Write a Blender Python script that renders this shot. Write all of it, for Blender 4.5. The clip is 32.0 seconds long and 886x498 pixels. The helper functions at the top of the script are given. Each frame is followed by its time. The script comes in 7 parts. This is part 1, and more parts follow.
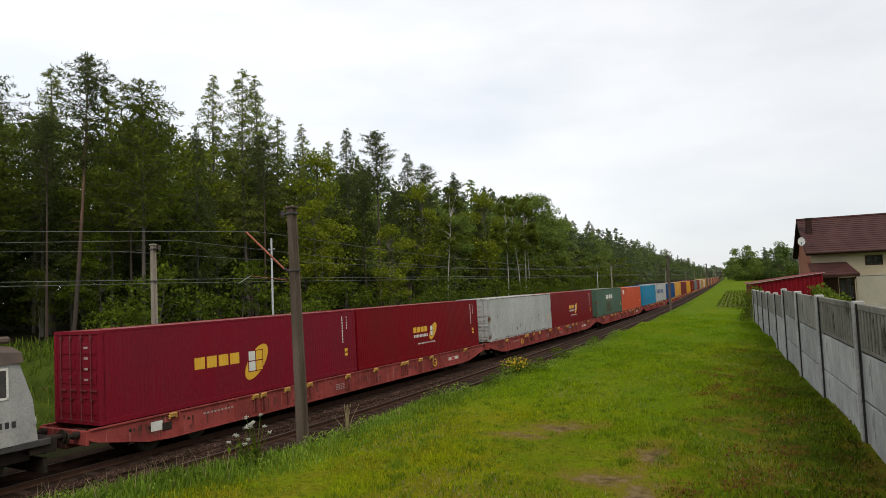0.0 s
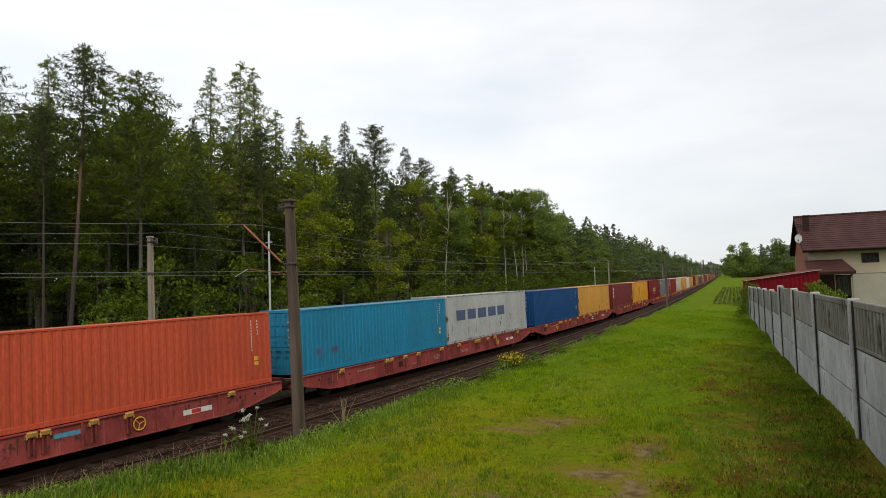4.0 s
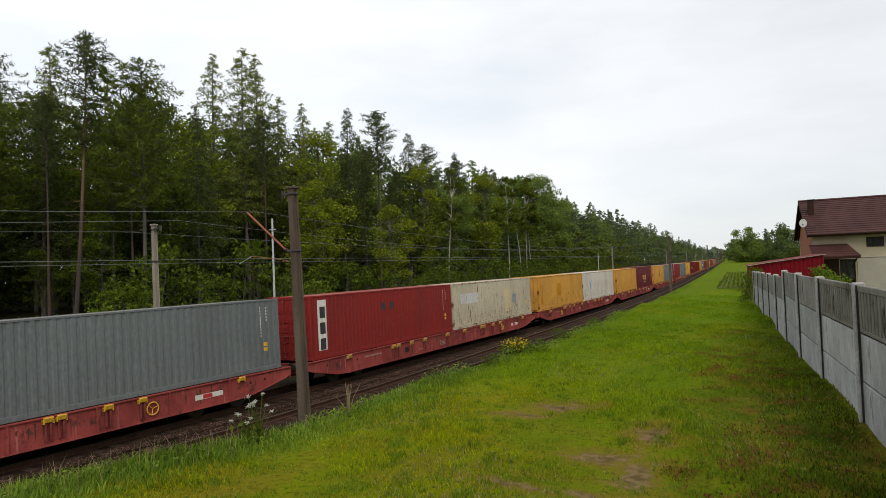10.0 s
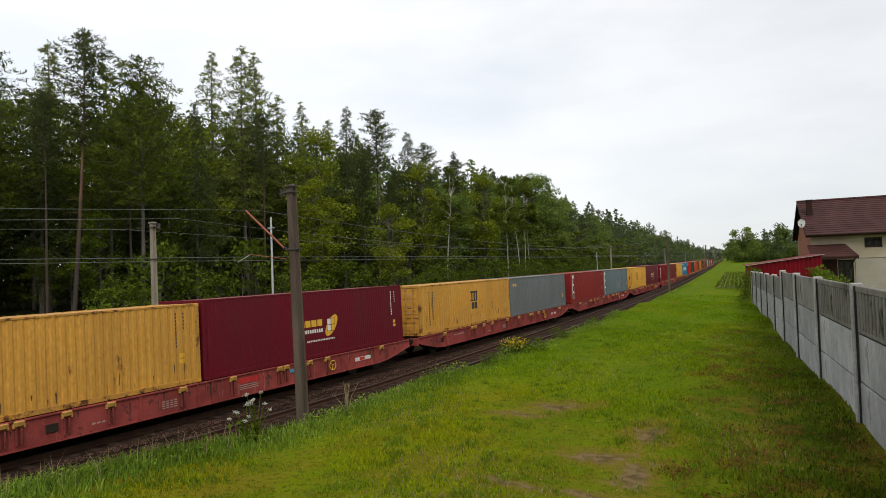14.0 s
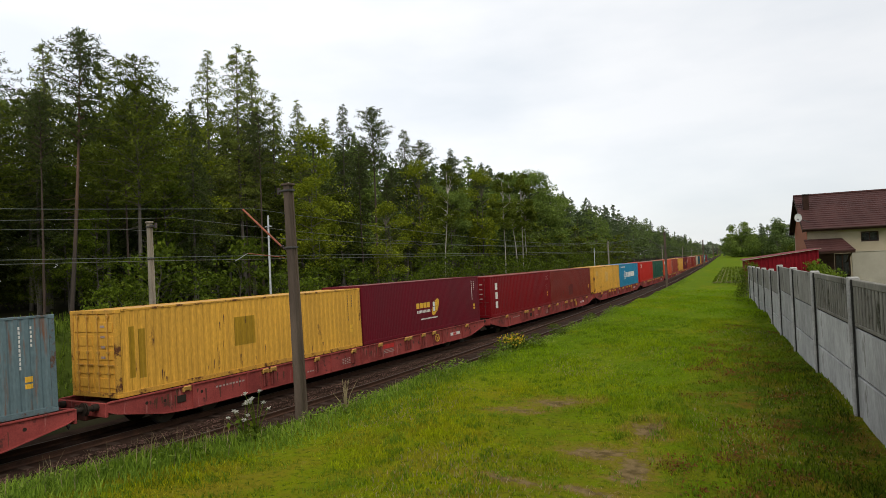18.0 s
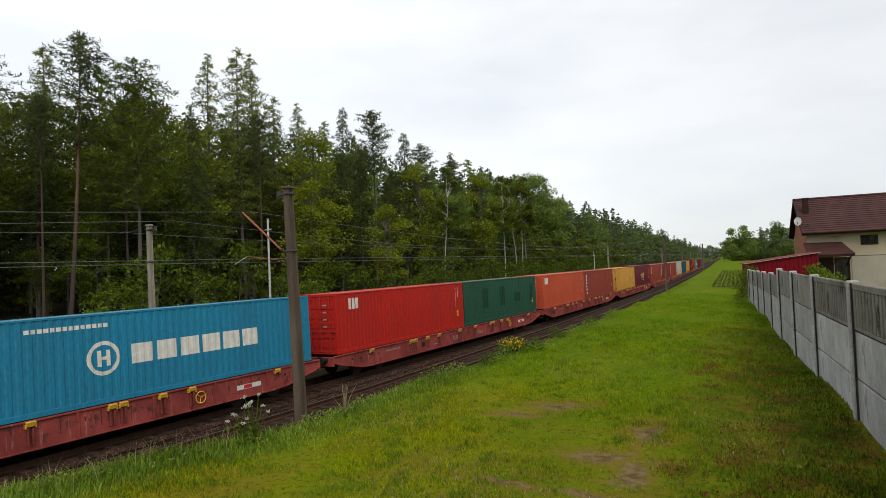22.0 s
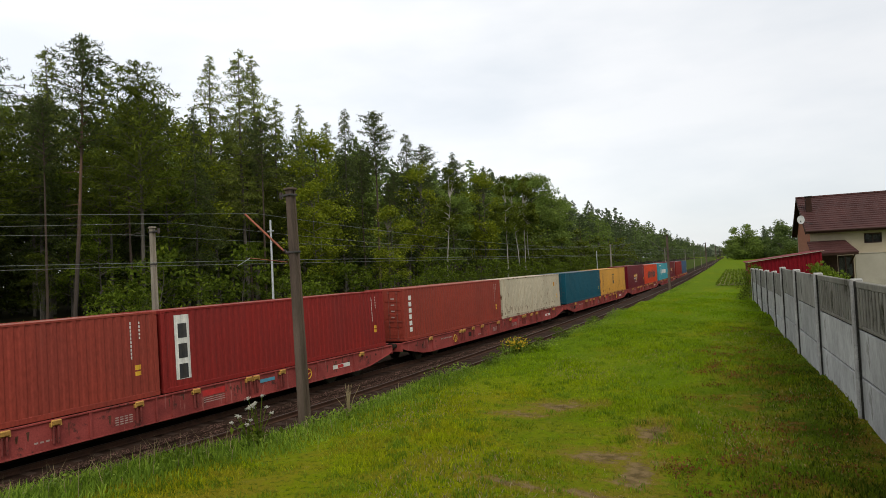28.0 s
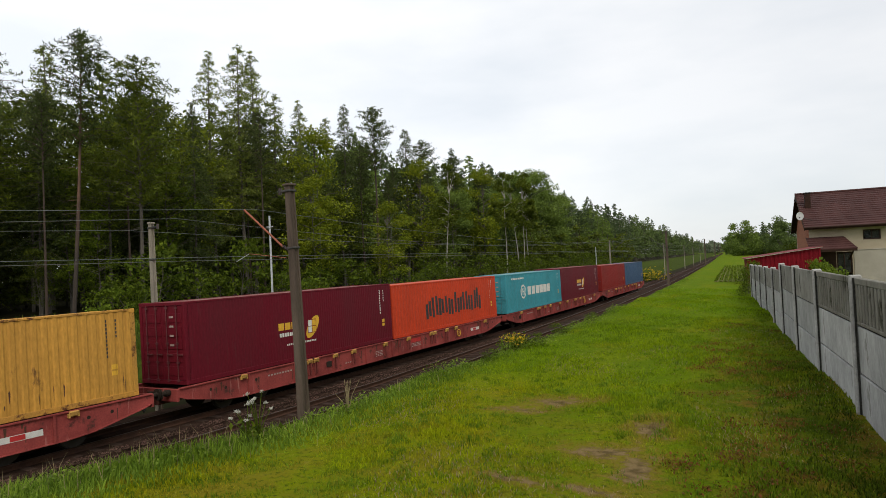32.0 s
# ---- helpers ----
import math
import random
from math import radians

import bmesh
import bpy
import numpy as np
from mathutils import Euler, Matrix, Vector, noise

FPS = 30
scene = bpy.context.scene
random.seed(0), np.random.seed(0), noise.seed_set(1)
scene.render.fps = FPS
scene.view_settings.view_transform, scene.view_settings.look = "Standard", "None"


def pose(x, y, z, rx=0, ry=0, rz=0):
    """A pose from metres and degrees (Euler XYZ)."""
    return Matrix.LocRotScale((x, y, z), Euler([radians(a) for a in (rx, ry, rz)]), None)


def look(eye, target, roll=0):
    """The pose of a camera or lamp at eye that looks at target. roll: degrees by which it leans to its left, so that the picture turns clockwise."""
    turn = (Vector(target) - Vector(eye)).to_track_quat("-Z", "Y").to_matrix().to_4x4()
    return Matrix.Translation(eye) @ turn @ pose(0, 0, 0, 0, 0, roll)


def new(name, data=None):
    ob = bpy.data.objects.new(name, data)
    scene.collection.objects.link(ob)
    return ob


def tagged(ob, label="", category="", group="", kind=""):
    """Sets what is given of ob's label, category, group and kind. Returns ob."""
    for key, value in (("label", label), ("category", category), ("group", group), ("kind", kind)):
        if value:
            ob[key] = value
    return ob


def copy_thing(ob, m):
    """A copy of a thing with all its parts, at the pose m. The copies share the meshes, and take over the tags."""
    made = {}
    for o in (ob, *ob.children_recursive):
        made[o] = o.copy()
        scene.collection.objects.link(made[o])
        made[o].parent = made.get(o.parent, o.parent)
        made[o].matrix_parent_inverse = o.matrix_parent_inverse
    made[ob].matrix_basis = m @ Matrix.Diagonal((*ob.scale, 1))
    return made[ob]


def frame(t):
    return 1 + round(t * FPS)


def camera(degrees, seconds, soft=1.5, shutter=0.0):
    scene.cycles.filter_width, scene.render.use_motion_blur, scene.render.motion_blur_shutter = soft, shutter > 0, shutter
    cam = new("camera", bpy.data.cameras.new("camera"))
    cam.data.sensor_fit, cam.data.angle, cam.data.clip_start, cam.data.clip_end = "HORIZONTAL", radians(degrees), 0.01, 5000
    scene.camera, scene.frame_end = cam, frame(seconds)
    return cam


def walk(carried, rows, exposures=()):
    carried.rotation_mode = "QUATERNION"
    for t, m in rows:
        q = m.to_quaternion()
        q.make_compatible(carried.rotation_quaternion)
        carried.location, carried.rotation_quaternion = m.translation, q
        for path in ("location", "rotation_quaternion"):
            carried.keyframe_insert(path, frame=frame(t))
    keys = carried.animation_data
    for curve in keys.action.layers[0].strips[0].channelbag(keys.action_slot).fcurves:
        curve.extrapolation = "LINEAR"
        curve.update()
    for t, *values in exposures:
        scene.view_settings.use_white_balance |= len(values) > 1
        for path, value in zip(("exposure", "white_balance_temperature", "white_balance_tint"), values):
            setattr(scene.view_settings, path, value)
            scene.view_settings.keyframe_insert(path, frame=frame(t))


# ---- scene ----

# ---------------------------------------------------------------- camera
# x to the right, y along the railway, z up from the rail tops
EYE_Z = 4.9
cam = camera(69.98, 32.0, soft=0.65)


def turn(yaw, pitch, roll):
    """Camera pose of a hand-held camera that stays on one spot: degrees left of +y, up, and roll."""
    return pose(0, 0, EYE_Z, 90 + pitch, 0, yaw) @ pose(0, 0, 0, 0, 0, roll)


walk(cam, [
    (0, turn(24.09, 3.42, -2.30)),
    (0.5, turn(23.91, 3.37, -2.46)),
    (1, turn(23.98, 2.90, -2.32)),
    (1.5, turn(23.81, 2.49, -2.23)),
    (2, turn(24.65, 2.71, -1.69)),
    (2.5, turn(23.18, 3.17, -1.30)),
    (3, turn(23.79, 2.93, -1.86)),
    (3.5, turn(23.93, 2.92, -1.85)),
    (5.5, turn(23.52, 2.95, -2.38)),
    (6, turn(23.47, 3.15, -2.51)),
    (6.5, turn(23.59, 3.04, -2.39)),
    (7, turn(23.19, 3.00, -2.12)),
    (7.5, turn(22.80, 2.63, -1.64)),
    (8, turn(23.02, 2.77, -1.86)),
    (8.5, turn(23.40, 2.89, -1.88)),
    (9, turn(23.69, 2.60, -2.33)),
    (9.5, turn(23.91, 2.06, -2.54)),
    (10, turn(24.24, 1.69, -2.17)),
    (10.5, turn(24.18, 1.52, -2.31)),
    (11, turn(24.28, 1.33, -2.14)),
    (11.5, turn(24.29, 1.50, -2.01)),
    (12, turn(24.20, 1.65, -2.52)),
    (12.5, turn(24.16, 1.73, -2.35)),
    (13, turn(24.37, 1.72, -2.02)),
    (13.5, turn(24.23, 1.78, -1.99)),
    (14, turn(24.13, 1.59, -1.97)),
    (14.5, turn(23.94, 1.33, -2.15)),
    (16.5, turn(23.98, 1.48, -2.27)),
    (17, turn(24.17, 1.31, -2.38)),
    (17.5, turn(23.86, 1.37, -2.53)),
    (18, turn(23.92, 1.33, -2.42)),
    (18.5, turn(24.14, 1.37, -2.07)),
    (19, turn(24.04, 1.27, -2.20)),
    (19.5, turn(24.03, 1.37, -2.22)),
    (20, turn(24.10, 1.67, -2.16)),
    (20.5, turn(24.02, 1.84, -2.00)),
    (21, turn(23.83, 1.58, -2.03)),
    (21.5, turn(23.75, 1.64, -2.13)),
    (22, turn(23.88, 1.63, -2.38)),
    (22.5, turn(23.90, 1.96, -2.66)),
    (23, turn(23.98, 1.72, -2.51)),
    (23.5, turn(23.99, 1.79, -2.09)),
    (24, turn(23.86, 1.76, -2.22)),
    (24.5, turn(23.94, 1.92, -2.02)),
    (25, turn(24.06, 1.68, -1.93)),
    (25.5, turn(24.17, 1.63, -1.72)),
    (27.5, turn(24.07, 1.69, -2.48)),
    (28, turn(24.11, 1.68, -2.70)),
    (28.5, turn(23.99, 1.63, -2.65)),
    (29, turn(24.04, 1.75, -2.29)),
    (29.5, turn(24.03, 1.81, -2.55)),
    (30, turn(24.00, 1.71, -2.63)),
    (30.5, turn(24.07, 1.65, -2.66)),
    (31, turn(24.15, 1.49, -2.68)),
    (31.5, turn(24.07, 1.37, -2.61)),
    (32, turn(24.05, 1.31, -2.65)),
])

# ---------------------------------------------------------------- world and light (overcast day)
world = bpy.data.worlds.new("overcast_sky")
scene.world = world
world.use_nodes = True
wn, wl = world.node_tree.nodes, world.node_tree.links
wn.clear()
w_out = wn.new("ShaderNodeOutputWorld")
w_sum = wn.new("ShaderNodeAddShader")
w_sky = wn.new("ShaderNodeTexSky")
w_sky.sky_type, w_sky.sun_disc = "NISHITA", False
w_sky.sun_elevation, w_sky.sun_rotation = radians(47), radians(147)
w_b1 = wn.new("ShaderNodeBackground")
w_b1.inputs["Strength"].default_value = 0.02
w_b2 = wn.new("ShaderNodeBackground")
w_b2.inputs["Strength"].default_value = 1.04
w_co = wn.new("ShaderNodeTexCoord")
w_map = wn.new("ShaderNodeMapping")
w_map.inputs["Scale"].default_value = (1.0, 1.0, 3.2)
w_no = wn.new("ShaderNodeTexNoise")
w_no.inputs["Scale"].default_value = 2.2
w_no.inputs["Detail"].default_value = 5.0
w_no.inputs["Roughness"].default_value = 0.5
w_ra = wn.new("ShaderNodeValToRGB")
w_ra.color_ramp.elements[0].position, w_ra.color_ramp.elements[0].color = 0.36, (0.83, 0.86, 0.89, 1)
w_ra.color_ramp.elements[1].position, w_ra.color_ramp.elements[1].color = 0.60, (1.0, 1.0, 1.0, 1)
# the cloud cover thins towards one side
w_dot = wn.new("ShaderNodeVectorMath")
w_dot.operation = "DOT_PRODUCT"
w_dot.inputs[1].default_value = Vector((-0.85, 0.10, 0.52)).normalized()
w_mr = wn.new("ShaderNodeMapRange")
w_mr.inputs["From Min"].default_value, w_mr.inputs["From Max"].default_value = -0.3, 0.9
w_mr.inputs["To Min"].default_value, w_mr.inputs["To Max"].default_value = 0.70, 1.02
w_mul = wn.new("ShaderNodeVectorMath")
w_mul.operation = "SCALE"
wl.new(w_co.outputs["Generated"], w_dot.inputs[0])
wl.new(w_dot.outputs["Value"], w_mr.inputs["Value"])
wl.new(w_ra.outputs["Color"], w_mul.inputs[0])
wl.new(w_mr.outputs["Result"], w_mul.inputs["Scale"])
wl.new(w_co.outputs["Generated"], w_map.inputs["Vector"])
wl.new(w_map.outputs["Vector"], w_no.inputs["Vector"])
wl.new(w_no.outputs["Fac"], w_ra.inputs["Fac"])
wl.new(w_mul.outputs["Vector"], w_b2.inputs["Color"])
wl.new(w_sky.outputs["Color"], w_b1.inputs["Color"])
wl.new(w_b1.outputs[0], w_sum.inputs[0])
wl.new(w_b2.outputs[0], w_sum.inputs[1])
wl.new(w_sum.outputs[0], w_out.inputs["Surface"])

sun = new("sun", bpy.data.lights.new("sun", "SUN"))
sun.data.energy, sun.data.angle, sun.data.color = 1.65, radians(30), (1.0, 0.935, 0.80)
sun.matrix_world = look((22, -34, 44), (0, 0, 0))

# ---------------------------------------------------------------- materials
def surface(name, col, col2=None, rough=0.7, metal=0.0, scale=6.0, fine=60.0, bump=0.15, contrast=0.5, stain=None, stain_at=0.62,
            per_object=0.0, per_island=0.0, stretch=(1, 1, 1), spec=0.5, runs=None, runs_at=0.62):
    """A two-scale procedural material: col to col2 by broad noise, fine grain and relief, an optional stain colour."""
    m = bpy.data.materials.new(name)
    m.use_nodes = True
    nt = m.node_tree
    b = nt.nodes["Principled BSDF"]
    co = nt.nodes.new("ShaderNodeTexCoord")
    mp = nt.nodes.new("ShaderNodeMapping")
    mp.inputs["Scale"].default_value = stretch
    nt.links.new(co.outputs["Object"], mp.inputs["Vector"])

    def noise_tex(s, detail, rough_=0.6):
        n = nt.nodes.new("ShaderNodeTexNoise")
        n.inputs["Scale"].default_value, n.inputs["Detail"].default_value, n.inputs["Roughness"].default_value = s, detail, rough_
        nt.links.new(mp.outputs["Vector"], n.inputs["Vector"])
        return n

    def mixed(fac, a, c):
        x = nt.nodes.new("ShaderNodeMix")
        x.data_type = "RGBA"
        for sock, v in ((x.inputs[6], a), (x.inputs[7], c)):
            if isinstance(v, tuple):
                sock.default_value = (*v, 1)
            else:
                nt.links.new(v, sock)
        if isinstance(fac, float):
            x.inputs[0].default_value = fac
        else:
            nt.links.new(fac, x.inputs[0])
        return x.outputs[2]

    def ramp(src, lo, hi):
        r = nt.nodes.new("ShaderNodeMapRange")
        r.inputs["From Min"].default_value, r.inputs["From Max"].default_value = lo, hi
        nt.links.new(src, r.inputs["Value"])
        return r.outputs["Result"]

    col2 = col2 or tuple(c * (1 - contrast * 0.5) for c in col)
    broad, grain = noise_tex(scale, 4), noise_tex(fine, 3)
    c = mixed(ramp(broad.outputs["Fac"], 0.35, 0.65), col, col2)
    g = mixed(ramp(grain.outputs["Fac"], 0.3, 0.7), tuple(0.82 for _ in col), (1.12, 1.12, 1.12))
    mul = nt.nodes.new("ShaderNodeMix")
    mul.data_type, mul.blend_type = "RGBA", "MULTIPLY"
    mul.inputs[0].default_value = 1.0
    nt.links.new(c, mul.inputs[6])
    nt.links.new(g, mul.inputs[7])
    c = mul.outputs[2]
    if stain:
        st = noise_tex(scale * 2.3, 6, 0.7)
        c = mixed(ramp(st.outputs["Fac"], stain_at, stain_at + 0.08), c, stain)
    if runs:
        # stains that ran down the sheet
        ms = nt.nodes.new("ShaderNodeMapping")
        ms.inputs["Scale"].default_value = (5.5, 5.5, 0.55)
        nt.links.new(co.outputs["Object"], ms.inputs["Vector"])
        rn = nt.nodes.new("ShaderNodeTexNoise")
        rn.inputs["Scale"].default_value, rn.inputs["Detail"].default_value, rn.inputs["Roughness"].default_value = 1.0, 6.0, 0.68
        nt.links.new(ms.outputs["Vector"], rn.inputs["Vector"])
        c = mixed(ramp(rn.outputs["Fac"], runs_at, runs_at + 0.16), c, runs)
    rnd = None
    if per_object:
        rnd = nt.nodes.new("ShaderNodeObjectInfo").outputs["Random"]
        amount = per_object
    elif per_island:
        rnd = nt.nodes.new("ShaderNodeNewGeometry").outputs["Random Per Island"]
        amount = per_island
    if rnd:
        hsv = nt.nodes.new("ShaderNodeHueSaturation")
        nt.links.new(ramp2(nt, rnd, 1 - amount, 1 + amount), hsv.inputs["Value"])
        nt.links.new(ramp2(nt, rnd, 0.5 + 0.03 * amount, 0.5 - 0.03 * amount), hsv.inputs["Hue"])
        nt.links.new(c, hsv.inputs["Color"])
        c = hsv.outputs["Color"]
    nt.links.new(c, b.inputs["Base Color"])
    b.inputs["Roughness"].default_value, b.inputs["Metallic"].default_value = rough, metal
    b.inputs["Specular IOR Level"].default_value = spec
    if bump:
        bp = nt.nodes.new("ShaderNodeBump")
        bp.inputs["Strength"].default_value, bp.inputs["Distance"].default_value = bump, 0.02
        nt.links.new(grain.outputs["Fac"], bp.inputs["Height"])
        nt.links.new(bp.outputs["Normal"], b.inputs["Normal"])
    return m


def ramp2(nt, src, lo, hi):
    r = nt.nodes.new("ShaderNodeMapRange")
    r.inputs["To Min"].default_value, r.inputs["To Max"].default_value = lo, hi
    nt.links.new(src, r.inputs["Value"])
    return r.outputs["Result"]


def leaf_material(name, col, col2, vary=0.35):
    m = surface(name, col, col2, rough=0.6, scale=0.8, fine=9, bump=0, per_island=vary, spec=0.08)
    nt = m.node_tree
    b = nt.nodes["Principled BSDF"]
    tr = nt.nodes.new("ShaderNodeBsdfTranslucent")
    mix = nt.nodes.new("ShaderNodeMixShader")
    mix.inputs[0].default_value = 0.36
    src = b.inputs["Base Color"].links[0].from_socket
    nt.links.new(src, tr.inputs["Color"])
    nt.links.new(b.outputs[0], mix.inputs[1])
    nt.links.new(tr.outputs[0], mix.inputs[2])
    nt.links.new(mix.outputs[0], nt.nodes["Material Output"].inputs["Surface"])
    return m


M = {}
PAINT = dict(maroon=(0.19, 0.006, 0.010), crimson=(0.180, 0.003, 0.008), wine=(0.135, 0.008, 0.018), red=(0.47, 0.020, 0.014), brick_red=(0.245, 0.024, 0.021),
             orange=(0.54, 0.088, 0.040), coral=(0.285, 0.050, 0.034), rust_brown=(0.18, 0.025, 0.018), rust_dark=(0.12, 0.020, 0.018), green_dark=(0.010, 0.048, 0.032), vermilion=(0.58, 0.060, 0.022), brown=(0.17, 0.030, 0.028), yellow=(0.70, 0.37, 0.055), ochre=(0.62, 0.312, 0.058),
             gold=(0.64, 0.305, 0.03), pale=(0.55, 0.52, 0.44), cream=(0.54, 0.47, 0.35), white=(0.64, 0.59, 0.52), silver=(0.43, 0.44, 0.43),
             grey=(0.155, 0.17, 0.175), claret=(0.19, 0.008, 0.020), slate=(0.135, 0.195, 0.215), pink_faded=(0.56, 0.40, 0.34), sage=(0.075, 0.135, 0.095), sage_rusty=(0.085, 0.082, 0.050), straw=(0.46, 0.34, 0.16), green=(0.020, 0.085, 0.052),
             blue=(0.008, 0.062, 0.20), sky=(0.021, 0.215, 0.37), teal=(0.010, 0.082, 0.122), aqua=(0.06, 0.30, 0.36), steel=(0.055, 0.10, 0.18), ochre_dark=(0.36, 0.21, 0.018), amber=(0.50, 0.22, 0.012), cream_pale=(0.60, 0.59, 0.58), sand=(0.64, 0.385, 0.12), buff=(0.62, 0.50, 0.31), mist=(0.30, 0.33, 0.36))
RUSTY = {"white": 0.57, "cream": 0.55, "ochre": 0.57, "yellow": 0.58, "gold": 0.60, "slate": 0.53, "sage": 0.60, "silver": 0.62}
for key, c in PAINT.items():
    dull = tuple(v * 0.62 + 0.03 * q for v, q in zip(c, (1.0, 0.8, 0.7)))
    M[key] = surface("paint_" + key, c, tuple(v * 0.80 + 0.006 for v in c), rough=0.5, scale=0.55, fine=14, bump=0.06, stretch=(1, 1, 0.35), spec=0.09,
                     stain=(0.10, 0.045, 0.025), stain_at=0.64 if key in RUSTY else 0.71,
                     runs=(0.17, 0.075, 0.04) if key == "slate" else tuple(v * 0.55 + d for v, d in zip(c, (0.09, 0.035, 0.01))) if key in RUSTY else dull, runs_at=RUSTY.get(key, 0.60))
for key, c in PAINT.items():
    M["bar_" + key] = surface("worn_bar_paint_" + key, tuple(v * 0.72 + d for v, d in zip(c, (0.05, 0.04, 0.035))), tuple(v * 0.5 + 0.02 for v in c), rough=0.6, scale=3, fine=20, bump=0.05, spec=0.12)
for key in RUSTY:
    c = PAINT[key]
    M["frame_" + key] = surface("rusty_paint_" + key, tuple(v * 0.9 for v in c), tuple(v * 0.6 + 0.02 for v in c), rough=0.7, scale=0.8, fine=14, bump=0.1, spec=0.08, stain=(0.11, 0.045, 0.022), stain_at=0.53)
# roof paint: the side colour mixed half with brown-grey, with brown stains
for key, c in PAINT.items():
    M["roof_" + key] = surface("greyed_roof_paint_" + key, tuple(v * 0.5 + d * 0.5 for v, d in zip(c, (0.36, 0.29, 0.25))), tuple(v * 0.7 + d * 0.3 for v, d in zip(c, (0.22, 0.13, 0.09))), rough=0.85, scale=1.2, fine=14, bump=0.1, spec=0.06,
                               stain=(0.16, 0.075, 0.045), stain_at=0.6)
M["rust"] = surface("rusty_streak", (0.10, 0.035, 0.015), (0.06, 0.025, 0.015), rough=0.9)
M["chassis"] = surface("faded_red_oxide_paint", (0.340, 0.068, 0.060), (0.205, 0.040, 0.036), spec=0.12, rough=0.7, scale=0.9, fine=20, bump=0.12, stain=(0.085, 0.034, 0.028), stain_at=0.57, runs=(0.46, 0.22, 0.19), runs_at=0.60)
M["chassis_rib"] = surface("worn_red_oxide_rib", (0.27, 0.066, 0.058), (0.17, 0.040, 0.036), spec=0.1, rough=0.75, scale=2.5, stain=(0.06, 0.03, 0.025), stain_at=0.58)
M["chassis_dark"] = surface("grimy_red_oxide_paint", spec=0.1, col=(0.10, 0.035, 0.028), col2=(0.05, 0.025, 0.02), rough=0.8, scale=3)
M["running_gear"] = surface("oily_brown_steel", spec=0.15, col=(0.022, 0.017, 0.014), col2=(0.035, 0.025, 0.018), rough=0.75, scale=5)
M["wheel_steel"] = surface("worn_wheel_steel", (0.06, 0.05, 0.045), rough=0.5, metal=0.6, scale=5)
M["yellow_part"] = surface("yellow_safety_paint", (0.72, 0.42, 0.03), (0.55, 0.29, 0.03), rough=0.55, scale=8)
M["lug_faded"] = surface("faded_ochre_paint", (0.60, 0.34, 0.07), (0.44, 0.22, 0.06), rough=0.7, scale=6, stain=(0.12, 0.05, 0.03), stain_at=0.58)
M["mark_yellow"] = surface("yellow_lettering", (0.75, 0.42, 0.03), (0.66, 0.36, 0.03), rough=0.5, scale=3, bump=0)
M["mark_white"] = surface("white_lettering", (0.72, 0.70, 0.66), (0.60, 0.58, 0.54), rough=0.5, scale=4, bump=0)
M["mark_faded"] = surface("faded_white_lettering", (0.42, 0.34, 0.31), (0.30, 0.20, 0.18), rough=0.7, scale=6, bump=0, spec=0.1)
M["mark_dark"] = surface("black_lettering", (0.02, 0.02, 0.025), (0.04, 0.035, 0.03), rough=0.6, scale=4, bump=0)
M["mark_blue"] = surface("navy_lettering", (0.05, 0.07, 0.16), (0.08, 0.10, 0.18), rough=0.55, scale=4, bump=0)
M["mark_red"] = surface("red_label", (0.55, 0.03, 0.03), rough=0.5, scale=4, bump=0)
M["mark_cyan"] = surface("cyan_lettering", (0.06, 0.26, 0.40), (0.10, 0.30, 0.42), rough=0.55, scale=4, bump=0)
M["grass"] = None
M["litter"] = surface("dark_leaf_litter", spec=0.02, col=(0.030, 0.026, 0.014), col2=(0.020, 0.022, 0.010), rough=0.95, scale=0.6, fine=8)
M["bank_turf"] = surface("dull_bank_turf", spec=0.02, col=(0.060, 0.085, 0.012), col2=(0.032, 0.046, 0.008), rough=0.95, scale=0.8, fine=9, bump=0.6, stain=(0.075, 0.060, 0.025), stain_at=0.60)
M["ballast"] = surface("brown_grey_ballast", spec=0.03, col=(0.044, 0.026, 0.019), col2=(0.019, 0.0115, 0.0085), rough=0.95, scale=1.6, fine=19, bump=1.0, stain=(0.075, 0.049, 0.037), stain_at=0.64)
M["stone"] = surface("ballast_stone", spec=0.05, col=(0.088, 0.055, 0.041), col2=(0.037, 0.023, 0.017), rough=0.95, scale=2, fine=30, bump=0.3, per_island=0.7)
M["rail_side"] = surface("rusty_rail", spec=0.1, col=(0.075, 0.038, 0.024), col2=(0.05, 0.028, 0.02), rough=0.85, scale=3, fine=40)
M["rail_top"] = surface("dull_rail_head", (0.10, 0.080, 0.068), (0.07, 0.050, 0.042), rough=0.6, metal=0.4, scale=3, bump=0, spec=0.2)
M["sleeper"] = surface("weathered_brown_sleeper", spec=0.05, col=(0.058, 0.038, 0.029), col2=(0.035, 0.024, 0.018), rough=0.9, scale=3, per_object=0.2)
M["concrete"] = surface("grey_precast_concrete", spec=0.1, col=(0.47, 0.47, 0.46), col2=(0.27, 0.27, 0.262), rough=0.9, scale=1.1, fine=26, bump=0.35, stain=(0.17, 0.165, 0.145), stain_at=0.62, per_object=0.14, stretch=(1, 1, 0.45))
M["concrete_mossy"] = surface("dark_weathered_concrete", spec=0.1, col=(0.22, 0.212, 0.18), col2=(0.115, 0.11, 0.092), rough=0.95, scale=1.6, fine=26, bump=0.35, stain=(0.05, 0.05, 0.035), stain_at=0.58, per_object=0.1, stretch=(1, 1, 0.45))
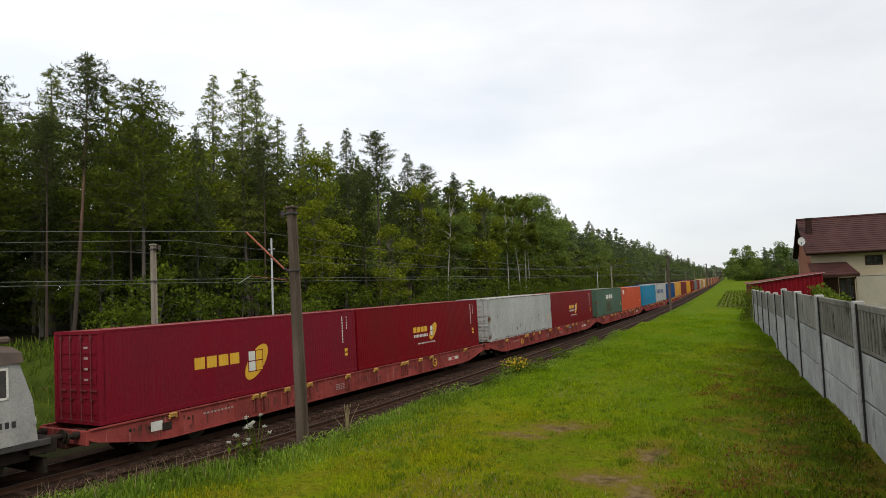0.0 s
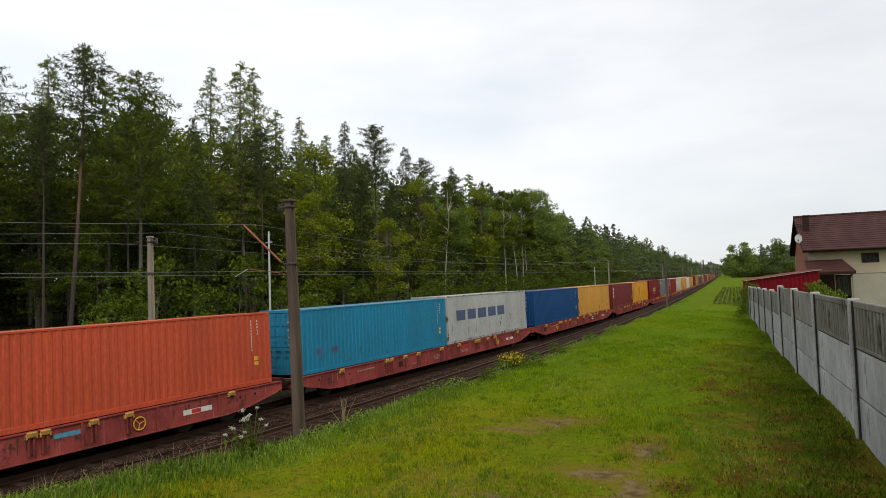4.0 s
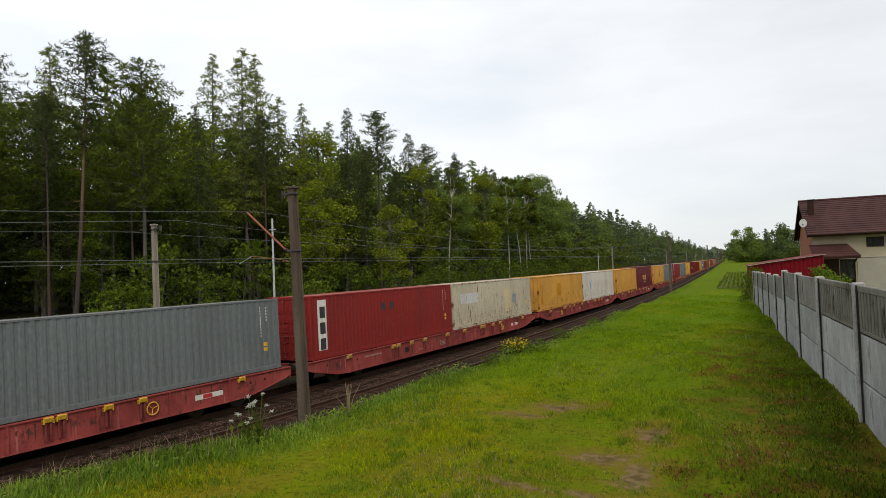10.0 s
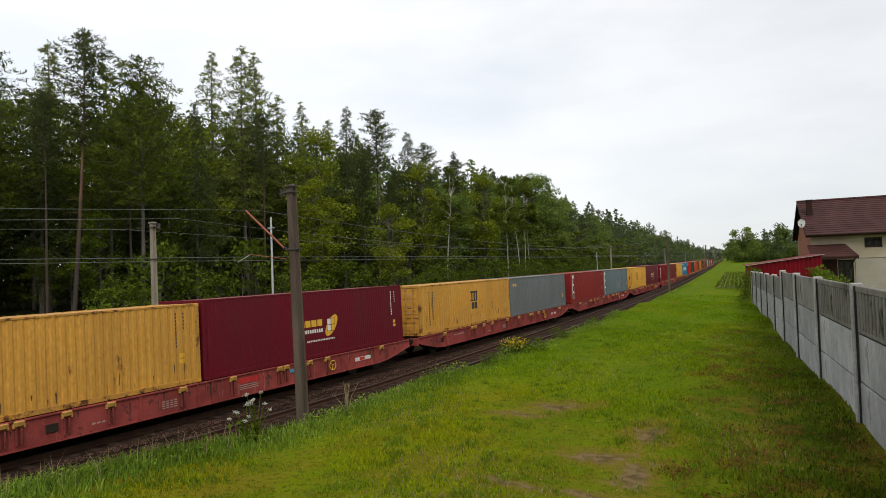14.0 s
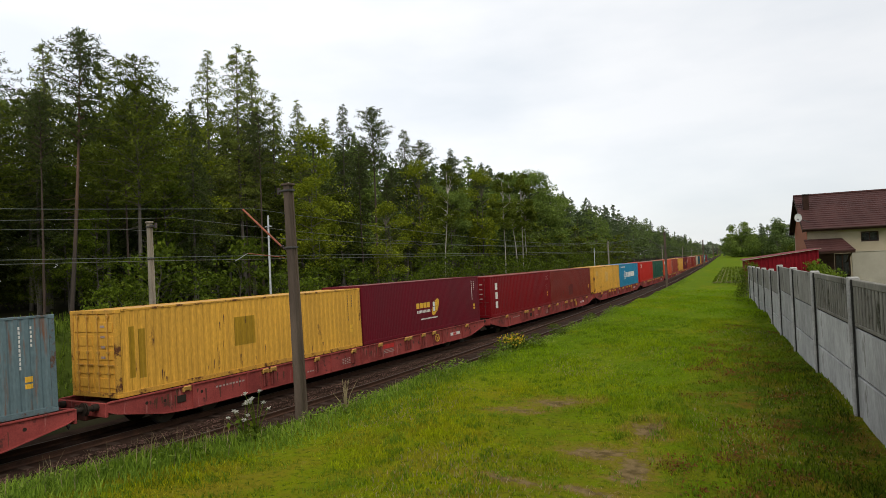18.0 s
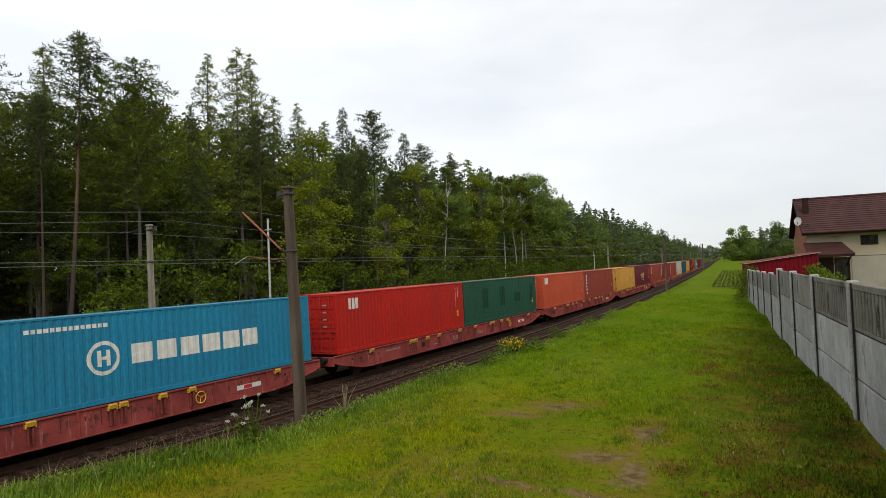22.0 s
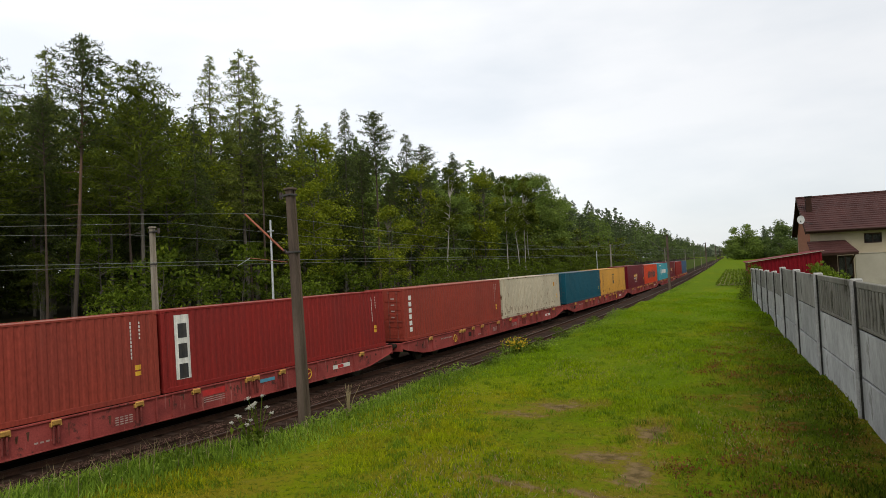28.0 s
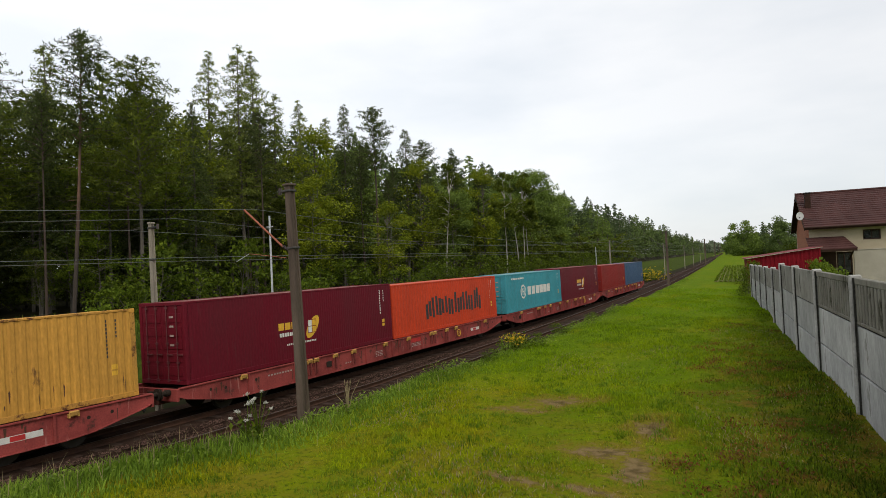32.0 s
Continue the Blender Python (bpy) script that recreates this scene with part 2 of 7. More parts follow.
M["concrete_post"] = surface("grey_concrete_post", spec=0.1, col=(0.44, 0.43, 0.41), col2=(0.28, 0.275, 0.26), rough=0.95, scale=2.2, fine=30, bump=0.35, stain=(0.06, 0.06, 0.05), stain_at=0.60, per_object=0.12)
M["concrete_top"] = surface("weathered_grey_concrete", spec=0.1, col=(0.30, 0.29, 0.265), col2=(0.17, 0.165, 0.145), rough=0.95, scale=1.3, fine=26, bump=0.35, stain=(0.07, 0.07, 0.055), stain_at=0.58, per_object=0.12, stretch=(1, 1, 0.45))
M["concrete_pole"] = surface("weathered_concrete_pole", spec=0.1, col=(0.132, 0.100, 0.078), col2=(0.060, 0.045, 0.036), rough=0.9, scale=1.0, fine=24, bump=0.3, stretch=(3, 3, 0.4))
M["concrete_pale"] = surface("pale_concrete_pole", spec=0.1, col=(0.33, 0.295, 0.235), col2=(0.20, 0.175, 0.14), rough=0.9, scale=1.2, fine=24, stretch=(3, 3, 0.4))
# near-black colour stands for the shade in the fence's joints
M["shade_joint"] = surface("dark_shade_joint", (0.05, 0.048, 0.042), (0.03, 0.03, 0.026), spec=0.03, rough=0.95, scale=4)
M["galvanised"] = surface("pale_galvanised_steel", (0.55, 0.57, 0.58), (0.42, 0.44, 0.46), rough=0.5, metal=0.3, scale=3)
M["wire"] = surface("oxidised_copper_wire", (0.145, 0.16, 0.145), rough=0.6, metal=0.3, scale=2, bump=0)
M["arm"] = surface("orange_rusted_arm", (0.30, 0.085, 0.04), (0.20, 0.06, 0.03), rough=0.8, scale=3)
M["insulator"] = surface("brown_porcelain", (0.05, 0.03, 0.025), rough=0.3, scale=5, bump=0)
M["dark_metal"] = surface("dark_steel", (0.03, 0.03, 0.03), (0.05, 0.045, 0.04), rough=0.7, scale=4)
M["bark_pine"] = surface("orange_pine_bark", (0.15, 0.082, 0.052), (0.070, 0.046, 0.035), rough=0.95, scale=1.2, fine=12, bump=0.8, stretch=(2, 2, 0.4))


def aged_foot(m, foot, lo, hi):
    """Old fissured bark of another colour on the lower stem, as pines have."""
    nt = m.node_tree
    base = nt.nodes["Principled BSDF"].inputs["Base Color"]
    col = base.links[0].from_socket
    co = nt.nodes.new("ShaderNodeTexCoord")
    sep = nt.nodes.new("ShaderNodeSeparateXYZ")
    nt.links.new(co.outputs["Object"], sep.inputs[0])
    r = nt.nodes.new("ShaderNodeMapRange")
    r.inputs["From Min"].default_value, r.inputs["From Max"].default_value = lo, hi
    nt.links.new(sep.outputs[2], r.inputs["Value"])
    x = nt.nodes.new("ShaderNodeMix")
    x.data_type = "RGBA"
    nt.links.new(r.outputs["Result"], x.inputs[0])
    x.inputs[6].default_value = (*foot, 1)
    nt.links.new(col, x.inputs[7])
    nt.links.new(x.outputs[2], base)


aged_foot(M["bark_pine"], (0.050, 0.038, 0.030), 4.5, 8.5)
M["bark_grey"] = surface("grey_bark", (0.12, 0.105, 0.085), (0.055, 0.047, 0.038), rough=0.95, scale=1.4, fine=12, bump=0.8, stretch=(2, 2, 0.4))
M["bark_slim"] = surface("dark_brown_bark", (0.085, 0.056, 0.040), (0.045, 0.032, 0.025), rough=0.95, scale=1.2, fine=12, bump=0.8, stretch=(2, 2, 0.4))
M["leaf_lime"] = leaf_material("yellow_green_linden_leaves", (0.225, 0.270, 0.018), (0.130, 0.160, 0.010), vary=0.4)
M["bark_birch"] = surface("pale_birch_bark", (0.42, 0.39, 0.34), (0.26, 0.24, 0.20), rough=0.9, scale=1.5, fine=10, bump=0.4, spec=0.1, stain=(0.05, 0.045, 0.04), stain_at=0.62)
M["leaf_pine"] = leaf_material("pine_needles", (0.090, 0.118, 0.034), (0.050, 0.068, 0.019))
M["leaf_larch"] = leaf_material("larch_needles", (0.205, 0.245, 0.048), (0.120, 0.148, 0.026))
M["leaf_oak"] = leaf_material("oak_leaves", (0.128, 0.162, 0.017), (0.062, 0.082, 0.009))
# young leaves in a darker copy, with the wood's shade in the colour
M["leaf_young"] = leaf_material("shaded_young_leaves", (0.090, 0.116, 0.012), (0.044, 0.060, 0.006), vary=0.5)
# the shade inside the wood is put into this leaf colour
M["leaf_deep_shade"] = leaf_material("shade_dark_wood_foliage", (0.055, 0.064, 0.010), (0.028, 0.034, 0.005), vary=0.5)
M["leaf_bright"] = leaf_material("young_green_leaves", (0.140, 0.200, 0.018), (0.078, 0.112, 0.009))
# far-off leaves: distance haze is mixed into the colour, paler and bluer
M["leaf_far"] = leaf_material("hazed_mixed_leaves_far_off", (0.150, 0.205, 0.060), (0.088, 0.124, 0.036), vary=0.3)
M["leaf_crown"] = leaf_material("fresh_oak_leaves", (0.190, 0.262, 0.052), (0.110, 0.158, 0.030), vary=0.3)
# horizon leaves and far needles also carry the haze in their colour
M["leaf_horizon"] = leaf_material("hazed_grey_green_leaves_on_the_horizon", (0.20, 0.235, 0.150), (0.14, 0.17, 0.105), vary=0.2)
M["leaf_far_dark"] = leaf_material("hazed_dark_needles_far_off", (0.110, 0.150, 0.060), (0.068, 0.096, 0.038))
M["leaf_bush"] = leaf_material("bush_leaves", (0.104, 0.150, 0.013), (0.046, 0.068, 0.006), vary=0.55)
M["flower_yellow"] = leaf_material("yellow_flowers", (0.62, 0.42, 0.02), (0.45, 0.33, 0.03))
M["flower_white"] = leaf_material("white_flowers", (0.60, 0.58, 0.50), (0.55, 0.55, 0.50), vary=0.15)
M["bank"] = leaf_material("rank_bank_grass", (0.125, 0.185, 0.022), (0.070, 0.108, 0.010), vary=0.45)
M["straw"] = leaf_material("dry_grass", (0.36, 0.29, 0.16), (0.24, 0.20, 0.10))
M["blade_tall"] = leaf_material("tall_grass_blades", (0.205, 0.315, 0.036), (0.115, 0.185, 0.015), vary=0.45)
M["blade_tuft"] = leaf_material("lush_grass_tufts", (0.165, 0.255, 0.018), (0.100, 0.160, 0.008), vary=0.4)
M["fence_weed"] = leaf_material("dark_weeds", (0.080, 0.120, 0.008), (0.045, 0.066, 0.004), vary=0.5)
M["withered"] = leaf_material("withered_brown_leaves", (0.20, 0.085, 0.022), (0.11, 0.050, 0.016), vary=0.4)
M["herb"] = leaf_material("herb_leaves", (0.180, 0.262, 0.030), (0.105, 0.160, 0.022), vary=0.45)
M["soil"] = surface("bare_soil", spec=0.03, col=(0.17, 0.15, 0.075), col2=(0.12, 0.115, 0.045), rough=0.95, scale=2, fine=30, bump=0.6)
M["roof_tile"] = surface("brown_metal_roof_tile", spec=0.1, col=(0.070, 0.030, 0.027), col2=(0.050, 0.022, 0.020), rough=0.6, scale=0.8, fine=20, bump=0.1)
M["plaster"] = surface("cream_plaster", (0.40, 0.335, 0.245), (0.33, 0.275, 0.20), rough=0.9, scale=0.8, fine=30)
M["plaster_low"] = surface("pale_grey_plaster", (0.36, 0.325, 0.27), (0.30, 0.275, 0.23), rough=0.9, scale=0.8, fine=30)
M["brick"] = surface("orange_brick", (0.36, 0.125, 0.06), (0.27, 0.085, 0.045), rough=0.9, scale=6, fine=40, per_object=0.2)
M["brown_wood"] = surface("dark_brown_wood", spec=0.1, col=(0.040, 0.020, 0.014), col2=(0.026, 0.014, 0.010), rough=0.7, scale=4)
M["red_sheet"] = surface("red_trapezoid_sheet", (0.17, 0.005, 0.011), (0.13, 0.004, 0.010), spec=0.1, rough=0.6, scale=0.6, fine=15, bump=0.05)
M["lace"] = surface("white_curtain", (0.60, 0.58, 0.55), (0.30, 0.28, 0.26), rough=0.9, scale=10)
M["dish"] = surface("pale_grey_enamel", (0.62, 0.62, 0.62), rough=0.4, scale=2, bump=0)
M["loco_body"] = surface("dirty_pale_grey_paint", (0.40, 0.40, 0.39), (0.31, 0.30, 0.285), rough=0.55, scale=0.9, fine=16, stain=(0.16, 0.12, 0.09), stain_at=0.62)
M["loco_roof"] = surface("grimy_brown_roof", (0.11, 0.075, 0.055), (0.07, 0.05, 0.04), rough=0.85, scale=1.5)


def glass(name, tint):
    m = bpy.data.materials.new(name)
    m.use_nodes = True
    b = m.node_tree.nodes["Principled BSDF"]
    b.inputs["Base Color"].default_value = (*tint, 1)
    b.inputs["Roughness"].default_value = 0.06
    b.inputs["Transmission Weight"].default_value = 0.85
    b.inputs["IOR"].default_value = 1.12
    return m


M["glass"] = glass("window_glass", (0.16, 0.17, 0.16))

# ---------------------------------------------------------------- shared builders
def part(name, bm, material, parent=None, label=""):
    """Links a bmesh as one mesh object, under parent when given."""
    me = bpy.data.meshes.new(name)
    bm.to_mesh(me)
    bm.free()
    me.materials.append(material)
    return piece(name, me, parent, label)


def piece(name, me, parent=None, label="", m=None):
    ob = new(name, me)
    if parent:
        ob.parent = parent
    if m is not None:
        ob.matrix_basis = m
    if label:
        ob["label"] = label
    return ob


def empty(name, m=None):
    ob = new(name)
    ob.empty_display_size = 0.3
    if m is not None:
        ob.matrix_basis = m
    return ob


def add_box(bm, x0, x1, y0, y1, z0, z1, bevel=0.0, m=None):
    vs = [bm.verts.new((x, y, z)) for x in (x0, x1) for y in (y0, y1) for z in (z0, z1)]
    fs = [bm.faces.new([vs[i] for i in q]) for q in ((0, 1, 3, 2), (4, 6, 7, 5), (0, 4, 5, 1), (2, 3, 7, 6), (0, 2, 6, 4), (1, 5, 7, 3))]
    if m is not None:
        bmesh.ops.transform(bm, matrix=m, verts=vs)
    if bevel:
        bmesh.ops.bevel(bm, geom=list({e for f in fs for e in f.edges}), offset=bevel, segments=1, affect="EDGES", profile=0.5)


def box(x0, x1, y0, y1, z0, z1, bevel=0.0):
    bm = bmesh.new()
    add_box(bm, x0, x1, y0, y1, z0, z1, bevel)
    return bm


def add_tube(bm, points, radii, n=8, cap=True):
    """A tapering tube through points."""
    rings = []
    for i, p in enumerate(points):
        p = Vector(p)
        d = (Vector(points[min(i + 1, len(points) - 1)]) - Vector(points[max(i - 1, 0)])).normalized()
        side = d.cross(Vector((0, 0, 1)) if abs(d.z) < 0.9 else Vector((1, 0, 0))).normalized()
        up = side.cross(d)
        r = float(radii[i] if isinstance(radii, (list, tuple)) else radii)
        rings.append([bm.verts.new(p + r * (math.cos(a) * side + math.sin(a) * up)) for a in (math.tau * k / n for k in range(n))])
    for a, b in zip(rings, rings[1:]):
        for k in range(n):
            bm.faces.new((a[k], a[(k + 1) % n], b[(k + 1) % n], b[k]))
    if cap:
        bm.faces.new(rings[0][::-1])
        bm.faces.new(rings[-1])


def tube(points, radii, n=8):
    bm = bmesh.new()
    add_tube(bm, points, radii, n)
    return bm


def mesh_of(name, verts, faces, material, smooth=False):
    me = bpy.data.meshes.new(name)
    me.from_pydata(verts, [], faces)
    me.materials.append(material)
    if smooth:
        me.shade_smooth()
    return me


# ---------------------------------------------------------------- the line of the railway
# centre line of the far track: a left-hand bend that runs out into a straight
STEP = 0.25
S_TAB = np.arange(-700, 1500, STEP)
H_TAB = 0.2443 * np.exp(-(np.maximum(S_TAB, -10) + 40) / 80)
X_TAB = np.cumsum(np.sin(H_TAB)) * STEP
Y_TAB = np.cumsum(np.cos(H_TAB)) * STEP
X_TAB += -8.38 - X_TAB[-1]
Y_TAB -= np.interp(0, S_TAB, Y_TAB)


def line(s, n=0.0):
    """x and y at s metres along the far track and n metres to the right of its centre, and the heading."""
    h = float(np.interp(s, S_TAB, H_TAB))
    return float(np.interp(s, S_TAB, X_TAB)) + n * math.cos(h), float(np.interp(s, S_TAB, Y_TAB)) - n * math.sin(h), h


def along(s, n=0.0, z=0.0):
    """The pose of a thing that stands on the line, its y axis along it."""
    x, y, h = line(s, n)
    return pose(x, y, z, 0, 0, -math.degrees(h))


TERRACE = 3.13


def track_x(y):
    return np.interp(y, Y_TAB, X_TAB)


def edge_x(y):
    """The brow of the cutting on the meadow's side."""
    e = np.interp(y, [-60, 0, 3.3, 4.1, 5, 5.8, 7.15, 8.9, 11.4, 15, 18.5, 23.3, 29.4, 43, 80, 120], [-9, -6.8, -5.57, -5.18, -4.85, -4.6, -4.42, -4.27, -4.0, -3.62, -3.5, -3.38, -3.02, -2.7, -2.4, -2.2])
    return np.maximum(e, track_x(y) + 6.9)


def smooth(a):
    a = np.clip(a, 0, 1)
    return a * a * (3 - 2 * a)


def ground_z(x, y):
    x, y = np.asarray(x, float), np.asarray(y, float)
    n = x - track_x(y)
    e = edge_x(y) - track_x(y)
    base = -0.42 + 0.0 * n
    wide = np.clip(e - 5.5, 1.0, 2.6)
    right = (TERRACE + 0.42) * np.clip((n - (e - wide)) / wide, 0, 1) ** 0.8
    left = 2.95 * smooth((-4.2 - n) / 5.5) + 0.25 * smooth((-12 - n) / 20)
    dip = -0.95 * smooth((x - 4.2) / 2.2) * smooth((y - 8) / 18) * (1 - smooth((y - 75) / 60))
    lump = 0.05 * np.sin(x * 0.9 + 0.5 * np.sin(y * 0.45)) * np.sin(y * 0.7 + 0.8) + 0.04 * np.sin(x * 2.1 + y * 1.3)
    return base + right + left + dip + lump * np.where((n > e) | (n < -9), 1.0, 0.35) * (1 - 0.9 * smooth((y - 29) / 8) * (1 - smooth((y - 95) / 30)))


# bare, worn places in the turf: centre and half-widths
PATCHES = [(-2.0, 7.75, 0.30, 0.18), (-2.35, 7.25, 0.26, 0.11), (-0.78, 6.6, 0.14, 0.28), (-1.1, 5.8, 0.24, 0.15), (-0.78, 5.4, 0.13, 0.28), (-1.62, 4.78, 0.20, 0.06), (-1.05, 4.85, 0.15, 0.06)]


def grass_material(name, boost=1.0, blade=False):
    """Turf: fresh green, olive and yellowed parts in broad and fine scales, with bare worn places. Blades take the same colours as the turf that they stand on."""
    m = bpy.data.materials.new(name)
    m.use_nodes = True
    nt = m.node_tree
    b = nt.nodes["Principled BSDF"]
    co = nt.nodes.new("ShaderNodeTexCoord")

    def tex(scale, detail=4.0, stretch=(1, 1, 0.001), rough=0.5):
        mp = nt.nodes.new("ShaderNodeMapping")
        mp.inputs["Scale"].default_value = stretch
        nt.links.new(co.outputs["Object"], mp.inputs["Vector"])
        n = nt.nodes.new("ShaderNodeTexNoise")
        n.inputs["Scale"].default_value, n.inputs["Detail"].default_value, n.inputs["Roughness"].default_value = scale, detail, rough
        nt.links.new(mp.outputs["Vector"], n.inputs["Vector"])
        return n.outputs["Fac"]

    def ramp(src, lo, hi, to0=0.0, to1=1.0):
        r = nt.nodes.new("ShaderNodeMapRange")
        r.inputs["From Min"].default_value, r.inputs["From Max"].default_value = lo, hi
        r.inputs["To Min"].default_value, r.inputs["To Max"].default_value = to0, to1
        nt.links.new(src, r.inputs["Value"])
        return r.outputs["Result"]

    def math_node(op, a, c):
        x = nt.nodes.new("ShaderNodeMath")
        x.operation = op
        for sock, v in zip(x.inputs, (a, c)):
            if isinstance(v, float):
                sock.default_value = v
            else:
                nt.links.new(v, sock)
        return x.outputs[0]

    def mixed(fac, a, c):
        x = nt.nodes.new("ShaderNodeMix")
        x.data_type = "RGBA"
        nt.links.new(fac, x.inputs[0])
        for sock, v in ((x.inputs[6], a), (x.inputs[7], c)):
            if isinstance(v, tuple):
                sock.default_value = (*(q * boost for q in v), 1)
            else:
                nt.links.new(v, sock)
        return x.outputs[2]

    c = mixed(ramp(tex(0.30, 4, (1, 0.35, 0.001)), 0.40, 0.60), (0.098, 0.148, 0.0025), (0.138, 0.160, 0.003))
    c = mixed(ramp(tex(0.85, 5, (1, 0.6, 0.001), 0.6), 0.46, 0.66), c, (0.076, 0.120, 0.002))
    c = mixed(ramp(tex(0.55, 6, (1, 0.8, 0.001), 0.65), 0.54, 0.68), c, (0.155, 0.146, 0.004))
    c = mixed(ramp(tex(2.7, 6, (1, 1, 0.001), 0.7), 0.62, 0.72, 0.0, 0.8), c, (0.150, 0.112, 0.014))
    # sparse dry turf towards the standpoint, with straw among it
    sep = nt.nodes.new("ShaderNodeSeparateXYZ")
    nt.links.new(co.outputs["Object"], sep.inputs[0])
    near = math_node("MULTIPLY", ramp(sep.outputs[1], 9.5, 4.0), ramp(tex(1.7, 6, (1, 1, 0.001), 0.75), 0.42, 0.58, 0.0, 0.75))
    c = mixed(near, c, (0.140, 0.112, 0.010))
    lush = math_node("MULTIPLY", ramp(sep.outputs[1], 7.0, 20.0, 0.0, 0.7), ramp(tex(0.8, 4, (1, 0.4, 0.001), 0.6), 0.30, 0.55))
    c = mixed(lush, c, (0.080, 0.138, 0.006))
    # darker turf, dark green and brown in patches, in the strip by the fence
    dry = math_node("MULTIPLY", ramp(sep.outputs[0], -0.9, 0.3), ramp(tex(1.1, 6, (1, 0.7, 0.001), 0.7), 0.40, 0.58, 0.4, 1.0))
    dry = math_node("MULTIPLY", dry, ramp(sep.outputs[1], 20.0, 9.0))
    c = mixed(dry, c, mixed(ramp(tex(2.1, 5, (1, 1, 0.001), 0.7), 0.48, 0.56), (0.036, 0.056, 0.003), (0.098, 0.056, 0.010)))
    c = mixed(ramp(tex(15, 4, (1, 1, 0.001), 0.65), 0.52, 0.68), c, (0.040, 0.060, 0.003))
    c = mixed(ramp(tex(6.5, 5, (1, 1, 0.001), 0.7), 0.60, 0.70, 0.0, 0.7), c, (0.175, 0.150, 0.030))
    wob = tex(4.5, 5, (1, 1, 0.001), 0.7)
    worn = None
    for px, py, rx, ry in PATCHES:
        mp = nt.nodes.new("ShaderNodeMapping")
        mp.inputs["Scale"].default_value = (1 / rx, 1 / ry, 0)
        mp.inputs["Location"].default_value = (-px / rx, -py / ry, 0)
        nt.links.new(co.outputs["Object"], mp.inputs["Vector"])
        ln = nt.nodes.new("ShaderNodeVectorMath")
        ln.operation = "LENGTH"
        nt.links.new(mp.outputs["Vector"], ln.inputs[0])
        v = ln.outputs["Value"]
        worn = v if worn is None else math_node("MINIMUM", worn, v)
    worn = math_node("ADD", worn, ramp(wob, 0.25, 0.75, -1.5, 1.5))
    worn = math_node("ADD", worn, ramp(tex(22, 3, (1, 1, 0.001), 0.7), 0.3, 0.7, -0.6, 0.6))
    mask = ramp(worn, 1.2, 0.5, 0.0, 0.9)
    fringe = ramp(worn, 2.6, 1.2, 0.0, 0.7)
    c = mixed(fringe, c, (0.150, 0.108, 0.017))
    c = mixed(mask, c, mixed(ramp(tex(9, 4), 0.4, 0.6), (0.168, 0.116, 0.058), (0.082, 0.056, 0.027)))
    nt.links.new(c, b.inputs["Base Color"])
    b.inputs["Roughness"].default_value = 0.95 if not blade else 0.6
    b.inputs["Specular IOR Level"].default_value = 0.02
    if blade:
        hsv = nt.nodes.new("ShaderNodeHueSaturation")
        rnd = nt.nodes.new("ShaderNodeNewGeometry").outputs["Random Per Island"]
        nt.links.new(ramp2(nt, rnd, 0.75, 1.25), hsv.inputs["Value"])
        nt.links.new(c, hsv.inputs["Color"])
        nt.links.new(hsv.outputs["Color"], b.inputs["Base Color"])
        tr = nt.nodes.new("ShaderNodeBsdfTranslucent")
        nt.links.new(hsv.outputs["Color"], tr.inputs["Color"])
        mix = nt.nodes.new("ShaderNodeMixShader")
        mix.inputs[0].default_value = 0.35
        nt.links.new(b.outputs[0], mix.inputs[1])
        nt.links.new(tr.outputs[0], mix.inputs[2])
        nt.links.new(mix.outputs[0], nt.nodes["Material Output"].inputs["Surface"])
    else:
        bp = nt.nodes.new("ShaderNodeBump")
        bp.inputs["Strength"].default_value, bp.inputs["Distance"].default_value = 0.8, 0.05
        nt.links.new(tex(17, 5, (1, 1, 1), 0.65), bp.inputs["Height"])
        nt.links.new(bp.outputs["Normal"], b.inputs["Normal"])
    return m


M["grass"] = grass_material("meadow_turf", 1.1)
M["blade"] = grass_material("meadow_grass_blades", 1.9, True)


def build_ground():
    ys = np.concatenate([np.arange(-60, 0, 4), np.arange(0, 40, 0.6), np.arange(40, 120, 2.5), np.arange(120, 400, 12), np.geomspace(400, 4000, 14)])
    ns = np.concatenate([-np.geomspace(2500, 60, 10), np.arange(-55, -14, 4), np.arange(-13, -2, 0.8), np.arange(-2, 7, 1.5)])
    us = np.concatenate([np.arange(0.0, 1.01, 0.1), ])
    ws = np.concatenate([np.arange(0.5, 14, 0.6), np.arange(14, 60, 5), np.geomspace(65, 2500, 10)])
    verts, faces = [], []
    cols = len(ns) + len(us) + len(ws)
    for y in ys:
        tx, ex = float(track_x(y)), float(edge_x(y))
        xs = np.concatenate([tx + ns, tx + min(7.0, ex - tx - 1.5) * (1 - us) + us * (ex - tx), ex + ws])
        xs = np.maximum.accumulate(xs)
        zs = ground_z(xs, np.full(cols, y))
        verts += [(float(a), float(y), float(c)) for a, c in zip(xs, zs)]
    for j in range(len(ys) - 1):
        for i in range(cols - 1):
            a = j * cols + i
            faces.append((a, a + 1, a + cols + 1, a + cols))
    me = mesh_of("ground", verts, faces, M["grass"], True)
    me.materials.append(M["litter"])
    me.materials.append(M["bank_turf"])
    for poly in me.polygons:
        c = poly.center
        n = c.x - float(track_x(c.y))
        if c.y < 700 and (-95 < n < -16.5 or -5.2 < n < 6.0):
            poly.material_index = 1
        elif -16.5 <= n <= -5.2:
            poly.material_index = 2
    tagged(new("ground", me), "green meadow and grassy banks of a railway cutting", "ground", kind="structure")


build_ground()


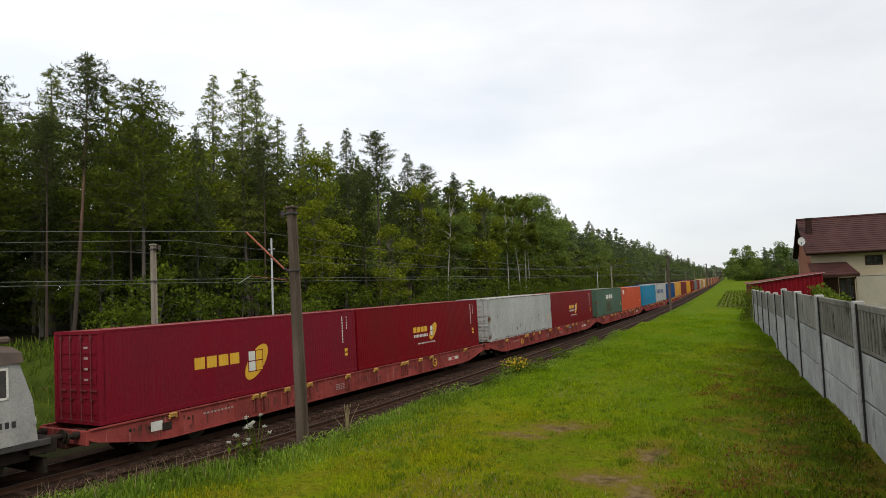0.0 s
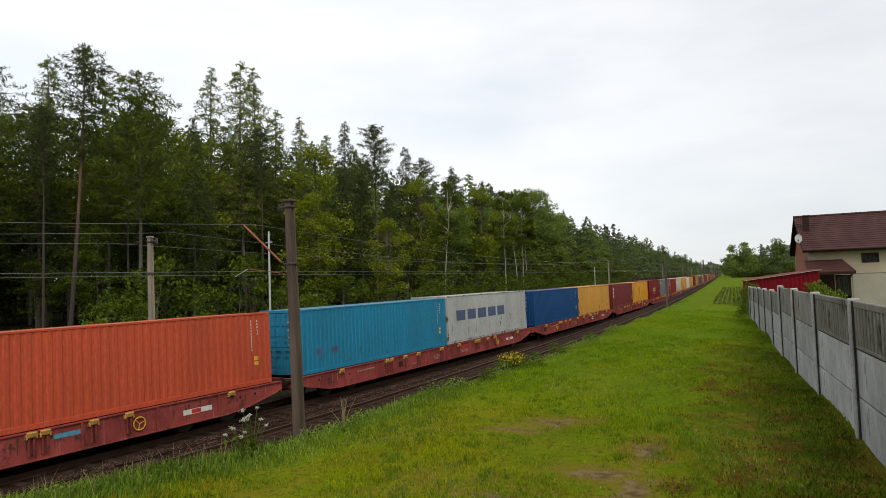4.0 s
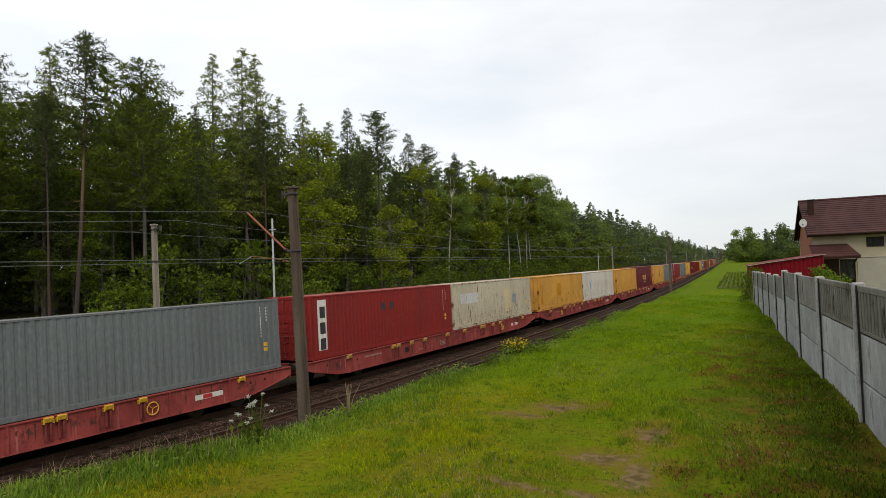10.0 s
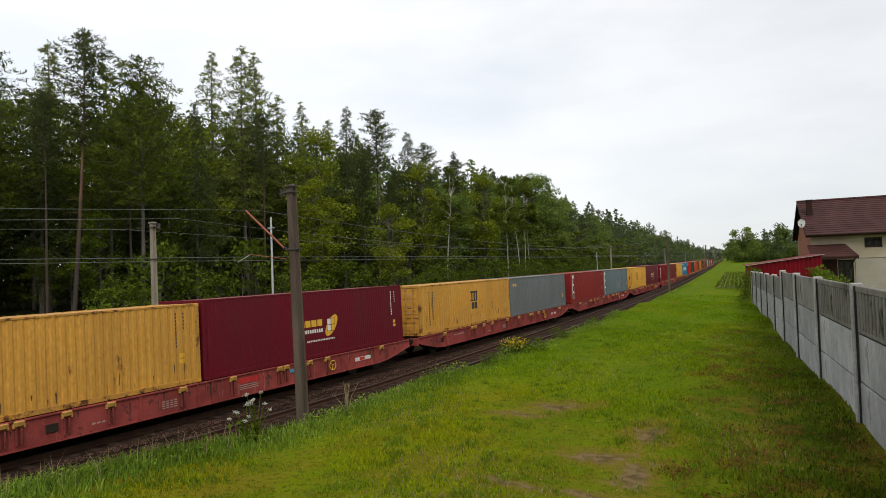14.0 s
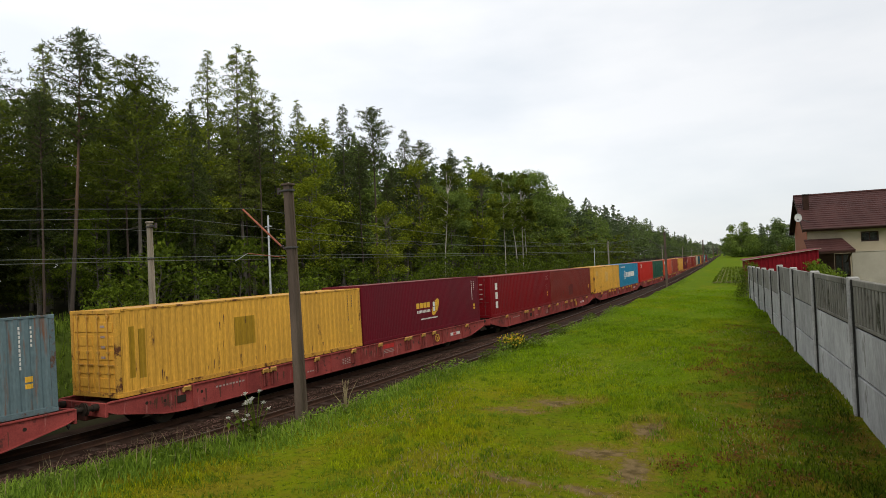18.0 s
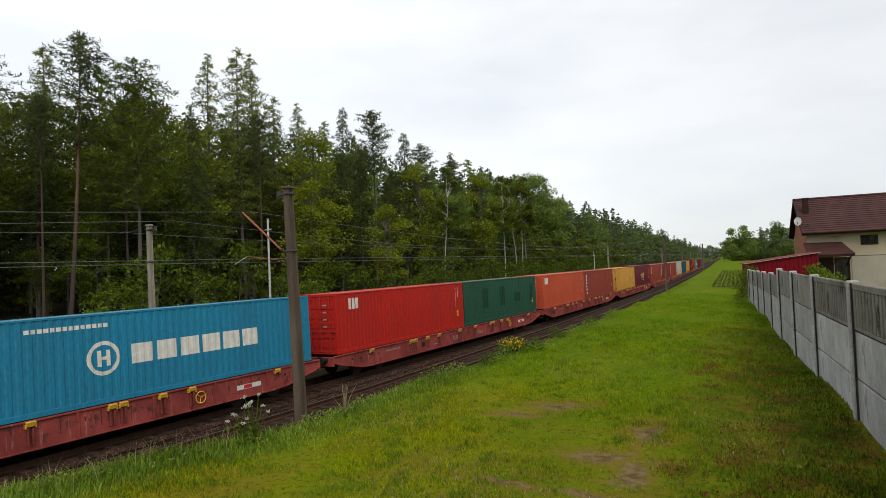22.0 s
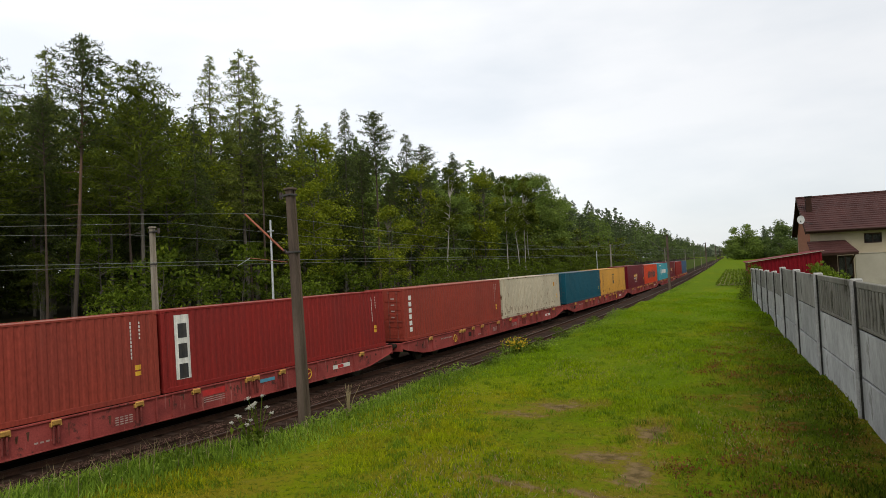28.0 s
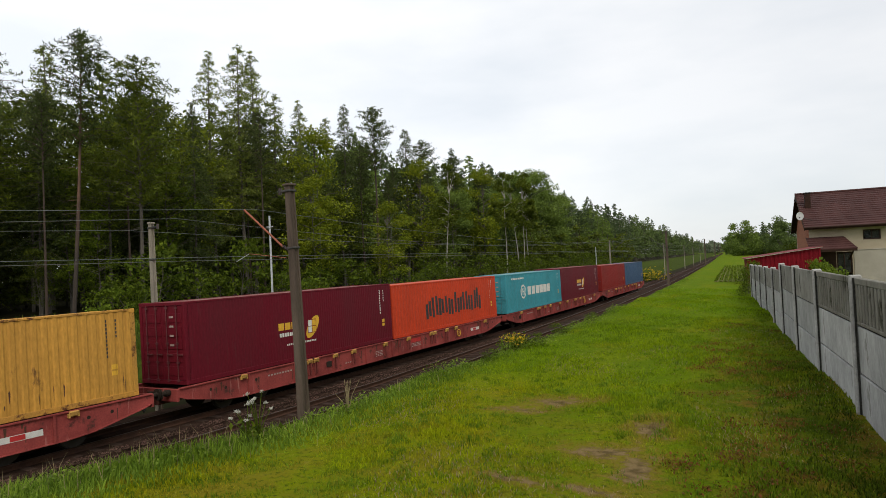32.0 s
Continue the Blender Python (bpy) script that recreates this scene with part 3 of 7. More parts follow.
def rise(s, n):
    """The near track climbs a little against the far one."""
    return 0.0118 * min(max(s - 24.0, 0.0), 130.0) if 2.4 < n < 6.6 else 0.0


def cant(s):
    """Lean of the far track into its bend, radians; it runs out with the bend."""
    return 0.045 * math.exp(-0.03 * max(s, 0.0))


def strip(name, s0, s1, profile, material, step=2.0, label="", category="", kind="structure", n0=0.0, parent=None):
    """Extrudes a cross-section [(n, z)...] along the line."""
    ss = np.arange(s0, s1 + step / 2, step)
    verts, faces = [], []
    k = len(profile)
    for s in ss:
        for n, z in profile:
            x, y, _ = line(s, n + n0)
            verts.append((x, y, z + rise(s, n + n0) + ((n + n0) * cant(s) if abs(n + n0) < 2.0 else 0.0)))
    for j in range(len(ss) - 1):
        for i in range(k - 1):
            a = j * k + i
            faces.append((a, a + 1, a + k + 1, a + k))
    ob = piece(name, mesh_of(name, verts, faces, material), parent, label)
    if category:
        tagged(ob, label, category, kind=kind)
    return ob


# ballast bed under both tracks
strip("ballast_bed", -60, 900, [(-3.9, -0.60), (-2.3, -0.22), (1.4, -0.19), (2.1, -0.26), (2.7, -0.19), (5.7, -0.20), (6.5, -0.36), (7.6, -0.70)], M["ballast"], 2.0,
      "brown-grey stone ballast bed under two tracks", "ballast")

RAIL = [(-0.075, -0.17), (-0.07, -0.155), (-0.012, -0.13), (-0.012, -0.045), (-0.036, -0.035)]
HEAD = [(-0.036, -0.035), (-0.036, -0.003), (-0.03, 0.0), (0.03, 0.0), (0.036, -0.003), (0.036, -0.035)]
for track, n0 in (("far", 0.0), ("near", 4.0)):
    for off in (-0.7535, 0.7535):
        r = strip("rail", -60, 900, RAIL + HEAD[1:-1] + [(-n, z) for n, z in RAIL[::-1]], M["rail_side"], 2.0,
                  "rusty steel rail with a worn head", "rail", "structure", n0 + off)
        strip("rail_head", -60, 900, [(n, z + 0.004) for n, z in HEAD[1:-1]], M["rail_top"], 2.0, "shiny worn running surface", n0=n0 + off, parent=r)


def build_sleepers():
    me = bpy.data.meshes.new("sleeper")
    bm = box(-1.28, 1.28, -0.13, 0.13, -0.32, -0.186, 0.01)
    bm.to_mesh(me)
    bm.free()
    me.materials.append(M["sleeper"])
    for n0 in (0.0, 4.0):
        root = tagged(empty("sleeper_row", along(0)), "weathered concrete sleepers in the ballast", "sleepers", kind="structure")
        inv = root.matrix_basis.inverted()
        for i in range(150):
            s = -6 + i * 0.62
            piece("sleeper", me, root, m=inv @ along(s, n0, 0.004 * (i % 3) + rise(s, n0)) @ pose(0, 0, 0, 0, 0 if n0 else -math.degrees(cant(s)), 0))


build_sleepers()


def build_stones():
    rng = np.random.default_rng(4)
    verts, faces = [], []
    for _ in range(24000):
        s = 4 + 46 * rng.random() ** 1.5
        n = rng.choice([rng.uniform(1.35, 2.75), rng.uniform(4.0, 6.8), rng.uniform(3.2, 4.8)], p=[0.55, 0.25, 0.2])
        x, y, _h = line(s, n)
        z = -0.21 - max(0.0, n - 5.7) * 0.26 + rise(s, n) + (n * cant(s) if n < 2.0 else 0.0)
        r = rng.uniform(0.020, 0.052)
        k = len(verts)
        for d in ((1, 0, 0.1), (-0.5, 0.9, 0), (-0.5, -0.9, 0.1), (0.1, 0, 0.9)):
            j = rng.uniform(0.6, 1.25, 3)
            verts.append((x + r * d[0] * j[0], y + r * d[1] * j[1], z + r * d[2] * j[2]))
        faces += [(k, k + 1, k + 3), (k + 1, k + 2, k + 3), (k + 2, k, k + 3)]
    tagged(new("ballast_stones", mesh_of("ballast_stones", verts, faces, M["stone"])), "loose brown-grey ballast stones between the rails", "ballast stones", kind="stuff")


build_stones()


# ---------------------------------------------------------------- overhead line: poles, arms, wires
def catenary_pole(s, n, top, lean, material, label, arm=True, side=-1, slim=1.0):
    """Concrete H-section pole with a cap, bands and, when asked, a bracket arm with insulators reaching over the track."""
    x, y, h = line(s, n)
    z0 = float(ground_z(x, y)) - 0.1
    root = empty("catenary_pole", pose(x, y, z0, 0, lean, -math.degrees(h)))
    tagged(root, label, "catenary pole", "catenary poles", "")
    hgt = top - z0
    bm = bmesh.new()
    w0, w1 = 0.138 * slim, 0.104 * slim
    outline = ((-1, -1), (1, -1), (1, -0.55), (0.62, -0.5), (0.62, 0.5), (1, 0.55), (1, 1), (-1, 1), (-1, 0.55), (-0.62, 0.5), (-0.62, -0.5), (-1, -0.55))
    rings = [[bm.verts.new((sx * w, sy * w, z)) for sx, sy in outline] for z, w in ((0, w0), (hgt * 0.5, (w0 + w1) / 2), (hgt, w1))]
    for lo, hi in zip(rings, rings[1:]):
        for i in range(12):
            bm.faces.new((lo[i], lo[(i + 1) % 12], hi[(i + 1) % 12], hi[i]))
    bm.faces.new(rings[0][::-1])
    bm.faces.new(rings[-1])
    part("shaft", bm, material, root)
    part("cap", box(-0.15 * slim, 0.15 * slim, -0.15 * slim, 0.15 * slim, hgt, hgt + 0.07, 0.015), material, root, "flat concrete cap")
    for zz in (hgt - 0.18, 5.55 - z0):
        part("band", box(-0.142 * slim, 0.142 * slim, -0.142 * slim, 0.142 * slim, zz, zz + 0.06, 0.01), M["dark_metal"], root, "dark steel clamp band")
    part("bracket", box(min(0, side * 0.42), max(0, side * 0.42), -0.05, 0.05, hgt - 0.16, hgt - 0.10), M["dark_metal"], root, "small dark steel bracket")
    part("insulator", tube([(side * 0.4, 0, hgt - 0.22), (side * 0.4, 0, hgt - 0.02)], 0.05), M["insulator"], root, "brown porcelain insulator")
    if arm:
        za, zb = 5.55 - z0, 6.95 - z0
        part("arm", tube([(side * 0.42, 0, za + 0.1), (side * 2.0, 0, zb)], 0.032), M["arm"] if s < 40 else M["dark_metal"], root, "orange rusted tubular arm" if s < 40 else "dark tubular arm")
        bm = bmesh.new()
        for k in range(5):
            add_tube(bm, [(side * (0.22 + 0.05 * k), 0, za - 0.02 + 0.03 * k), (side * (0.245 + 0.05 * k), 0, za + 0.01 + 0.03 * k)], 0.055 if k % 2 else 0.03)
        part("arm_insulator", bm, M["insulator"], root, "ribbed brown insulator")
        part("stay", tube([(side * 0.3, 0, 5.30 - z0), (side * 1.9, 0, 5.55 - z0)], 0.010), M["arm"] if s < 40 else M["dark_metal"], root, "thin rusted registration arm")
        part("steady_arm", tube([(side * 1.9, 0, 5.55 - z0), (side * 2.5, 0, 5.34 - z0)], 0.012), M["galvanised"], root, "pale steady arm")
    return root


POLE_S = (16.42, 79.8, 143, 202, 264, 330, 400)
for i, s in enumerate(POLE_S):
    catenary_pole(s, 6.4, 7.45, -1.8 if i == 0 else 0.0, M["concrete_pole"],
                  "leaning weathered grey concrete catenary pole with an orange arm" if i == 0 else "weathered concrete catenary pole beside the track", True, -1)
for i, s in enumerate((18.05, 92, 154, 215, 265, 330, 400)):
    catenary_pole(s, -2.9, 7.0, -0.8 if i == 0 else 0.0, M["concrete_pale"], "pale weathered concrete catenary pole by the forest side track", i > 0, 1, 0.76)


def telegraph_post(s, n, top):
    x, y, h = line(s, n)
    z0 = float(ground_z(x, y)) - 0.1
    root = tagged(empty("signal_post", pose(x, y, z0, 0, 0, -math.degrees(h))), "slim pale galvanised post by the track", "post", "slim posts")
    part("shaft", tube([(0, 0, 0), (0, 0, top - z0)], [0.065, 0.05]), M["galvanised"], root)
    part("cross_bar", box(-0.22, 0.22, -0.03, 0.03, top - z0 - 0.62, top - z0 - 0.56), M["galvanised"], root)
    part("foot", box(-0.16, 0.16, -0.16, 0.16, 0, 0.35, 0.02), M["concrete_pale"], root, "concrete foot")


telegraph_post(27.0, -5.6, 7.9)
telegraph_post(95.0, -5.6, 6.3)


def wire(name, n, z_at, sag, radius, spans, label):
    """A wire along the line that hangs between the poles."""
    pts = []
    for a, b in zip(spans, spans[1:]):
        for k in range(10):
            u = k / 10
            x, y, _ = line(a + (b - a) * u, n)
            pts.append((x, y, z_at - sag * 4 * u * (1 - u)))
    bm = tube(pts, radius, 4)
    tagged(part(name, bm, M["wire"]), label, "wire", "overhead wires")


SPANS = (-46, 17, 78, 140, 202, 264, 330, 400)
for n in (0.0, 4.0):
    wire("contact_wire", n, 5.42, 0.05, 0.008, SPANS, "thin dark contact wire over the track")
    wire("messenger_wire", n, 6.95, 0.95, 0.008, SPANS, "thin sagging messenger wire over the track")
wire("feeder_wire", -3.3, 6.75, 0.5, 0.008, SPANS, "thin dark feeder wire along the poles")


def droppers():
    for n in (0.0, 4.0):
        for a, b in zip(SPANS[:3], SPANS[1:4]):
            for k in range(1, 8):
                u = k / 8
                x, y, _ = line(a + (b - a) * u, n)
                tagged(part("dropper", tube([(x, y, 5.42 - 0.2 * u * (1 - u)), (x, y, 6.95 - 3.8 * u * (1 - u))], 0.005, 4), M["wire"]),
                       "thin vertical dropper between the overhead wires", "wire", "droppers")


droppers()

# ---------------------------------------------------------------- train
BOX_L, GAP, PITCH = 12.19, 0.14, 26.216
DECK = 1.17
CACHE = {}


def cached(key, make):
    if key not in CACHE:
        CACHE[key] = make()
    return CACHE[key]


def to_mesh(name, bm, material):
    me = bpy.data.meshes.new(name)
    bm.to_mesh(me)
    bm.free()
    me.materials.append(material)
    return me


def side_profile(pitch, depth):
    """The (along, out) corners of a corrugated side sheet with trapezoid waves."""
    y0, y1 = 0.16, BOX_L - 0.16
    count = int((y1 - y0) / pitch)
    p = (y1 - y0) / count
    prof = [(y0, 0.0)]
    for i in range(count):
        a = y0 + i * p
        prof += [(a + 0.10 * p, 0.0), (a + 0.26 * p, -depth), (a + 0.56 * p, -depth), (a + 0.72 * p, 0.0)]
    prof.append((y1, 0.0))
    return prof


def side_mesh(h, mat, pitch, depth):
    """Corrugated side sheet in the plane x = 0, outward +x, y from 0 to BOX_L."""
    z0, z1 = 0.15, h - 0.06
    prof = side_profile(pitch, depth)
    verts, faces = [], []
    for y, x in prof:
        verts += [(x, y, z0), (x, y, z1)]
    for i in range(len(prof) - 1):
        faces.append((2 * i, 2 * i + 2, 2 * i + 3, 2 * i + 1))
    return mesh_of("side_panel", verts, faces, mat)


WAVY = (0.275, 0.021)
SMOOTH = (0.14, 0.0035)
SHEETS = {}


def cut(poly, y, keep):
    """The part of a convex (along, up) polygon beyond y, on the side that keep (1 or -1) names."""
    out = []
    for (ya, za), (yb, zb) in zip(poly, poly[1:] + poly[:1]):
        if (ya - y) * keep >= 0:
            out.append((ya, za))
        if (ya - y) * (yb - y) < 0:
            t = (y - ya) / (yb - ya)
            out.append((y, za + t * (zb - za)))
    return out


def roof_mesh(h, mat):
    verts, faces = [], []
    prof = []
    n = 44
    y0, y1 = 0.12, BOX_L - 0.12
    p = (y1 - y0) / n
    for i in range(n):
        a = y0 + i * p
        prof += [(a, 0), (a + 0.25 * p, 0.02), (a + 0.7 * p, 0.02), (a + 0.95 * p, 0)]
    prof.append((y1, 0))
    for y, z in prof:
        verts += [(-1.19, y, h - 0.035 + z), (1.19, y, h - 0.035 + z)]
    for i in range(len(prof) - 1):
        faces.append((2 * i, 2 * i + 1, 2 * i + 3, 2 * i + 2))
    return mesh_of("roof", verts, faces, mat)


def frame_mesh(h, mat):
    bm = bmesh.new()
    w = 1.219
    for sx in (-1, 1):
        for y in (0, BOX_L - 0.15):
            add_box(bm, min(sx * w, sx * (w - 0.14)), max(sx * w, sx * (w - 0.14)), y, y + 0.15, 0.118, h - 0.118, 0.012)
        add_box(bm, min(sx * w, sx * (w - 0.07)), max(sx * w, sx * (w - 0.07)), 0.15, BOX_L - 0.15, h - 0.07, h - 0.004, 0.008)
        add_box(bm, min(sx * w, sx * (w - 0.05)), max(sx * w, sx * (w - 0.05)), 0.15, BOX_L - 0.15, 0.0, 0.155, 0.008)
    for y in (0, BOX_L - 0.1):
        add_box(bm, -w + 0.1, w - 0.1, y, y + 0.1, 0.0, 0.14, 0.008)
        add_box(bm, -w + 0.1, w - 0.1, y, y + 0.1, h - 0.12, h - 0.004, 0.008)
    return to_mesh("frame", bm, mat)


def casting_mesh(mat):
    return to_mesh("corner_casting", box(-0.085, 0.085, -0.09, 0.09, -0.06, 0.06, 0.012), mat)


def end_mesh(h, mat):
    """Corrugated blank end in the plane y = 0, outward -y."""
    verts, faces = [], []
    prof = []
    n = 8
    p = 2.2 / n
    for i in range(n):
        a = -1.1 + i * p
        prof += [(a, 0.03), (a + 0.2 * p, 0.07), (a + 0.6 * p, 0.07), (a + 0.85 * p, 0.03)]
    prof.append((1.1, 0.03))
    for x, y in prof:
        verts += [(x, y, 0.13), (x, y, h - 0.1)]
    for i in range(len(prof) - 1):
        faces.append((2 * i, 2 * i + 2, 2 * i + 3, 2 * i + 1))
    return mesh_of("end_panel", verts, faces, mat)


def door_mesh(h, mat):
    """One door leaf with horizontal ribs, hinged at x = 0, 1.08 wide."""
    bm = bmesh.new()
    add_box(bm, 0.0, 1.075, 0.03, 0.08, 0.15, h - 0.13, 0.006)
    for k in range(5):
        z = 0.3 + k * (h - 0.55) / 5
        add_box(bm, 0.06, 1.02, 0.008, 0.03, z, z + (h - 0.55) / 5 - 0.14, 0.006)
    return to_mesh("door", bm, mat)


def locking_bar_mesh(h, mat):
    bm = bmesh.new()
    add_tube(bm, [(0, -0.02, 0.1), (0, -0.02, h - 0.1)], 0.018, 6)
    for z in (0.14, 0.75, 1.4, h - 0.2):
        add_box(bm, -0.06, 0.06, -0.035, 0.005, z - 0.035, z + 0.035)
    add_box(bm, -0.02, 0.30, -0.045, -0.02, 1.0, 1.04)
    return to_mesh("locking_bar", bm, mat)


SPLIT = {"lettering", "painted_patch", "emblem_pane", "dark_square", "sticker", "monogram", "scrawl", "fork"}


def mark(parent, name, quads, material, label=""):
    """Paint on a side, lying in its waves: shapes of (along, up) corners; along runs forward (+y). What can be told apart is a part each."""
    groups = [[q] for q in quads] if name in SPLIT else [quads]
    prof = SHEETS[parent.name]
    made = []
    for g in groups:
        verts, faces = [], []
        for q in g:
            lo, hi = min(y for y, _ in q), max(y for y, _ in q)
            for (ya, xa), (yb, xb) in zip(prof, prof[1:]):
                if yb <= lo or ya >= hi:
                    continue
                part_of = cut(cut(list(q), ya, 1), yb, -1)
                if len(part_of) < 3:
                    continue
                k = len(verts)
                verts += [(xa + (xb - xa) * (y - ya) / (yb - ya), y, z) for y, z in part_of]
                faces.append(tuple(range(k, k + len(part_of))))
        ob = piece(name, mesh_of(name, verts, faces, M[material]), parent, label)
        ob.location.x = 1.211
        if len(g) > 1:
            ob["kind"] = "stuff"
        made.append(ob)
    return made


def lift(obs, d):
    for ob in obs:
        ob.location.x += d


def bar(y, z, w, hgt, slant=0.0):
    return [(y, z), (y + w, z), (y + w + slant, z + hgt), (y + slant, z + hgt)]


def blocks(y, z, w, hgt, n, gap=0.22):
    """n blocks of letter size from y on."""
    step = w / n
    return [bar(y + i * step, z, step * (1 - gap), hgt) for i in range(n)]


def column(y, z_top, n, size, w):
    """Letter-size blocks one above another."""
    return [bar(y, z_top - (i + 1) * size, w, size * 0.72) for i in range(n)]


def oval(cy, cz, ry, rz, tilt, n=22):
    c, s = math.cos(tilt), math.sin(tilt)
    return [(cy + c * ry * math.cos(a) - s * rz * math.sin(a), cz + s * ry * math.cos(a) + c * rz * math.sin(a)) for a in (math.tau * k / n for k in range(n))]


def emblem(parent, y, z, r):
    """Yellow slanted oval with a box of panes on it."""
    mark(parent, "emblem", [oval(y, z, r * 1.22, r * 0.60, 0.85)], "mark_yellow", "yellow oval emblem")
    panes = [bar(y - 0.62 * r + i * 0.56 * r, z - 0.50 * r + j * 0.60 * r, 0.50 * r, 0.54 * r, 0.0) for i in (0, 1) for j in (0, 1)]
    lift(mark(parent, "emblem_pane", panes[:2], "mark_white", "white pane of the emblem"), 0.006)
    lift(mark(parent, "emblem_pane", panes[2:], "mark_yellow", "yellow pane of the emblem"), 0.006)
    lift(mark(parent, "emblem_outline", [bar(y - 0.67 * r, z - 0.55 * r, 1.16 * r, 1.24 * r)], "maroon"), 0.003)


def code_marks(parent, h, material="mark_white", label_plate=True):
    """Small number strips at the far end of a side, shown as plain bars, and a yellow sticker."""
    qs = [bar(BOX_L - 0.95, h - 0.36 - 0.12 * i, 0.055, 0.09) for i in range(10)] + [bar(BOX_L - 0.64, h - 0.36 - 0.12 * i, 0.045, 0.075) for i in range(5)]
    mark(parent, "number_strip", qs, material)
    if label_plate:
        mark(parent, "sticker", [bar(BOX_L - 0.82, h * 0.34, 0.2, 0.15), bar(BOX_L - 0.82, h * 0.34 - 0.18, 0.2, 0.13)], "mark_yellow", "yellow warning sticker")


def streaks(parent, seed, h, count, material="rust", low=True):
    """Rust runs with a shape of their own."""
    rng = random.Random(seed)
    qs = []
    for _ in range(count):
        y = rng.uniform(0.4, BOX_L - 0.4)
        w = rng.uniform(0.012, 0.05)
        ln = rng.uniform(0.08, 0.42)
        z = rng.uniform(0.2, 0.55) if low else rng.uniform(0.3, h - 0.6)
        qs.append([(y + w * 0.2, z), (y + w * 0.45, z - ln * 0.2), (y + w * 0.7, z), (y + w, z + ln * 0.7), (y + w * 0.5, z + ln), (y, z + ln * 0.8)])
    mark(parent, "rust_staining", qs, material, "rust runs and scrapes")


def container(colour, h, marks, label, smooth_side=False, doors=True):
    """An ISO 40 ft container, its y axis along the wagon, origin at its rear lower edge."""
    root = tagged(empty("shipping_container"), label, "container", "containers on the train")
    mat = M[colour]
    k = (colour, h)
    piece("frame", cached(("f", *k), lambda: frame_mesh(h, M.get("frame_" + colour, mat))), root)
    sheet = SMOOTH if smooth_side else WAVY
    SHEETS[root.name] = cached(("profile", smooth_side), lambda: side_profile(*sheet))
    sm = cached(("s", smooth_side, *k), lambda: side_mesh(h, mat, *sheet))
    piece("side_panel", sm, root, m=pose(1.207, 0, 0))
    piece("side_panel", sm, root, m=pose(-1.207, BOX_L, 0, 0, 0, 180))
    piece("roof", cached(("r", *k), lambda: roof_mesh(h, M["roof_" + colour])), root, "greyed corrugated roof")
    piece("end_panel", cached(("e", *k), lambda: end_mesh(h, mat)), root, m=pose(0, BOX_L, 0, 0, 0, 180))
    if doors:
        for sx in (-1, 1):
            d = piece("door", cached(("d", *k), lambda: door_mesh(h, mat)), root, m=pose(-1.08 if sx < 0 else 0.005, 0, 0))
            for x in (0.28, 0.80):
                piece("locking_bar", cached(("l", *k), lambda: locking_bar_mesh(h, M["bar_" + colour])), d, "worn locking bar with brackets", pose(x, 0, 0))
        mark_end(root, h)
    else:
        piece("end_panel", cached(("e", *k), lambda: end_mesh(h, mat)), root)
    cm = cached(("c", colour), lambda: casting_mesh(mat))
    for x in (-1.137, 1.137):
        for y in (0.087, BOX_L - 0.087):
            for z in (0.06, h - 0.06):
                piece("corner_casting", cm, root, m=pose(x, y, z))
    marks(root, h)
    return root


def mark_end(root, h):
    verts, faces = [], []
    for i in range(4):
        for x0, w in ((0.42, 0.22), (0.35, 0.26)):
            z = h - 0.55 - 0.32 * i
            k = len(verts)
            verts += [(x0, -0.004, z), (x0 + w, -0.004, z), (x0 + w, -0.004, z + 0.07), (x0, -0.004, z + 0.07)]
            faces.append((k, k + 1, k + 2, k + 3))
            break
    piece("number_bar", mesh_of("number_bar", verts, faces, M["mark_faded"]), root, "rows of small white marks")["kind"] = "stuff"


# markings, shown as plain shapes in their colours
def m_plain(seed, rust=0, mat="mark_white"):
    def f(root, h):
        code_marks(root, h, mat)
        if rust:
            streaks(root, seed, h, rust)
    return f


def m_emblem(y, z, size, lines=2):
    def f(root, h):
        code_marks(root, h)
        mark(root, "lettering", blocks(y, z, 2.55 * size, 0.50 * size, 4, 0.16), "mark_yellow", "yellow lettering as plain blocks")
        if lines > 1:
            mark(root, "small_lettering", blocks(y + 0.05, z - 0.46 * size, 2.45 * size, 0.26 * size, 10, 0.25), "mark_white", "small white lettering as plain blocks")
            mark(root, "fine_lettering", blocks(y + 0.75 * size, z - 1.12 * size, 3.1 * size, 0.13 * size, 17, 0.3), "mark_white")
        emblem(root, y + 3.5 * size, z - 0.05 * size, 0.80 * size)
    return f


def m_letters(y, z, w, hgt, n, mat, seed=0, rust=0, code="mark_white", extra=None):
    def f(root, h):
        code_marks(root, h, code)
        mark(root, "lettering", blocks(y, z, w, hgt, n), mat, "lettering as plain blocks")
        if extra:
            extra(root, h)
        if rust:
            streaks(root, seed, h, rust)
    return f


def m_column(y, n, size, w, mat, ground_mat=None, seed=0, rust=0):
    def f(root, h):
        code_marks(root, h)
        if ground_mat:
            mark(root, "sign_field", [bar(y - 0.12, h - 0.32 - n * size, w + 0.24, n * size + 0.12)], ground_mat, "upright field behind the lettering")
        lift(mark(root, "lettering", column(y, h - 0.3, n, size, w), mat, "upright lettering as plain blocks"), 0.005)
        if rust:
            streaks(root, seed, h, rust)
    return f


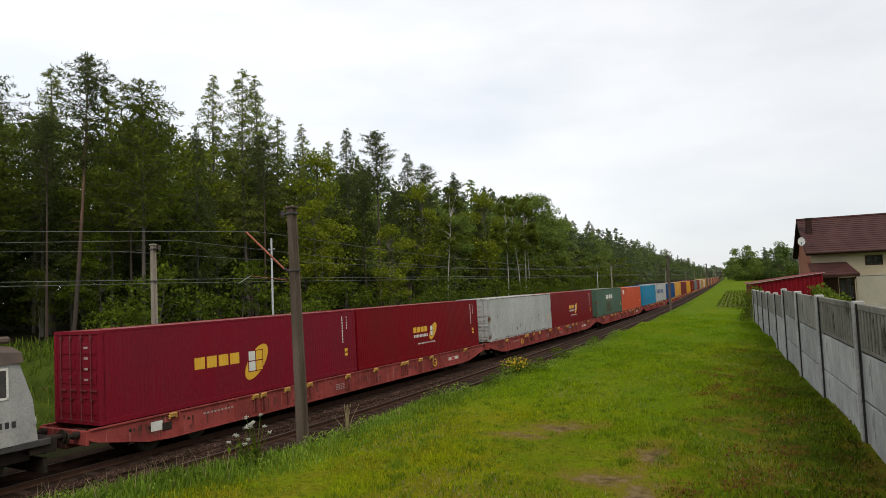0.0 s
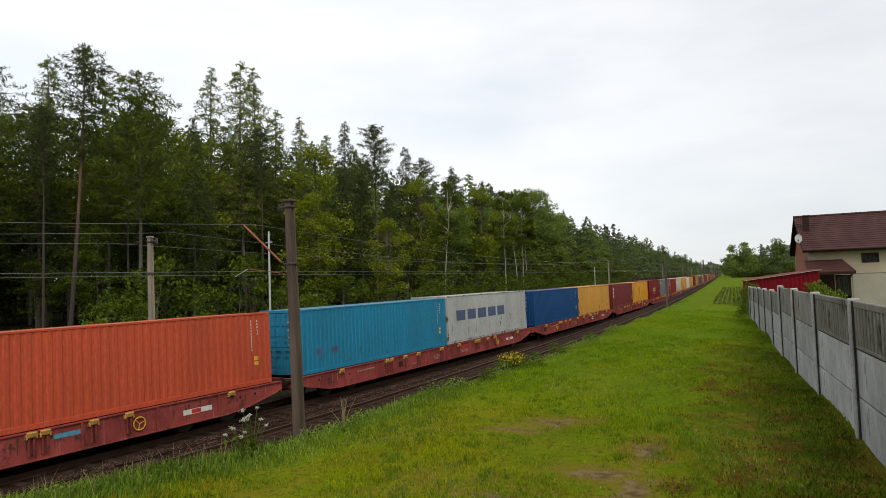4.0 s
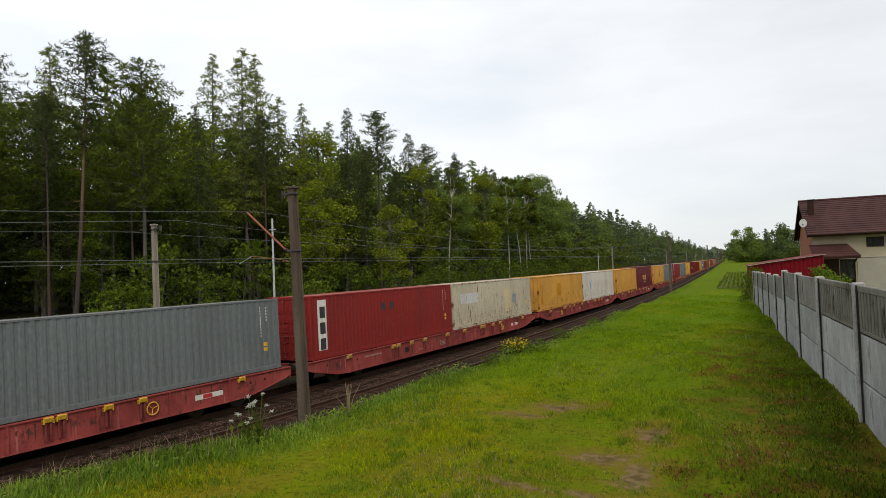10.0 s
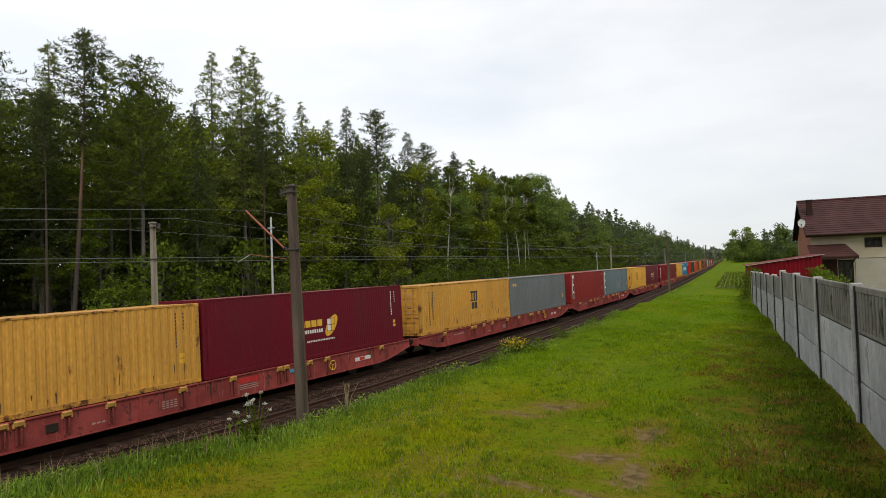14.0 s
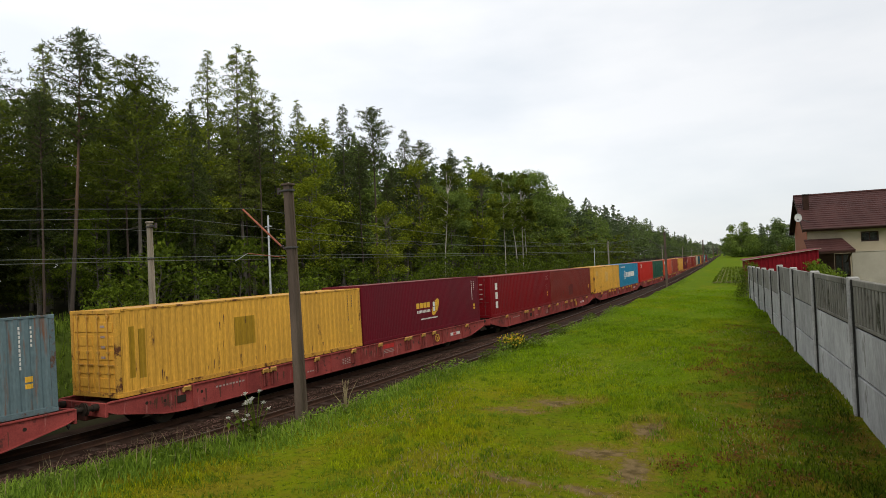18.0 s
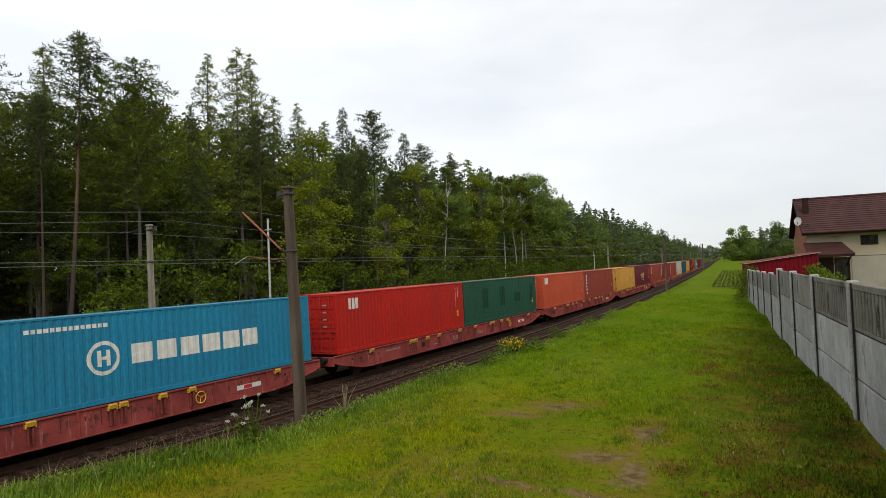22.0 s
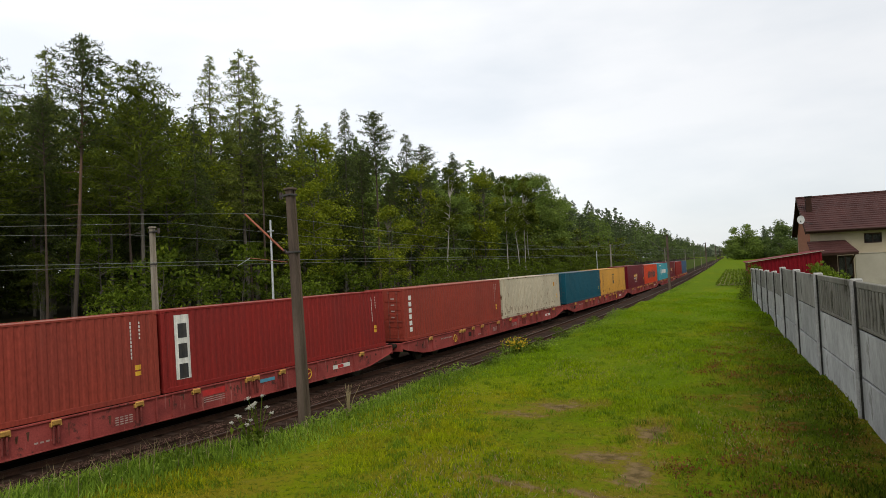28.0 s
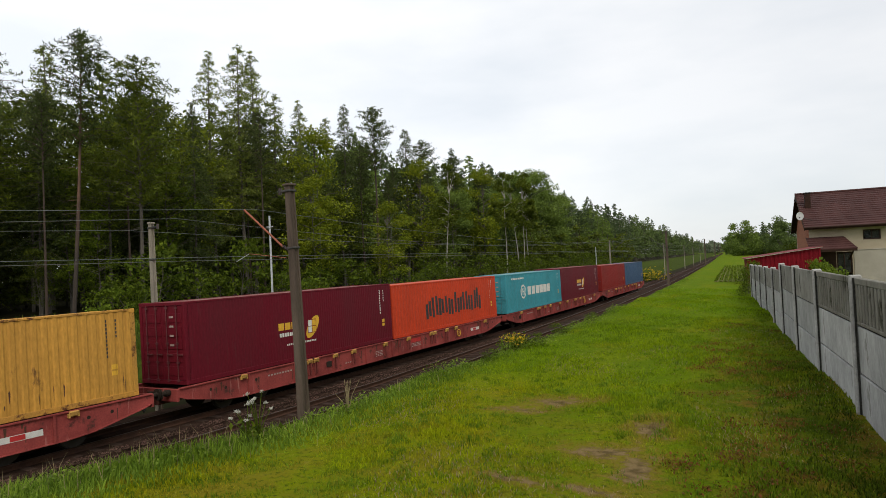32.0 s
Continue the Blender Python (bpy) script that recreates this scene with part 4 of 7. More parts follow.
def m_disc_letters(mat, core="sky"):
    def f(root, h):
        code_marks(root, h)
        mark(root, "ring", [oval(3.3, h * 0.5, 0.52, 0.52, 0)], mat, "white round emblem")
        lift(mark(root, "ring_core", [oval(3.3, h * 0.5, 0.40, 0.40, 0)], core), 0.004)
        lift(mark(root, "ring_bars", [bar(3.10, h * 0.5 - 0.24, 0.12, 0.48), bar(3.38, h * 0.5 - 0.24, 0.12, 0.48), bar(3.22, h * 0.5 - 0.05, 0.16, 0.1)], mat), 0.008)
        mark(root, "lettering", blocks(4.2, h * 0.5 - 0.30, 5.3, 0.62, 6, 0.17), mat, "large white lettering as plain blocks")
        mark(root, "small_lettering", blocks(1.1, h - 0.42, 2.4, 0.12, 14, 0.25), mat)
    return f


def m_patches(seed, count, mat, hgt=0.7):
    """Painted-over rectangles."""
    def f(root, h):
        code_marks(root, h)
        rng = random.Random(seed)
        mark(root, "painted_patch", [bar(rng.uniform(1.0, 10.0), rng.uniform(0.7, h - 1.2), rng.uniform(0.5, 1.1), rng.uniform(0.4, hgt)) for _ in range(count)], mat, "overpainted patches")
        streaks(root, seed, h, 8)
    return f


def rust_field(root, h):
    """A thin red rule under the lettering and a broad rusted field below it."""
    mark(root, "rule", [bar(4.2, 1.58, 3.2, 0.035)], "mark_red", "thin faded red rule")
    mark(root, "painted_patch", [[(4.35, 0.35), (6.9, 0.30), (6.6, 0.75), (6.3, 1.35), (4.5, 1.40)]], "sage_rusty", "broad rusty worn field")


def m_small_squares(root, h):
    """Two small dark blue fields low on the side."""
    code_marks(root, h)
    mark(root, "dark_square", [bar(0.9, 0.75, 0.34, 0.26), bar(1.9, 0.72, 0.42, 0.26)], "mark_blue", "small dark blue field")
    streaks(root, 4, h, 8)


def m_monogram(y, z, mat, seed):
    """A square of stacked plain strokes."""
    def f(root, h):
        code_marks(root, h, "mark_dark")
        qs = [bar(y + 0.31 * i, z + 0.36, 0.19, 0.58) for i in range(3)] + [bar(y - 0.12, z + 0.86, 0.95, 0.10), bar(y - 0.16, z + 0.34, 0.95, 0.07), bar(y, z - 0.14, 0.34, 0.40), bar(y + 0.44, z - 0.14, 0.34, 0.40)]
        mark(root, "monogram", qs, mat, "black square monogram of plain strokes")
        mark(root, "number_strip", [bar(0.95, h - 0.5 - 0.145 * i, 0.09, 0.10) for i in range(13)] + [bar(1.35, h - 0.5 - 0.145 * i, 0.09, 0.10) for i in range(11)], mat)
        streaks(root, seed, h, 34)
    return f


def m_fork(root, h):
    """A blue forked stroke in a white field and faded pink scribble."""
    code_marks(root, h, "mark_dark")
    y, z = 2.35, 0.95
    mark(root, "fork_field", [bar(y - 0.08, z - 0.15, 1.0, 1.2)], "cream_pale", "white repainted field")
    fork = mark(root, "fork", [bar(y + 0.33, z, 0.17, 0.5), [(y + 0.33, z + 0.5), (y + 0.5, z + 0.5), (y + 0.2, z + 0.95), (y + 0.02, z + 0.95)],
                             [(y + 0.33, z + 0.5), (y + 0.5, z + 0.5), (y + 0.82, z + 0.95), (y + 0.64, z + 0.95)]], "mark_cyan", "blue forked sign")
    lift(fork, 0.004)
    scribble = []
    for i in range(13):
        a, b = 4.0 + 0.46 * i, h * 0.46 + 0.08 * math.sin(i * 1.7)
        scribble.append(bar(a, b, 0.11, 0.52, 0.12 * math.sin(i * 2.0)))
        scribble.append(bar(a + 0.11, b + (0.40 if i % 3 else 0.0), 0.18, 0.11))
    mark(root, "scribble", scribble, "pink_faded", "faded pink scribble")
    streaks(root, 9, h, 40)


def m_scrawl(root, h):
    """Tall dark scrawl over the whole side."""
    code_marks(root, h)
    rng = random.Random(31)
    qs = [bar(3.2 + 0.36 * i, h * 0.28 + rng.uniform(-0.1, 0.1), 0.25, h * 0.36 + rng.uniform(-0.2, 0.25), rng.uniform(-0.06, 0.06)) for i in range(19)]
    mark(root, "scrawl", qs, "mark_dark", "tall black scrawl")


def m_blanked(seed, mat, rust, spots=((0.42, 0.55, 0.20, 1.6), (0.74, 0.5, 0.24, 1.55), (4.6, 1.0, 1.0, 1.05))):
    """Lettering that was painted over in another shade."""
    def f(root, h):
        code_marks(root, h, "mark_dark")
        mark(root, "painted_patch", [bar(*q) for q in spots], mat, "overpainted patches")
        streaks(root, seed, h, rust)
        streaks(root, seed + 50, h, rust // 3, low=False)
    return f


def m_worn_cream(root, h):
    """Three painted-over fields of different shades among heavy rust."""
    code_marks(root, h, "mark_dark")
    for mat, q, label in (("cream_pale", (1.0, 1.45, 2.4, 0.62), "white overpainted field"), ("buff", (7.45, 0.55, 1.1, 1.5), "buff overpainted field"), ("mist", (8.75, 1.05, 0.7, 0.62), "grey-blue overpainted field")):
        mark(root, "painted_patch", [bar(*q)], mat, label)
    streaks(root, 12, h, 70)
    rng = random.Random(14)
    spots = []
    for _ in range(150):
        y, z, r = rng.triangular(0.6, 11.6, 7.0), 0.22 + 0.75 * rng.random() ** 2.2, rng.uniform(0.008, 0.028)
        spots.append([(y + r * rng.uniform(0.6, 1.3) * math.cos(a), z + 1.6 * r * rng.uniform(0.5, 1.4) * math.sin(a)) for a in (math.tau * k / 7 for k in range(7))])
    lift(mark(root, "rust_spots", spots, "rust", "dark rust spots"), 0.004)
    streaks(root, 62, h, 60, low=False)


def m_windows(root, h):
    """Upright sign and two small dark squares."""
    m_column(0.62, 3, 0.68, 0.34, "mark_dark", "mark_white")(root, h)
    mark(root, "dark_square", [bar(5.2, 1.75, 0.36, 0.34), bar(5.9, 1.75, 0.34, 0.34)], "mark_dark", "two dark squares")


def m_boxed(root, h):
    """Upright white strip with dark blocks and a scratched white outline."""
    m_column(0.45, 3, 0.72, 0.3, "mark_dark", "mark_white")(root, h)
    qs = [bar(6.0, 0.5, 2.4, 0.04), bar(6.0, 1.3, 2.4, 0.04), bar(6.0, 0.5, 0.05, 0.84), bar(8.35, 0.5, 0.05, 0.84)] + [bar(6.5 + 0.4 * i, 0.62, 0.06, 0.55, 0.1 if i % 2 else -0.1) for i in range(4)]
    mark(root, "scratched_box", qs, "mark_faded", "scratched white outline")


# ---------------------------------------------------------------- flat wagon
def sill_mesh():
    """Fish-bellied side girder: web with flanges and posts, outward +x."""
    L = 2 * BOX_L + GAP
    bm = bmesh.new()
    low = [(-0.38, 0.86), (-0.12, 0.76), (1.5, 0.42), (2.3, 0.36), (L - 2.3, 0.36), (L - 1.5, 0.42), (L + 0.12, 0.76), (L + 0.38, 0.86)]
    top = DECK - 0.02
    a = [bm.verts.new((0.0, y, z)) for y, z in low]
    b = [bm.verts.new((0.0, y, top)) for y, _ in low]
    a2 = [bm.verts.new((-0.02, y, z)) for y, z in low]
    b2 = [bm.verts.new((-0.02, y, top)) for y, _ in low]
    for i in range(len(low) - 1):
        bm.faces.new((a[i], a[i + 1], b[i + 1], b[i]))
        bm.faces.new((a2[i + 1], a2[i], b2[i], b2[i + 1]))
        bm.faces.new((a[i + 1], a[i], a2[i], a2[i + 1]))
    add_box(bm, -0.05, 0.05, -0.38, L + 0.38, top - 0.05, top, 0.008)
    for i in range(len(low) - 1):
        (y0, z0), (y1, z1) = low[i], low[i + 1]
        v = [bm.verts.new(p) for p in ((-0.04, y0, z0 - 0.03), (0.05, y0, z0 - 0.03), (0.05, y0, z0), (-0.04, y0, z0), (-0.04, y1, z1 - 0.03), (0.05, y1, z1 - 0.03), (0.05, y1, z1), (-0.04, y1, z1))]
        for q in ((0, 1, 5, 4), (1, 2, 6, 5), (2, 3, 7, 6), (3, 0, 4, 7), (3, 2, 1, 0), (4, 5, 6, 7)):
            bm.faces.new([v[k] for k in q])
    for y in (2.6, 5.0, 7.4, 9.8, BOX_L - 0.25, BOX_L + 0.35, 14.7, 17.1, 19.5, 21.9):
        add_box(bm, 0.0, 0.048, y, y + 0.07, 0.37, top - 0.05)
    return to_mesh("side_sill", bm, M["chassis"])


def bogie_frame_mesh():
    bm = bmesh.new()
    for sx in (-1, 1):
        add_box(bm, sx * 1.0 - 0.06, sx * 1.0 + 0.06, -1.35, 1.35, 0.42, 0.66, 0.02)
        for y in (-0.9, 0.9):
            add_box(bm, sx * 1.02 - 0.1, sx * 1.02 + 0.1, y - 0.17, y + 0.17, 0.30, 0.60, 0.03)
            add_tube(bm, [(sx * 1.02, y - 0.27, 0.28), (sx * 1.02, y - 0.27, 0.55)], 0.07)
            add_tube(bm, [(sx * 1.02, y + 0.27, 0.28), (sx * 1.02, y + 0.27, 0.55)], 0.07)
    add_box(bm, -1.0, 1.0, -0.22, 0.22, 0.45, 0.74, 0.02)
    return to_mesh("bogie_frame", bm, M["running_gear"])


def wheelset_mesh():
    bm = bmesh.new()
    for sx in (-1, 1):
        add_tube(bm, [(sx * 0.69, 0, 0), (sx * 0.72, 0, 0), (sx * 0.725, 0, 0), (sx * 0.82, 0, 0)], [0.49, 0.49, 0.46, 0.455], 20)
    add_tube(bm, [(-0.95, 0, 0), (0.95, 0, 0)], 0.085, 10)
    return to_mesh("wheelset", bm, M["wheel_steel"])


def wagon(index):
    """An 80 ft container flat wagon; origin at its rear container corner on the rail."""
    L = 2 * BOX_L + GAP
    root = tagged(empty("flat_wagon"), "faded red-brown container flat wagon with yellow fittings", "wagon", "flat wagons of the train")
    sm = cached("sill", sill_mesh)
    piece("side_sill", sm, root, m=pose(1.27, 0, 0))
    piece("side_sill", sm, root, m=pose(-1.27, L, 0, 0, 0, 180))

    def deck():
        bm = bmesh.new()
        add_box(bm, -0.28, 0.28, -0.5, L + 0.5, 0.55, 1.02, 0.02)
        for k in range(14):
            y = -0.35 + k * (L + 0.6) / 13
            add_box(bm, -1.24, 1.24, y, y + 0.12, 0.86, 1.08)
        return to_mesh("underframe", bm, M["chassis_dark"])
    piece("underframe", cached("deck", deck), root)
    for y, s in ((-0.46, -1), (L + 0.36, 1)):
        piece("end_beam", cached("end_beam", lambda: to_mesh("end_beam", box(-1.27, 1.27, 0, 0.1, 0.70, 1.12, 0.015), M["chassis"])), root, m=pose(0, y, 0))
        for x in (-0.875, 0.875):
            def buffer():
                bm = bmesh.new()
                add_tube(bm, [(0, 0, 0), (0, 0.16, 0), (0, 0.161, 0), (0, 0.36, 0)], [0.11, 0.11, 0.08, 0.08], 12)
                add_tube(bm, [(0, 0.36, 0), (0, 0.39, 0)], [0.20, 0.19], 14)
                return to_mesh("buffer", bm, M["running_gear"])
            piece("buffer", cached("buffer", buffer), root, m=pose(x, y + (0.1 if s > 0 else 0), 1.0, 0, 0, 0 if s > 0 else 180) @ pose(0, 0, 0))
        piece("coupling", cached("coupling", lambda: to_mesh("coupling", tube([(0, 0, 0), (0, 0.2, -0.02), (0, 0.42, -0.12)], [0.06, 0.045, 0.05]), M["running_gear"])), root,
              m=pose(0, y, 0.95, 0, 0, 0 if s > 0 else 180))
        piece("hose", cached("hose", lambda: to_mesh("hose", tube([(0.35, 0, 0.85), (0.36, 0.18, 0.75), (0.36, 0.3, 0.45), (0.3, 0.42, 0.6)], 0.03, 6), M["dark_metal"])), root,
              m=pose(0, y, 0, 0, 0, 0 if s > 0 else 180))
    for y in (2.75, L - 2.75):
        b = piece("bogie", cached("bogie", bogie_frame_mesh), root, m=pose(0, y, 0))
        for dy in (-0.9, 0.9):
            piece("wheelset", cached("wheelset", wheelset_mesh), b, "worn steel wheels on an axle", pose(0, dy, 0.455))

    def spigot(mat):
        """Folding lug: a slanted tongue on a hinge barrel with two cheeks."""
        bm = bmesh.new()
        add_box(bm, 0.03, 0.115, 0.02, 0.28, -0.02, 0.115, 0.012, Matrix.Rotation(0.25, 4, "Y"))
        add_tube(bm, [(0.05, 0.0, -0.03), (0.05, 0.30, -0.03)], 0.035, 8)
        for y in (0.0, 0.26):
            add_box(bm, 0.0, 0.10, y, y + 0.04, -0.09, 0.03, 0.006)
        return to_mesh("spigot", bm, M[mat])

    def bracket():
        """Upright bracket of the girder below a lug, with a foot gusset."""
        bm = bmesh.new()
        add_box(bm, 0.0, 0.075, 0.06, 0.11, -0.56, -0.08, 0.006)
        add_box(bm, 0.0, 0.075, 0.19, 0.24, -0.56, -0.08, 0.006)
        return to_mesh("lug_bracket", bm, M["chassis_rib"])
    rng = random.Random(index)
    fresh = index in (5, 7, 15)
    for y in (2.2, 5.75, 6.15, 7.4, 8.7, 11.2, 13.3, 15.6, 15.95, 17.3, 18.4, 22.3):
        piece("spigot", cached(("spigot", fresh), lambda: spigot("yellow_part" if fresh else "lug_faded")), root,
              "bright yellow folding container lug" if fresh else "ochre yellow folding container lug", pose(1.28, y, DECK - 0.13))
        if 3 < y < 21:
            piece("lug_bracket", cached("lug_bracket", bracket), root, "pair of red-brown upright ribs", pose(1.275, y, DECK - 0.13))

    def shape(name, quads, mat, lift=0.004):
        verts, faces = [], []
        for q in quads:
            k = len(verts)
            verts += [(0, y, z) for y, z in q]
            faces.append(tuple(range(k, k + 4)))
        me = cached(("ws", name, mat, index % 3), lambda: mesh_of(name, verts, faces, M[mat]))
        ob = piece(name, me, root, m=pose(1.27 + lift, 0, 0))
        if len(quads) > 1:
            ob["kind"] = "stuff"
    shape("data_panel", [bar(10.6 + 0.15 * i, 0.54 + 0.07 * j, 0.11, 0.035) for i in range(4) for j in range(4)], "mark_faded")
    shape("number_bar", [bar(3.6 + 0.15 * i, 0.83, 0.10, 0.06) for i in range(9)] + [bar(8.3 + 0.15 * i, 0.57, 0.10, 0.05) for i in range(4)], "mark_faded")
    shape("plate", [bar(20.5, 0.64, 1.15, 0.17)], "mark_white")
    shape("plate_mark", [bar(20.82, 0.655, 0.38, 0.14)], "mark_red", 0.008)
    if index in (2, 3, 4, 10, 12, 13, 16, 19, 20, 21, 22):
        shape("red_field", [bar(13.75, 0.80, 1.1, 0.20)], "mark_red")
        shape("field_lines", [bar(13.8, 0.72 - 0.07 * j, 0.95, 0.025) for j in range(3)], "mark_faded")
    if index in (2, 3, 10, 19):
        shape("blue_field", [bar(16.35, 0.80, 0.85, 0.13)], "mark_cyan")
    if index == 5:
        shape("dark_plate", [bar(16.4, 0.74, 1.25, 0.22)], "mark_dark")
        shape("plate_letter", [bar(16.5 + 0.22 * j, 0.79, 0.15, 0.12) for j in range(5)], "mark_white", 0.008)
        shape("pale_plate", [bar(16.4, 0.60, 1.25, 0.12)], "mark_white")
    if index == 1:
        shape("pale_sticker", [bar(1.6, 0.66, 0.42, 0.3)], "mark_white")
    runs = []
    for _ in range(46):
        y, ln, wd = rng.uniform(0.6, L - 0.6), rng.uniform(0.12, 0.5), rng.uniform(0.02, 0.10)
        top = rng.uniform(0.85, 1.08)
        low = max(top - ln, 0.46)
        runs.append([(y, top), (y + wd * 0.3, low), (y + wd * 0.6, low), (y + wd, top)])
    grime = cached(("grime", index % 4), lambda: mesh_of("grime", [(0, *p) for q in runs for p in q], [tuple(range(4 * k, 4 * k + 4)) for k in range(len(runs))], M["rust"]))
    piece("grime", grime, root, "dark rust and grime runs on the girder", pose(1.2725, 0, 0))["kind"] = "stuff"
    # flat dark discs paint the shade of round holes; the web isn't pierced
    hole = cached("hole", lambda: mesh_of("hole", [(0, *p) for p in oval(0, 0, 0.055, 0.055, 0, 12)], [tuple(range(12))], M["running_gear"]))
    for y, z in ((0.9, 0.86), (1.55, 0.80), (3.0, 0.82), (21.6, 0.80), (22.9, 0.84), (23.6, 0.86)):
        piece("hole", hole, root, "flat dark disc for the shade in a girder hole", pose(1.273, y, z))
    box_me = cached("box_mark", lambda: to_mesh("valve_box", box(0, 0.03, 0, 0.34, 0, 0.24, 0.01), M["running_gear"]))
    piece("valve_box", box_me, root, "dark square valve box", pose(1.272, 2.0 if index % 2 else 7.0, 0.62))
    ring = cached("ring", lambda: to_mesh("brake_wheel", tube([(0.02, 0.2 * math.cos(a), 0.2 * math.sin(a)) for a in (math.tau * k / 14 for k in range(15))], 0.022, 6), M["yellow_part"]))
    hub = piece("brake_wheel", ring, root, "round ochre brake hand wheel", pose(1.30, 5.2 if index in (2, 5, 9, 20) else 18.9, 0.72))
    for a in (0.3, 2.4, 4.5):
        piece("spoke", cached(("spoke", a), lambda: to_mesh("spoke", tube([(0.02, 0, 0), (0.02, 0.2 * math.cos(a), 0.2 * math.sin(a))], 0.014, 5), M["yellow_part"])), hub)
    return root


LOADS = [
    (("claret", m_emblem(3.35, 1.2, 0.80, 1), "maroon container with a large yellow emblem and dull gloss", True), ("crimson", m_emblem(4.75, 1.32, 0.57), "dark crimson container with yellow emblem and white small print", True)),
    (("silver", m_plain(2, 10, "mark_dark"), "pale grey corrugated container with worn patches", False), ("crimson", m_emblem(4.75, 1.32, 0.57), "dark crimson container with yellow emblem", True)),
    (("sage", m_letters(4.3, 1.72, 3.1, 0.42, 7, "mark_white", 3, 16, extra=rust_field), "sage green container with white lettering and rust", False), ("orange", m_letters(0.7, 1.95, 0.9, 0.5, 3, "mark_white"), "faded orange corrugated container with small white lettering", False)),
    (("sky", m_small_squares, "plain light blue corrugated container", False), ("silver", m_letters(1.2, 1.3, 7.4, 0.62, 5, "mark_blue", 5, 10, "mark_dark"), "pale grey container with large navy lettering", False)),
    (("blue", m_plain(6, 4), "plain deep blue corrugated container", False), ("ochre", m_plain(7, 24, "mark_dark"), "weathered yellow corrugated container", False)),
    (("brown", m_column(0.55, 3, 0.42, 0.26, "mark_white"), "brown-red corrugated container with small white upright lettering", False), ("gold", m_blanked(8, "ochre_dark", 8), "golden yellow container with overpainted patches", False)),
    (("crimson", m_emblem(4.2, 1.32, 0.57), "deep crimson container with a yellow emblem and white print", True), ("grey", m_letters(0.6, 2.1, 1.3, 0.22, 3, "mark_yellow"), "blue-grey corrugated container with a small yellow sign", False)),
    (("brick_red", m_windows, "brick red container with upright white lettering field", False), ("cream", m_worn_cream, "dirty cream container with rust stains", False)),
    (("ochre", m_blanked(13, "amber", 46), "golden yellow rusty container", False), ("white", m_fork, "dirty white container with a blue forked sign", False)),
    (("ochre", m_plain(14, 30, "mark_dark"), "yellow container streaked with rust", False), ("wine", m_emblem(4.75, 1.32, 0.57), "wine red container with a yellow emblem", True)),
    (("ochre", m_monogram(6.2, 1.15, "mark_dark", 15), "ochre yellow container with a black square monogram", False), ("grey", m_letters(0.6, 2.1, 0.7, 0.2, 2, "mark_yellow"), "plain blue-grey corrugated container", False)),
    (("brick_red", m_column(0.62, 3, 0.68, 0.34, "mark_dark", "mark_white", 17, 10), "brick red container with an upright white sign", False), ("slate", m_boxed, "worn steel blue container with a scrawl and white upright lettering", False)),
    (("yellow", m_blanked(19, "ochre_dark", 18), "yellow container with overpainted patches", False), ("wine", m_emblem(4.75, 1.32, 0.57), "wine red container with a yellow emblem and small print", True)),
    (("maroon", m_column(0.85, 3, 0.62, 0.34, "mark_white"), "maroon corrugated container with white upright lettering", False), ("rust_brown", m_blanked(20, "rust_dark", 10, ((4.9, 0.42, 0.55, 0.85), (5.5, 0.45, 0.75, 0.9))), "rust brown corrugated container with a dark patch", False)),
    (("yellow", m_blanked(21, "sand", 14, ((0.85, 1.75, 0.3, 0.5), (1.25, 1.75, 0.22, 0.5), (5.0, 1.0, 0.6, 1.1), (5.65, 1.05, 0.5, 1.0))), "sandy yellow container with faded patches", False), ("sky", m_disc_letters("mark_white"), "bright blue container with large white lettering", False)),
    (("red", m_letters(0.9, 1.95, 0.8, 0.5, 3, "mark_white"), "bright red corrugated container", False), ("green", m_blanked(22, "green_dark", 10, ((7.9, 1.0, 1.1, 0.65), (10.9, 0.95, 0.7, 1.2), (5.4, 0.9, 0.9, 1.3), (2.6, 0.9, 0.9, 1.3))), "dark green container with overpainted patches", False)),
    (("orange", m_letters(0.45, 1.95, 0.9, 0.5, 3, "mark_white"), "faded orange corrugated container with white lettering", False), ("coral", m_column(0.8, 6, 0.33, 0.26, "mark_white"), "coral red container with upright white lettering", False)),
    (("ochre", m_patches(23, 3, "yellow", 0.9), "ochre yellow container with faded patches", False), ("wine", m_emblem(4.75, 1.32, 0.57), "wine red container with a yellow emblem", True)),
    (("coral", m_column(0.8, 3, 0.36, 0.26, "mark_white"), "rusty coral red container", False), ("brick_red", m_column(0.62, 3, 0.68, 0.34, "mark_dark", "mark_white"), "brick red container with an upright black on white sign", False)),
    (("coral", m_column(0.5, 6, 0.33, 0.26, "mark_white"), "coral red container with upright white lettering", False), ("cream", m_blanked(25, "amber", 60, ((10.7, 1.75, 0.26, 0.32),)), "dirty cream corrugated container", False)),
    (("teal", m_plain(26, 3), "plain teal blue corrugated container", False), ("ochre", m_monogram(5.6, 1.15, "mark_dark", 27), "ochre yellow container with a black square monogram", False)),
    (("wine", m_emblem(4.35, 1.32, 0.57), "glossy wine red container with a yellow emblem", True), ("vermilion", m_scrawl, "bright orange-red container with a tall black scrawl", False)),
    (("aqua", m_disc_letters("mark_white", "aqua"), "pale turquoise container with large white lettering", False), ("wine", m_emblem(4.75, 1.32, 0.57), "wine red container with a yellow emblem", True)),
    (("brick_red", m_plain(28, 6), "brick red corrugated container", False), ("steel", m_plain(29, 4), "steel blue corrugated container at the train's end", False)),
]
HIGH = {"pale", "silver", "sage"}

